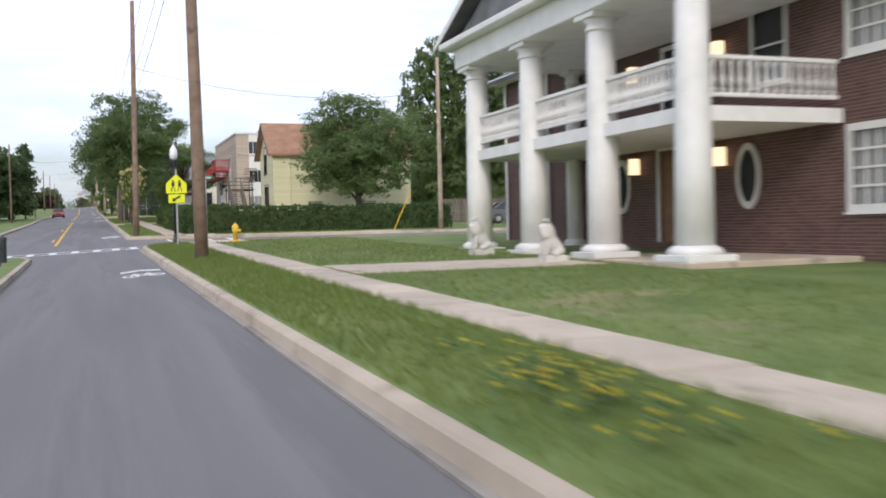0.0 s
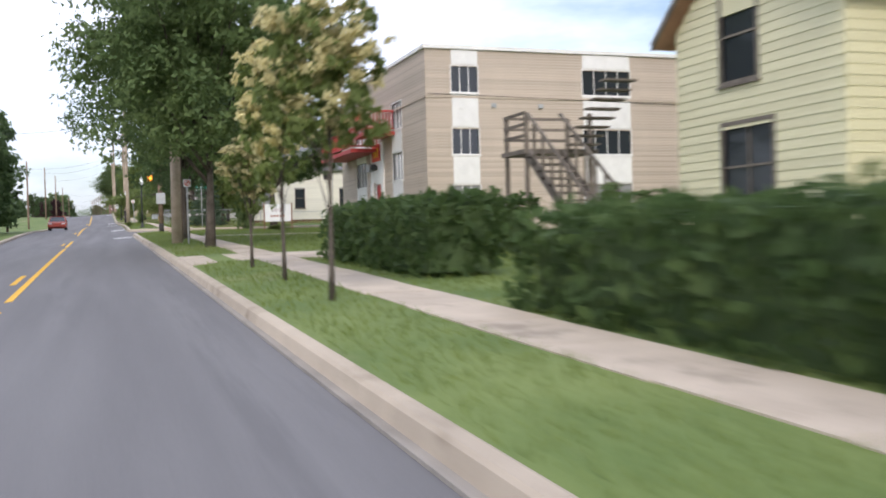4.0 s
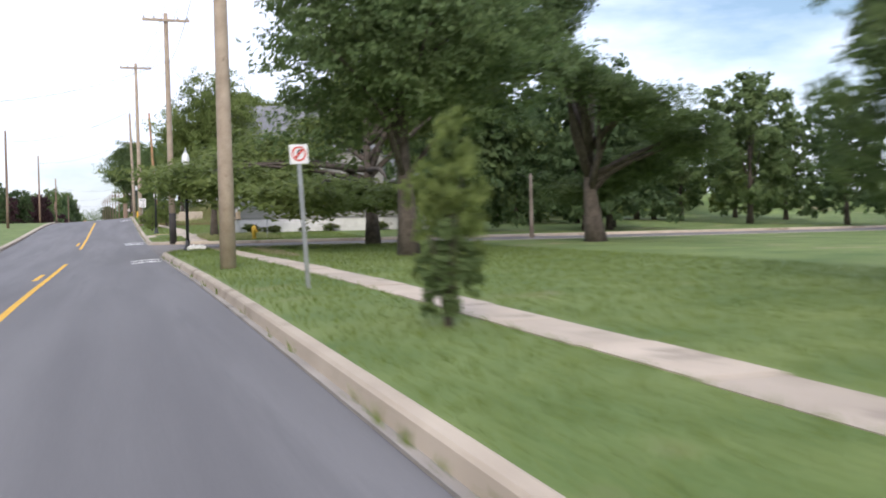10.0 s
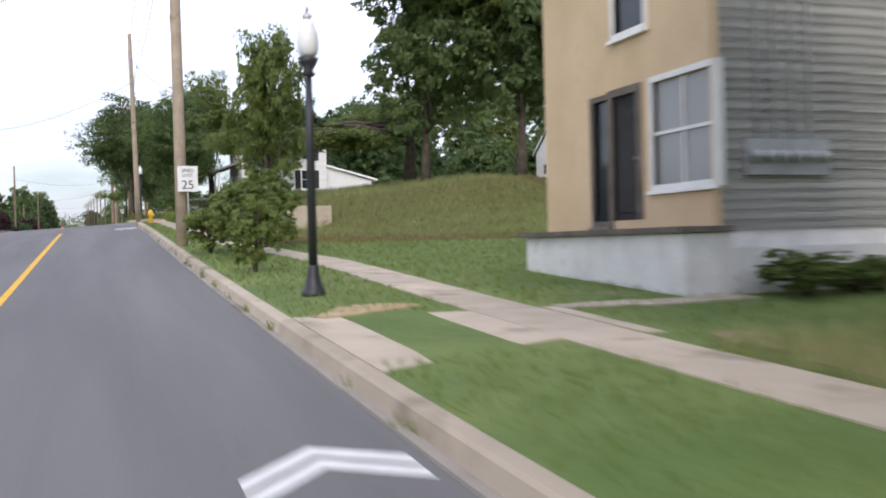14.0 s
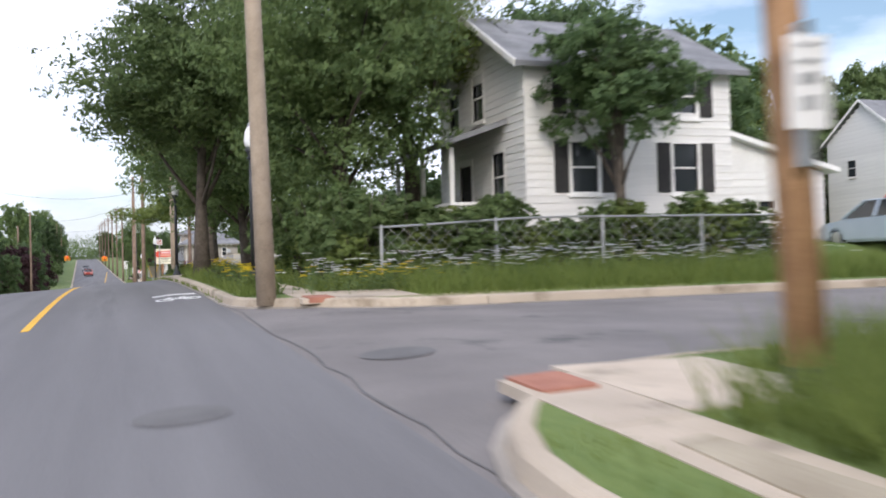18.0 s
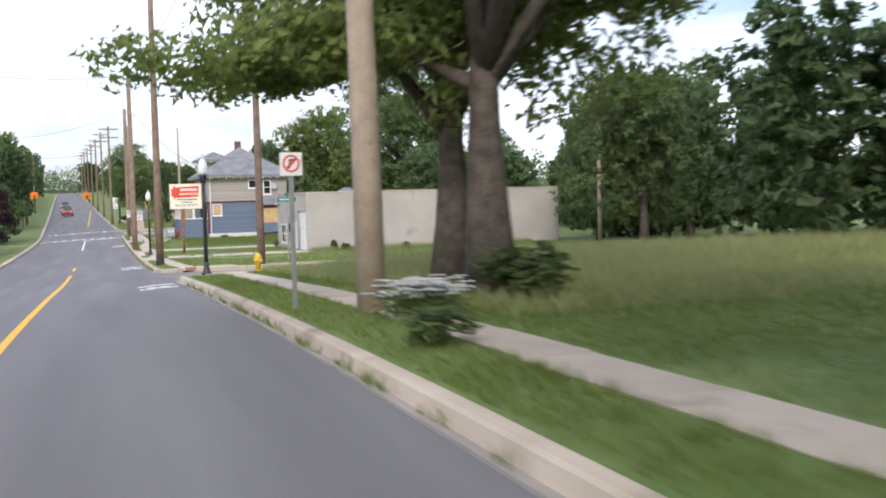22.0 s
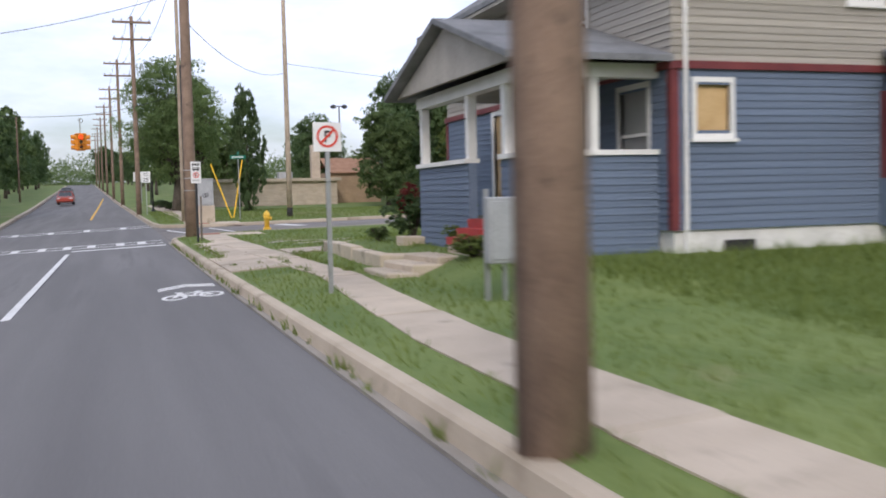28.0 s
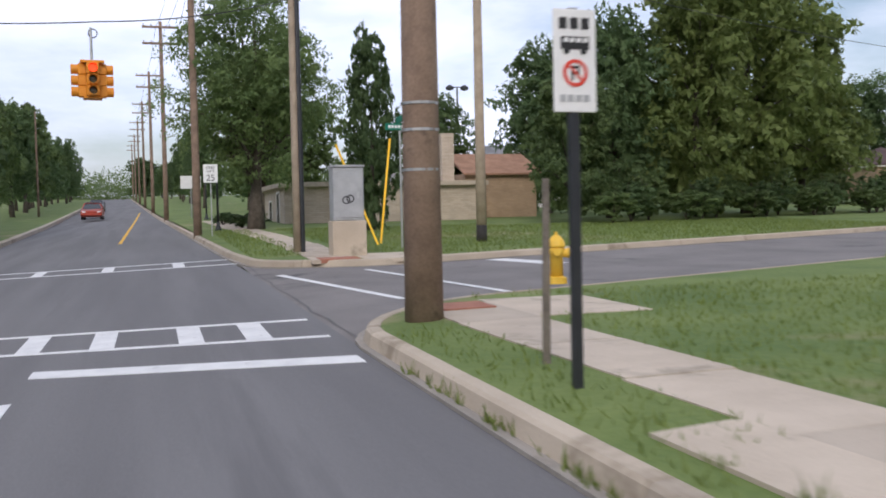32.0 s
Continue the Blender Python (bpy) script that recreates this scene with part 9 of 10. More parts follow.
part("post", T([(0, 0, -0.1), (0, 0, 2.0)], 0.05, 8), M["steel"], t)
part("board", B(-0.7, -0.06, 2.0, 0.7, 0.06, 2.9, 0.02), M["sign_white"], t)
# cars ahead, brake lights lit
for x, y, paint, lab in ((-3.4, 452, "car_brick", "dark red car waiting ahead with lit brake lights"), (-3.6, 461, "car_grey", "grey car waiting ahead with lit brake lights"), (-3.8, 486, "car_grey", "distant car on the street with lit brake lights")):
    c = car(x + bend(y) + 0.2, y, 90, paint, lab, z=rz(-3, y))
    for p in c.children:
        if p.name.startswith("tail_light"):
            p.data.materials[0] = M["red_lit"]

# ---- woods, rows of trees and hedgerows round the place ----
wood = random.Random(17)


def woods(x0, y0, x1, y1, n, h0, h1, label, leaves=("leaf_deep", "leaf_mid", "leaf_deep"), clear=0.03, group="", wide=0.42):
    for k in range(n):
        x, y = wood.uniform(x0, x1), wood.uniform(y0, y1)
        h = wood.uniform(h0, h1)
        tree(x, y, h, h * wood.uniform(wide - 0.06, wide + 0.08), leaves[k % len(leaves)], "far", clear, label=label, group=group or label)


# by the mansion and the yellow house
for x, y, h, r, lf in ((33, 60, 8, 3.4, "leaf_mid"), (31, 70, 17, 5.6, "leaf_mid"), (38, 69, 18, 6.0, "leaf_mid"), (44.5, 73, 17, 5.6, "leaf_deep"), (51, 75, 14, 5.0, "leaf_mid")):
    tree(x, y, h, r, lf, "full", 0.05, label="broad leafy tree behind the clipped hedge", group="trees behind the hedge")
tree(17.6, 51.0, 9.8, 6.2, "leaf_mid", "big", 0.1, 0.28, label="broad round tree shading the pale yellow house", fork=1)
woods(36, 76, 60, 100, 9, 8, 12, "leafy tree in the gardens behind the houses")
# by the apartments: canopy over the lane and garden trees
for x, y, h, r, lf in ((20.5, 104.2, 11.5, 3.4, "leaf_deep"), (24.5, 105.0, 9.5, 3.4, "leaf_mid")):
    tree(x, y, h, r, lf, "round", 0.28, label="leafy tree at the corner of the apartment lawn", group="corner trees")
tree(11.2, 108.3, 12.5, 5.8, "leaf_mid", "airy", 0.27, 0.2, label="tall open tree at the corner of the apartment lawn", fork=1)
tree(9.25, 107.9, 4.9, 1.2, "leaf_mid", "column", 0.03, 0.08, label="tall dark evergreen beside the side street")
woods(28, 96, 60, 104, 6, 7, 11, "leafy tree in the gardens behind the houses")
woods(20, 121, 60, 132, 10, 6, 9, "leafy tree behind the ivory house")
# round the playing field
tree(11.6, 137.0, 6.5, 2.2, "leaf_mid", "round", 0.1, label="leafy tree beside the fence of the corner lot")
tree(10.4, 131.0, 6.0, 2.5, "leaf_bright", "round", 0.1, label="light green tree inside the corner lot")
tree(13.0, 133.0, 6.0, 2.3, "leaf_mid", "round", 0.1, label="leafy tree inside the corner lot")
woods(34, 145, 58, 168, 14, 8, 11, "leafy tree in the wood beyond the field")
woods(20, 177.5, 60, 189, 10, 8, 13, "leafy tree behind the derelict house")
woods(26, 190, 62, 214, 13, 8, 12, "leafy tree in the wood on the slope", ("leaf_mid", "leaf_deep", "leaf_bright"))
tree(8.3, 152.9, 11.0, 5.8, "leaf_mid", "big", 0.17, 0.26, label="massive dark tree standing on the field's edge")
tree(10.9, 167.0, 14.0, 9.4, "leaf_bright", "airy", 0.1, 0.27, label="massive leafy tree at the side street", fork=1, fixed=(2, -99.8))
tree(6.0, 214.5, 8.5, 2.0, "leaf_bright", "round", 0.12, 0.16, label="tall leafy tree on the grassy bank", group="trees on the bank")
tree(14.0, 219.5, 11.0, 3.6, "leaf_mid", "round", 0.1, 0.18, label="tall leafy tree on the grassy bank", group="trees on the bank")
tree(17.5, 217, 12.5, 4.0, "leaf_mid", "round", 0.1, 0.2, label="tall leafy tree on the grassy bank", group="trees on the bank")
tree(22.0, 214, 14.5, 5.0, "leaf_bright", "round", 0.1, 0.2, label="tall leafy tree on the grassy bank", group="trees on the bank")
t = tree(14.2, 222.6, 11.0, 9.5, "leaf_bright", "airy", 0.14, 0.26, label="spreading tree with long boughs over the bank", fork=1)
# its long low bough, hung with leafy sprays
turn = t.matrix_basis.inverted()
bough = [turn @ Vector(p) for p in ((14.0, 222.6, 12.2), (10.6, 222.3, 11.6), (8.0, 223.2, 11.25), (7.3, 225.2, 11.4), (7.1, 227.6, 11.75), (6.6, 229.6, 12.2))]
part("bough", tube(bmesh.new(), bough, [0.2, 0.16, 0.13, 0.1, 0.07, 0.03], 8), M["bark"], t, smooth=True)
for k, (x, y, z, r) in enumerate(((6.6, 229.4, 12.3, 1.7), (7.2, 227.0, 12.5, 1.6), (8.3, 226.3, 11.6, 1.2), (7.9, 224.2, 12.2, 1.5), (8.5, 222.9, 11.6, 1.3), (9.4, 225.4, 12.6, 1.8), (5.9, 226.6, 13.0, 1.4))):
    share("leafy_spray", crown("round", k, ("leaf_bright", "leaf_mid")[k % 2]), Matrix.Translation(turn @ Vector((x, y, z))) @ Matrix.Diagonal((r, r, r * 0.55, 1)), t)
# round the white house
for x, y, h, r, lf in ((16.0, 258, 11, 4.2, "leaf_deep"),):
    tree(x, y, h, r, lf, "round", 0.2, label="dark leafy tree in the white house's garden", group="garden trees")
woods(22, 262, 30, 282, 7, 8, 12, "leafy tree in the wood behind the gardens")
for x, y, h in ((30, 290, 16), (37, 296, 19), (44, 291, 17), (51, 296, 19), (58, 290, 17), (66, 292, 19)):
    tree(x, y, h, h * 0.36, ("leaf_mid", "leaf_bright")[x % 2], "full", 0.05, label="tall leafy tree closing the view behind the gardens", group="tall trees behind the gardens")
woods(52, 284, 66, 297, 4, 9, 14, "leafy tree in the wood behind the gardens")
woods(19, 268, 26, 277, 4, 6, 9, "leafy tree in the overgrown garden", clear=0.1)
for k in range(9):
    bush(4.75 + 0.25 * (k % 2), 246.2 + 0.95 * k, 0.75, 1.3 + 0.3 * (k % 3), ("leaf_bright", "leaf_bright", "leaf_mid")[k % 3], group="shrubs along the fence", label="dense green shrub overgrowing the fence")
for k in range(8):
    bush(6.9 + 0.5 * (k % 2), 254.5 + 0.8 * k, 0.8, 1.2 + 0.3 * (k % 3), ("leaf_bright", "leaf_bright", "leaf_mid")[k % 3], group="bright garden shrubs", label="bright green garden shrub beside the path")
for k in range(13):
    bush(5.6 + 0.82 * k, 246.1 + 0.25 * (k % 2), 0.75 + 0.15 * (k % 3), 1.15 + 0.25 * (k % 4), ("leaf_mid", "leaf_bright", "leaf_mid")[k % 3], group="shrubs along the side fence", label="straggling green shrub against the side fence")
for x, y, r, h in ((5.0, 246.6, 1.2, 2.5), (6.2, 246.9, 1.3, 2.3), (4.7, 249.0, 1.2, 2.6), (4.6, 251.6, 1.3, 2.5), (4.8, 254.4, 1.3, 2.3), (8.6, 247.2, 1.2, 2.0), (13.6, 247.0, 1.2, 1.8)):
    bush(x, y, r, h, "leaf_mid", group="tall shrubs at the fence", label="tall tangled green shrub swallowing the fence")
woods(-45, 640, 16, 668, 9, 9, 12, "leafy tree closing the street ahead")
# long grass lot
tree(5.2, 281.6, 13.0, 6.4, "leaf_bright", "airy", 0.26, 0.3, label="massive spreading tree with a thick dark trunk", fork=1)
tree(5.5, 284.2, 12.5, 5.4, "leaf_bright", "big", 0.14, 0.3, label="massive spreading tree with a thick dark trunk", fork=1)
tree(24, 322 - 14, 10, 4.2, "leaf_mid", "round", 0.05, label="leafy tree beside the block workshop")
tree(31.0, 366.0, 19.0, 8.5, "leaf_mid", "big", 0.2, 0.4, label="tall layered tree standing high over the workshop roof", fork=1)
tree(34.0, 325.0, 13.0, 2.6, "leaf_blue", "spire", 0.05, 0.2, label="dark spire of a conifer above the workshop")
woods(23, 284, 34, 297, 9, 8, 11, "leafy tree at the edge of the long grass", clear=0.0, wide=0.5)
woods(34, 284, 60, 297, 10, 8, 12, "leafy tree in the wood beyond the long grass")
woods(29.5, 309.5, 60, 318, 9, 6, 9, "leafy tree behind the block workshop")
woods(25, 341, 42, 352, 8, 7, 8.5, "leafy tree behind the block workshop")
for x, y, h, r, lf in ((28.6, 320.6, 8.5, 3.3, "leaf_mid"), (31.5, 317.5, 9.5, 3.6, "leaf_bright"), (34.5, 320.0, 11.0, 4.4, "leaf_mid"), (31.0, 324.5, 10.5, 4.0, "leaf_deep"), (38.5, 316.0, 11.0, 4.4, "leaf_deep"), (36.5, 327.0, 12.0, 4.6, "leaf_mid")):
    tree(x, y, h, r, lf, "full", 0.02, label="bushy tree crowding the workshop's end wall", group="trees at the workshop's end")
woods(40, 330, 60, 350, 8, 7, 9, "leafy tree behind the block workshop")
woods(24, 362.5, 45, 371, 5, 6, 8, "leafy tree behind the small tan house")
tree(19.0, 367.5, 7.5, 3.0, "leaf_mid", "round", 0.15)
# beyond the last junction
tree(4.2, 405, 11.5, 4.6, "leaf_mid", "big", 0.1, 0.3, label="big pale green street tree beyond the junction", fork=1)
tree(8.4, 400.5, 7.8, 1.6, "leaf_deep", "column", 0.04, 0.14, label="tall dark evergreen before the brick building")
tree(7.0, 428, 9.0, 3.2, "leaf_purple", "round", 0.2)
for x, y, h, r, lf in ((19, 404, 7.5, 2.8, "leaf_mid"), (23, 408, 11.5, 3.8, "leaf_deep"), (27.5, 407, 14.0, 4.8, "leaf_bright"), (32.5, 410, 17.0, 6.2, "leaf_bright"), (17, 420, 8, 3, "leaf_deep"), (25, 421, 12, 4.2, "leaf_deep"), (38, 412, 13, 4.8, "leaf_bright"), (60, 432, 11.5, 4.4, "leaf_deep"), (66, 424, 14, 5.0, "leaf_mid"), (37, 432, 11, 4.2, "leaf_deep"), (44, 434, 11, 4.5, "leaf_deep"), (54, 430, 11, 4.5, "leaf_mid")):
    tree(x, y, h, r * 1.12, lf, "full", 0.02, label="leafy tree along the side street", group="trees along the side street")
for k in range(16):
    bush(19.5 + 1.5 * k, 401.0 + 0.4 * k + 0.7 * (k % 3), 1.3 + 0.3 * (k % 2), 1.7 + 0.5 * (k % 3), ("leaf_mid", "leaf_deep", "leaf_mid")[k % 3], group="undergrowth along the side street", label="tangled undergrowth below the trees of the side street")
for k in range(15):
    yy = 425 + 14 * k
    tree(7.5 + bend(yy) + wood.uniform(0, 4), yy, wood.uniform(7, 10), wood.uniform(2.6, 3.6), ("leaf_mid", "leaf_deep")[k % 2], "far", 0.15, label="leafy tree along the street ahead", group="trees along the street ahead")
woods(12, 440, 34, 640, 10, 8, 11, "leafy tree behind the street ahead")
woods(30, 445, 70, 480, 8, 9, 13, "leafy tree along the street ahead")
# across the street
woods(-14, 118, -10, 158, 7, 9, 12, "leafy tree across the street")
woods(-40, -20, -18, 90, 7, 6, 9, "leafy tree across the street")
woods(-26, 165, -11, 250, 9, 4, 6, "low leafy tree across the street")
woods(-14, 252, -9.6, 320, 12, 3.6, 5, "dark purple-leaved tree across the street", ("leaf_purple", "leaf_purple", "leaf_deep"))
woods(-60, 120, -28, 320, 9, 5, 8, "leafy tree across the street")
woods(-14, 322, -9.4, 384, 13, 5, 7.5, "leafy street tree across the street", ("leaf_deep", "leaf_mid", "leaf_purple"))
woods(-34, 322, -15, 384, 10, 8, 11, "leafy tree across the street")
for k in range(20):
    yy = 394 + 11 * k
    tree(-11.0 + bend(yy) - wood.uniform(0, 4), yy, wood.uniform(10, 15), wood.uniform(3.6, 5.0), ("leaf_mid", "leaf_deep", "leaf_deep")[k % 3], "far", 0.1, label="leafy tree across the street", group="trees across the street")
for y in (398, 404, 411, 419, 428):
    tree(-9.0 + bend(y), y, 4.5, 1.3, "leaf_mid", "sapling", 0.3, 0.05, label="slim young street tree across the street", group="young street trees")
# far woods that close the horizon: leafy clumps packed low, thinning upwards
rngw = np.random.default_rng(8)
n = 15000
d, u = rngw.random(n), rngw.random(n)
side = np.arange(n) % 4
wx = np.select([side == 0, side == 1], [66 + 34 * d, -66 - 34 * d], -110 + 220 * u)
wy = np.select([side == 2, side == 3], [668 + 60 * d, -90 - 40 * d], -80 + 780 * u)
keep = np.array([not (x > 0 and any(s0 - 1 < y < s1 + 1 for s0, s1 in SIDE)) for x, y in zip(wx, wy)])
wx, wy = wx[keep], wy[keep]
base = np.array([rz(x, min(max(y, -60), 760)) for x, y in zip(wx, wy)])
crest = 6.5 + 2.5 * np.sin(wx * 0.21 + wy * 0.13) + 1.5 * np.sin(wy * 0.37)
cl = np.repeat(np.stack([wx, wy, base + crest * rngw.random(len(wx)) ** 0.85], 1), 12, 0)
cl += rngw.normal(size=cl.shape) * np.array([1.2, 1.2, 0.75])
cl[:, 2] = np.maximum(cl[:, 2], np.repeat(base, 12) + 0.3)
a, b = rngw.normal(size=cl.shape), rngw.normal(size=cl.shape)
a *= 0.42 / np.linalg.norm(a, axis=1)[:, None]
b *= 0.27 / np.linalg.norm(b, axis=1)[:, None]
V = np.stack([cl - a, cl - b, cl + a, cl + b], 1).reshape(-1, 3)
tagged(from_arrays("far_woods", V.tolist(), np.arange(len(V)).reshape(-1, 4).tolist(), M["leaf_mid"]), "distant green woods closing the view", "woods", kind="stuff")

# ---- more poles and their wires ----
LINE = [(2.97, 14.6, 12.5), (3.2, 80.9, 11.5), (3.72, 106.6, 14.0), (2.75, 149, 12), (3.15, 178.4, 12), (2.25, 206.3, 13), (2.5, 243.7, 12), (3.1, 280.7, 12.5), (2.45, 315.3, 13), (2.2, 340.5, 13), (2.74, 372.8, 13)]
FAR_POLES = [(2.1 + bend(y), y, h) for y, h in ((402, 13), (430, 13.5), (458, 13.5), (490, 13.5), (525, 13.5), (565, 13.5), (610, 13.5))]
for x, y, h in FAR_POLES:
    utility_pole(x, y, h, mat="pole_wood", arms=2, r=0.17)
for y, h in ((20, 10), (70, 10), (120, 10), (150, 9), (180, 9), (222, 9), (262, 9), (300, 9.5), (345, 10), (425, 11), (470, 11)):
    utility_pole(-9.0 + bend(y), y, h, mat="pole_wood", r=0.13, group="utility poles across the street", label="slim wooden utility pole across the street")
line = LINE + FAR_POLES
for (x0, y0, h0), (x1, y1, h1) in zip(line, line[1:]):
    for dx, dz, s in ((-0.3, -0.3, 0.7), (0.3, -0.35, 0.75), (0.0, -2.6, 0.9)):
        wire((x0 + dx, y0, gz(x0, y0) + h0 + dz), (x1 + dx, y1, gz(x1, y1) + h1 + dz), s)
for (x0, y0, z0), (x1, y1, z1) in (((2.97, 14.6, 9), (-9, 20, 8.5)), ((2.45, 41, 9), (17.5, 37.1, 7.5)), ((3.2, 80.9, 9), (13.8, 92, 7)), ((3.72, 106.6, 8), (-9, 120, 8)), ((3.15, 178.4, 9.5), (9, 191, 6.5)), ((3.15, 178.4, 9.5), (-9, 180, 8)), ((2.25, 206.3, 9.5), (-9, 222, 8)), ((2.5, 243.7, 10), (12, 252, 6)), ((2.5, 243.7, 9), (-9, 262, 8)), ((2.45, 315.3, 9), (-9, 300, 8)), ((2.2, 340.5, 10), (8.8, 350, 5.5)), ((2.2, 340.5, 10), (-9, 345, 9)), ((2.74, 372.8, 8), (9.3, 389.6, 8)), ((9.3, 389.6, 8.5), (53, 405.5, 8.5)), ((2.74, 372.8, 9), (-14, 388, 9.5)), ((3.1, 280.7, 8), (26.7, 317, 8)), ((21.8, 174, 3.2), (30, 199, 7))):
    wire((x0, y0, gz(x0, y0) + z0), (x1, y1, gz(x1, y1) + z1), 0.8)

# ---- small things ----
for x, y in ((-2.7, 20.5), (-2.7, 23.0)):
    o = tagged(part("bollard", lathe([(0.11, -0.05), (0.11, 0.75), (0.13, 0.78), (0.12, 0.86), (0.03, 0.92)], 12), M["black_iron"]), "black iron bollard on the grass island", "bollard", "island bollards")
    o.matrix_basis = pose(x, y, rz(x, y) + 0.16)
car(-4.2, 150, 90, "car_brick", "red car standing in the opposite lane", z=rz(-4, 150))


# ---- grass ----
def turf(name, x0, x1, y0, y1, n, h, w, mat, seed, label, keep=None, lean=0.5):
    """Single blades sown over a strip; keep(x, y) masks bare places."""
    rng = np.random.default_rng(seed)
    x, y = rng.uniform(x0, x1, n), rng.uniform(y0, y1, n)
    ok = np.array([(x[i] > block_left(y[i]) + 0.04) and not in_side(y[i] - skew(x[i], y[i]), 0.05) and not paved(x[i], y[i]) and (keep is None or keep(x[i], y[i])) for i in range(n)])
    x, y = x[ok], y[ok]
    n = len(x)
    z = np.array([gz(a, b) for a, b in zip(x, y)])
    a = rng.uniform(0, 6.283, n)
    hh = h * rng.uniform(0.4, 1.25, n)
    ww = w * rng.uniform(0.6, 1.3, n)
    lx, ly = rng.normal(size=n) * lean * hh, rng.normal(size=n) * lean * hh
    P = np.empty((n, 3, 3))
    P[:, 0] = np.stack([x - np.cos(a) * ww, y - np.sin(a) * ww, z - 0.01], 1)
    P[:, 1] = np.stack([x + np.cos(a) * ww, y + np.sin(a) * ww, z - 0.01], 1)
    P[:, 2] = np.stack([x + lx, y + ly, z + hh], 1)
    me = bpy.data.meshes.new(name)
    me.vertices.add(n * 3)
    me.loops.add(n * 3)
    me.polygons.add(n)
    me.vertices.foreach_set("co", P.reshape(-1))
    me.loops.foreach_set("vertex_index", np.arange(n * 3, dtype=np.int32))
    me.polygons.foreach_set("loop_start", np.arange(0, n * 3, 3, dtype=np.int32))
    me.update(calc_edges=True)
    me.materials.append(M[mat])
    return tagged(new(name, me), label, "grass", kind="stuff")


DRIVES = [(67.0, 70.2, 18), (186.9, 189.2, 5.2), (263.3, 267.0, 6.5), (323.0, 326.7, 11.4), (334.6, 337.3, 22)]


def paved(x, y):
    w0, w1 = walk_at(y)
    if w0 < x < w1 and y > -14:
        return True
    for a, b, e in DRIVES:
        if a - 0.4 < y < b + 0.4 and x < e:
            return True
    if (5.5 < y < 8.7 and 4.9 < x < 10.7) or (91.3 < y < 92.6 and 4.9 < x < 13.3) or (261 < y < 267.8 and 3.7 < x < 13):
        return True
    if 4.0 < x < 14.4 and 358 < y < 371 and np.interp(x, *zip(*[(a, p) for a, p, q in STUB])) < y < np.interp(x, *zip(*[(a, q) for a, p, q in STUB])):
        return True
    if (330 < y < 334.5 or 355 < y < 366.5) and (KERB_X + 0.24 if y > 358 else 0) < x < w0 + 0.1:
        return True
    for a, b in SIDE:
        if (a - 2.4 < y < a or b < y < b + 2.6) and x < w1 + (0.6 if a in (107.6, 298.6) and y < a else 1.5) and a != 168:
            return True
    return x > 10.9 and y < 31


for k, (y0, y1) in enumerate(((-13, 60), (60, 130), (130, 200), (200, 275), (275, 298), (298, 375))):
    turf("grass", 2.1, 14.0, y0, y1, 85000, 0.085, 0.011, "grass_blade", 40 + k, "short uneven grass blades on the verges")
turf("grass", 2.1, 4.2, -13, 30, 20000, 0.13, 0.01, "grass_blade", 50, "rank grass blades on the mansion's verge")
turf("long_grass", 4.2, 22, 278.5, 297.5, 46000, 0.24, 0.014, "grass_long", 51, "long seeding grass on the vacant lot")
turf("long_grass", 5.2, 16, 207, 228, 26000, 0.3, 0.012, "grass_long", 52, "long dry grass on the bank")
turf("long_grass", 3.4, 6.6, 227.6, 233.2, 6000, 0.5, 0.014, "grass_blade", 66, "rank green grass at the street corner")
turf("dry_grass", 3.5, 17, 205, 228, 85000, 0.1, 0.02, "grass_dry", 61, "withered brown grass on the bank")
turf("long_grass", 6.0, 16, 341.8, 348.5, 9000, 0.22, 0.012, "grass_blade", 53, "rank grass beside the boarded house")
turf("long_grass", 4.2, 9, 179, 186, 9000, 0.25, 0.012, "grass_long", 54, "dry grass at the derelict corner")
turf("long_grass", 2.2, 4.0, 242.6, 262, 10000, 0.35, 0.012, "grass_blade", 55, "rank grass among the verge flowers")
turf("long_grass", 11.6, 26, 324.2, 324.95, 3500, 0.3, 0.012, "grass_long", 56, "rank grass along the workshop wall")
turf("grass", 14, 28, 361, 402, 50000, 0.1, 0.014, "grass_blade", 57, "uneven grass blades on the corner lots")
turf("grass", 2.1, 14, 384, 404, 22000, 0.09, 0.012, "grass_blade", 58, "uneven grass blades on the corner lots")
turf("grass", 14, 26, 307, 345, 30000, 0.1, 0.014, "grass_blade", 59, "uneven grass blades on the corner lots")
turf("long_grass", 2.2, 3.0, 267.6, 276, 1800, 0.12, 0.012, "grass_blade", 60, "rank grass in the garden verge")
turf("long_grass", 4.0, 18, 242.9, 245.6, 9000, 0.5, 0.013, "grass_blade", 62, "rank weeds between kerb and fence")
turf("long_grass", 6.0, 26, 284, 297.2, 30000, 0.5, 0.012, "grass_long", 63, "tall seeding grass on the vacant lot")
turf("long_grass", 2.2, 3.2, 296.2, 298.6, 2600, 0.42, 0.014, "grass_blade", 64, "rank grass at the lamp's foot")
turf("long_grass", 7.0, 26, 120.8, 122.4, 4000, 0.35, 0.013, "grass_long", 65, "rank grass along the pipe rail")
# dandelions before the mansion
flowers(3.05, -6.8, 0.55, 2.0, 0.15, 75, "flower_yellow", 31, "yellow dandelions in the mansion's verge", 0.5)
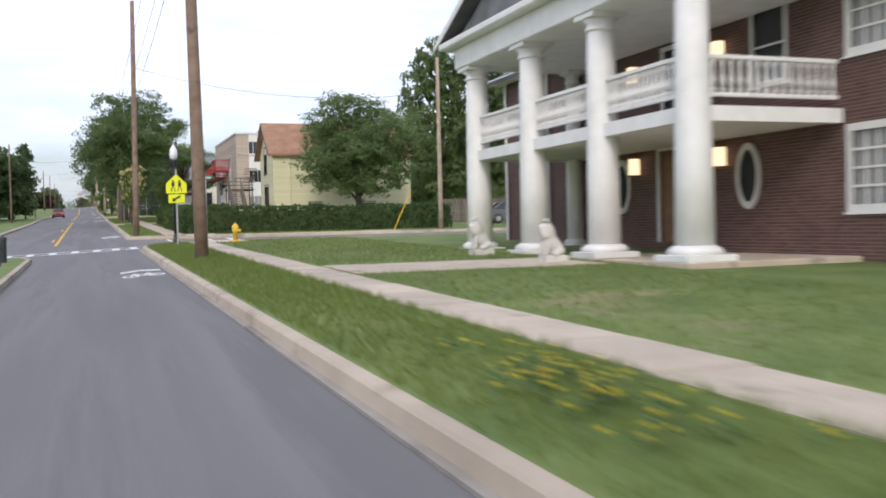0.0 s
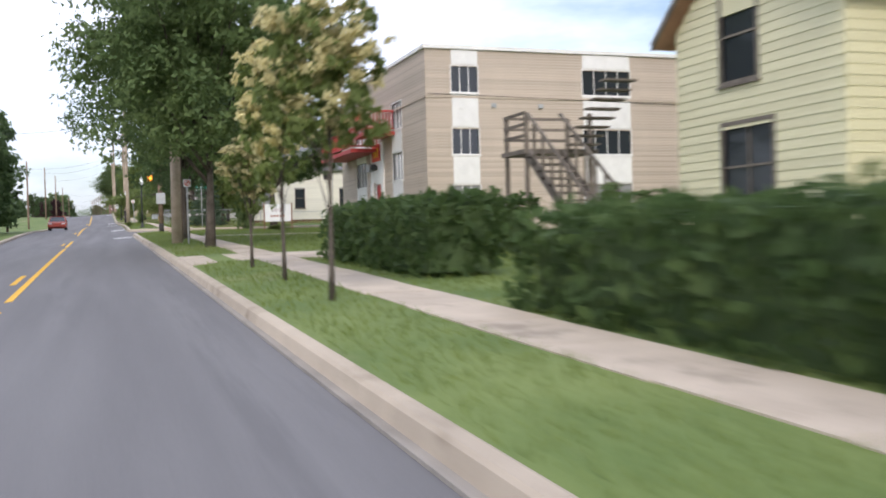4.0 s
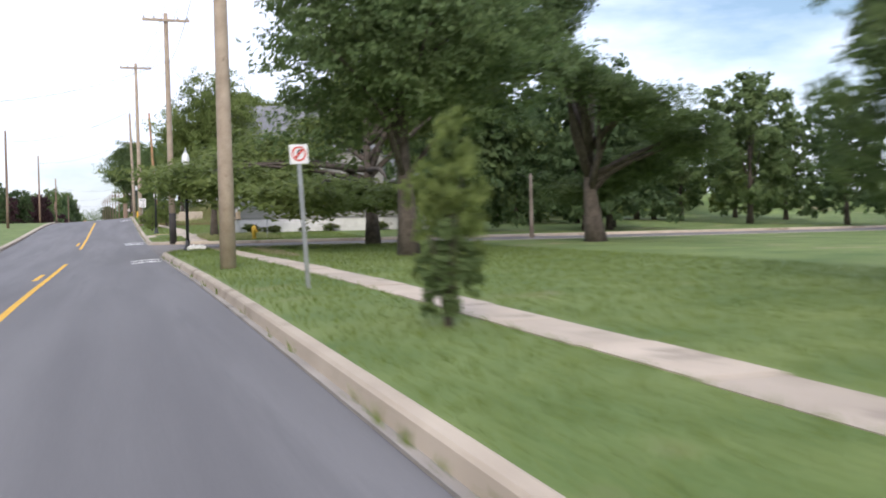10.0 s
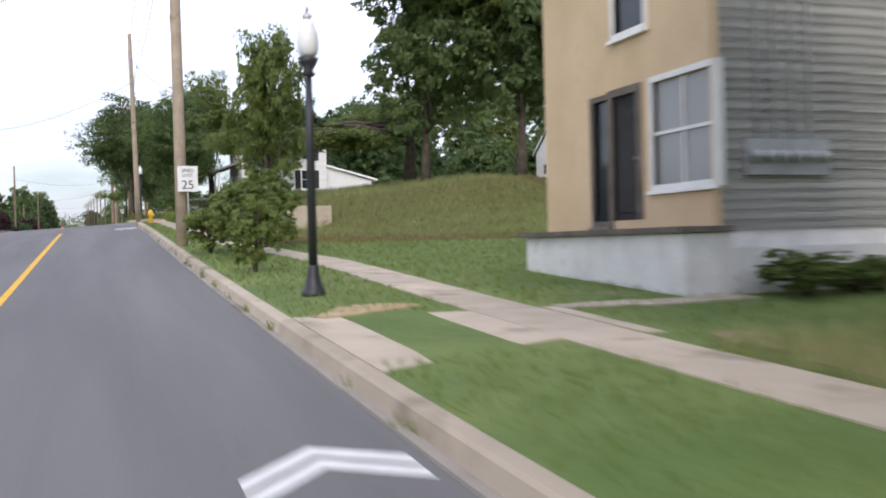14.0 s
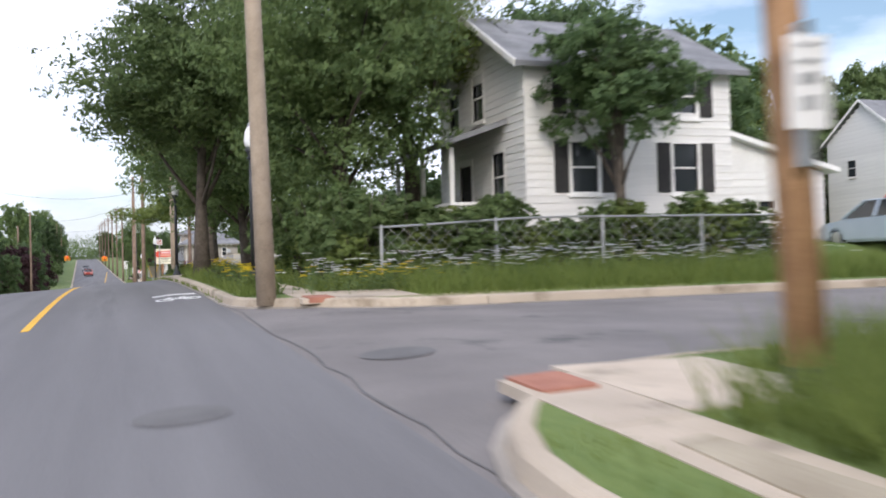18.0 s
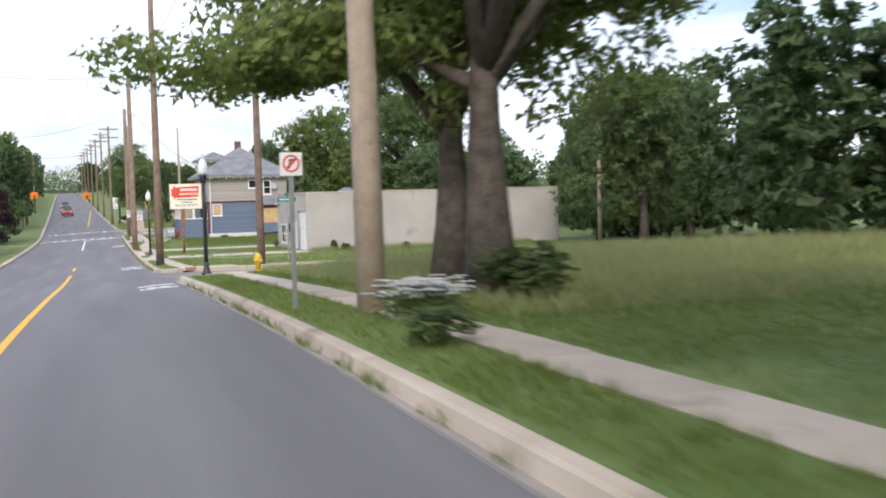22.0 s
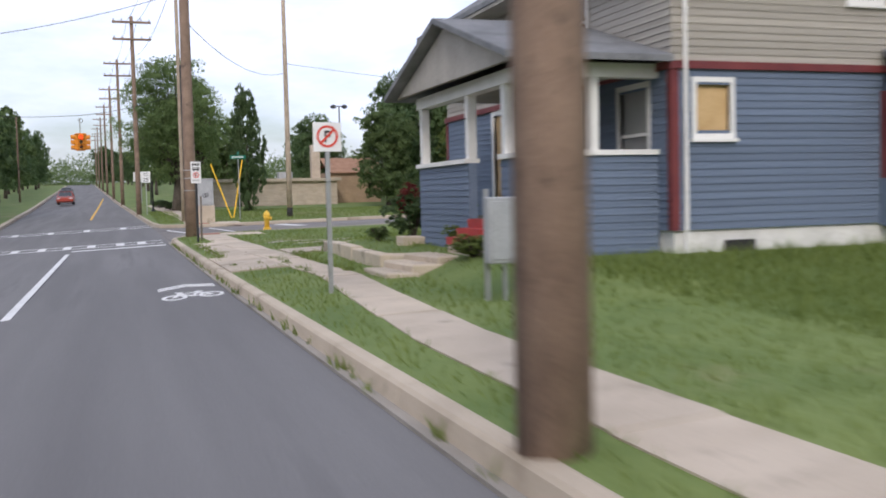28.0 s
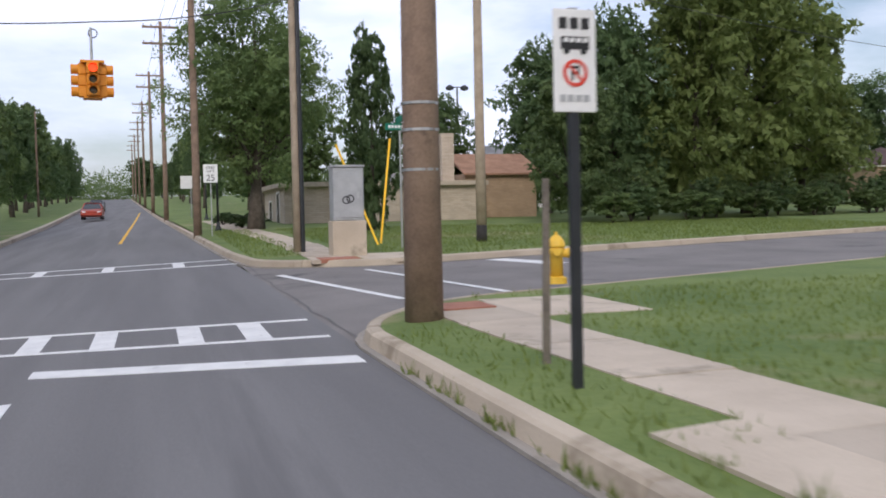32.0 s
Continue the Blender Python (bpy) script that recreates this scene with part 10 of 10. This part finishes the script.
# weeds in the joint between kerb and gutter
rgw = random.Random(4)
bm = bmesh.new()
for k in range(420):
    y = rgw.choice((rgw.uniform(244, 297), rgw.uniform(307, 372), rgw.uniform(120, 370)))
    if in_side(y, 3.6):
        continue
    x0 = KERB_X - KW - 0.02 + rgw.uniform(-0.05, 0.02)
    for j in range(7):
        a = rgw.uniform(0, 6.28)
        L = rgw.uniform(0.05, 0.17)
        b = Vector((x0 + rgw.uniform(-0.04, 0.04), y + rgw.uniform(-0.12, 0.12), rz(x0, y) + 0.005))
        e = Vector((-math.sin(a), math.cos(a), 0)) * 0.012
        bm.faces.new([bm.verts.new(b - e), bm.verts.new(b + e), bm.verts.new(b + Vector((math.cos(a) * L * 0.6, math.sin(a) * L * 0.6, L)))])
JOINTS = [(3.3, 324.85, 11.2, 324.85, 60), (5.7, 323.1, 5.7, 326.6, 14), (8.3, 323.1, 8.3, 326.6, 12), (3.25, 322.9, 3.25, 327.2, 30), (2.55, 327.0, 2.6, 334.4, 30), (3.35, 353.0, 3.35, 358.0, 14), (4.0, 352.5, 4.05, 359.0, 45), (2.42, 359.0, 2.42, 366.5, 45), (2.4, 361.05, 2.8, 360.9, 8), (2.2, 356.2, 2.9, 356.15, 6), (2.2, 364.1, 2.7, 363.9, 8), (4.1, 359.0, 5.1, 359.7, 22), (4.1, 360.9, 5.2, 361.5, 10), (7.2, 362.0, 7.2, 363.7, 8)]
for xa, ya, xb, yb, n in JOINTS:
    for k in range(n):
        f = rgw.random()
        cx, cy = xa + (xb - xa) * f + rgw.gauss(0, 0.025), ya + (yb - ya) * f + rgw.gauss(0, 0.03)
        tall = rgw.choice((0.05, 0.06, 0.08, 0.16))
        for j in range(9):
            a = rgw.uniform(0, 6.28)
            L = tall * rgw.uniform(0.5, 1.2)
            b = Vector((cx + rgw.gauss(0, 0.035), cy + rgw.gauss(0, 0.05), gz(cx, cy) + 0.01))
            e = Vector((-math.sin(a), math.cos(a), 0)) * 0.009
            bm.faces.new([bm.verts.new(b - e), bm.verts.new(b + e), bm.verts.new(b + Vector((math.cos(a) * L * 0.5, math.sin(a) * L * 0.5, L)))])
tagged(part("gutter_weeds", bm, M["grass_blade"]), "small weeds growing in the gutter and slab joints", "weeds", kind="stuff")
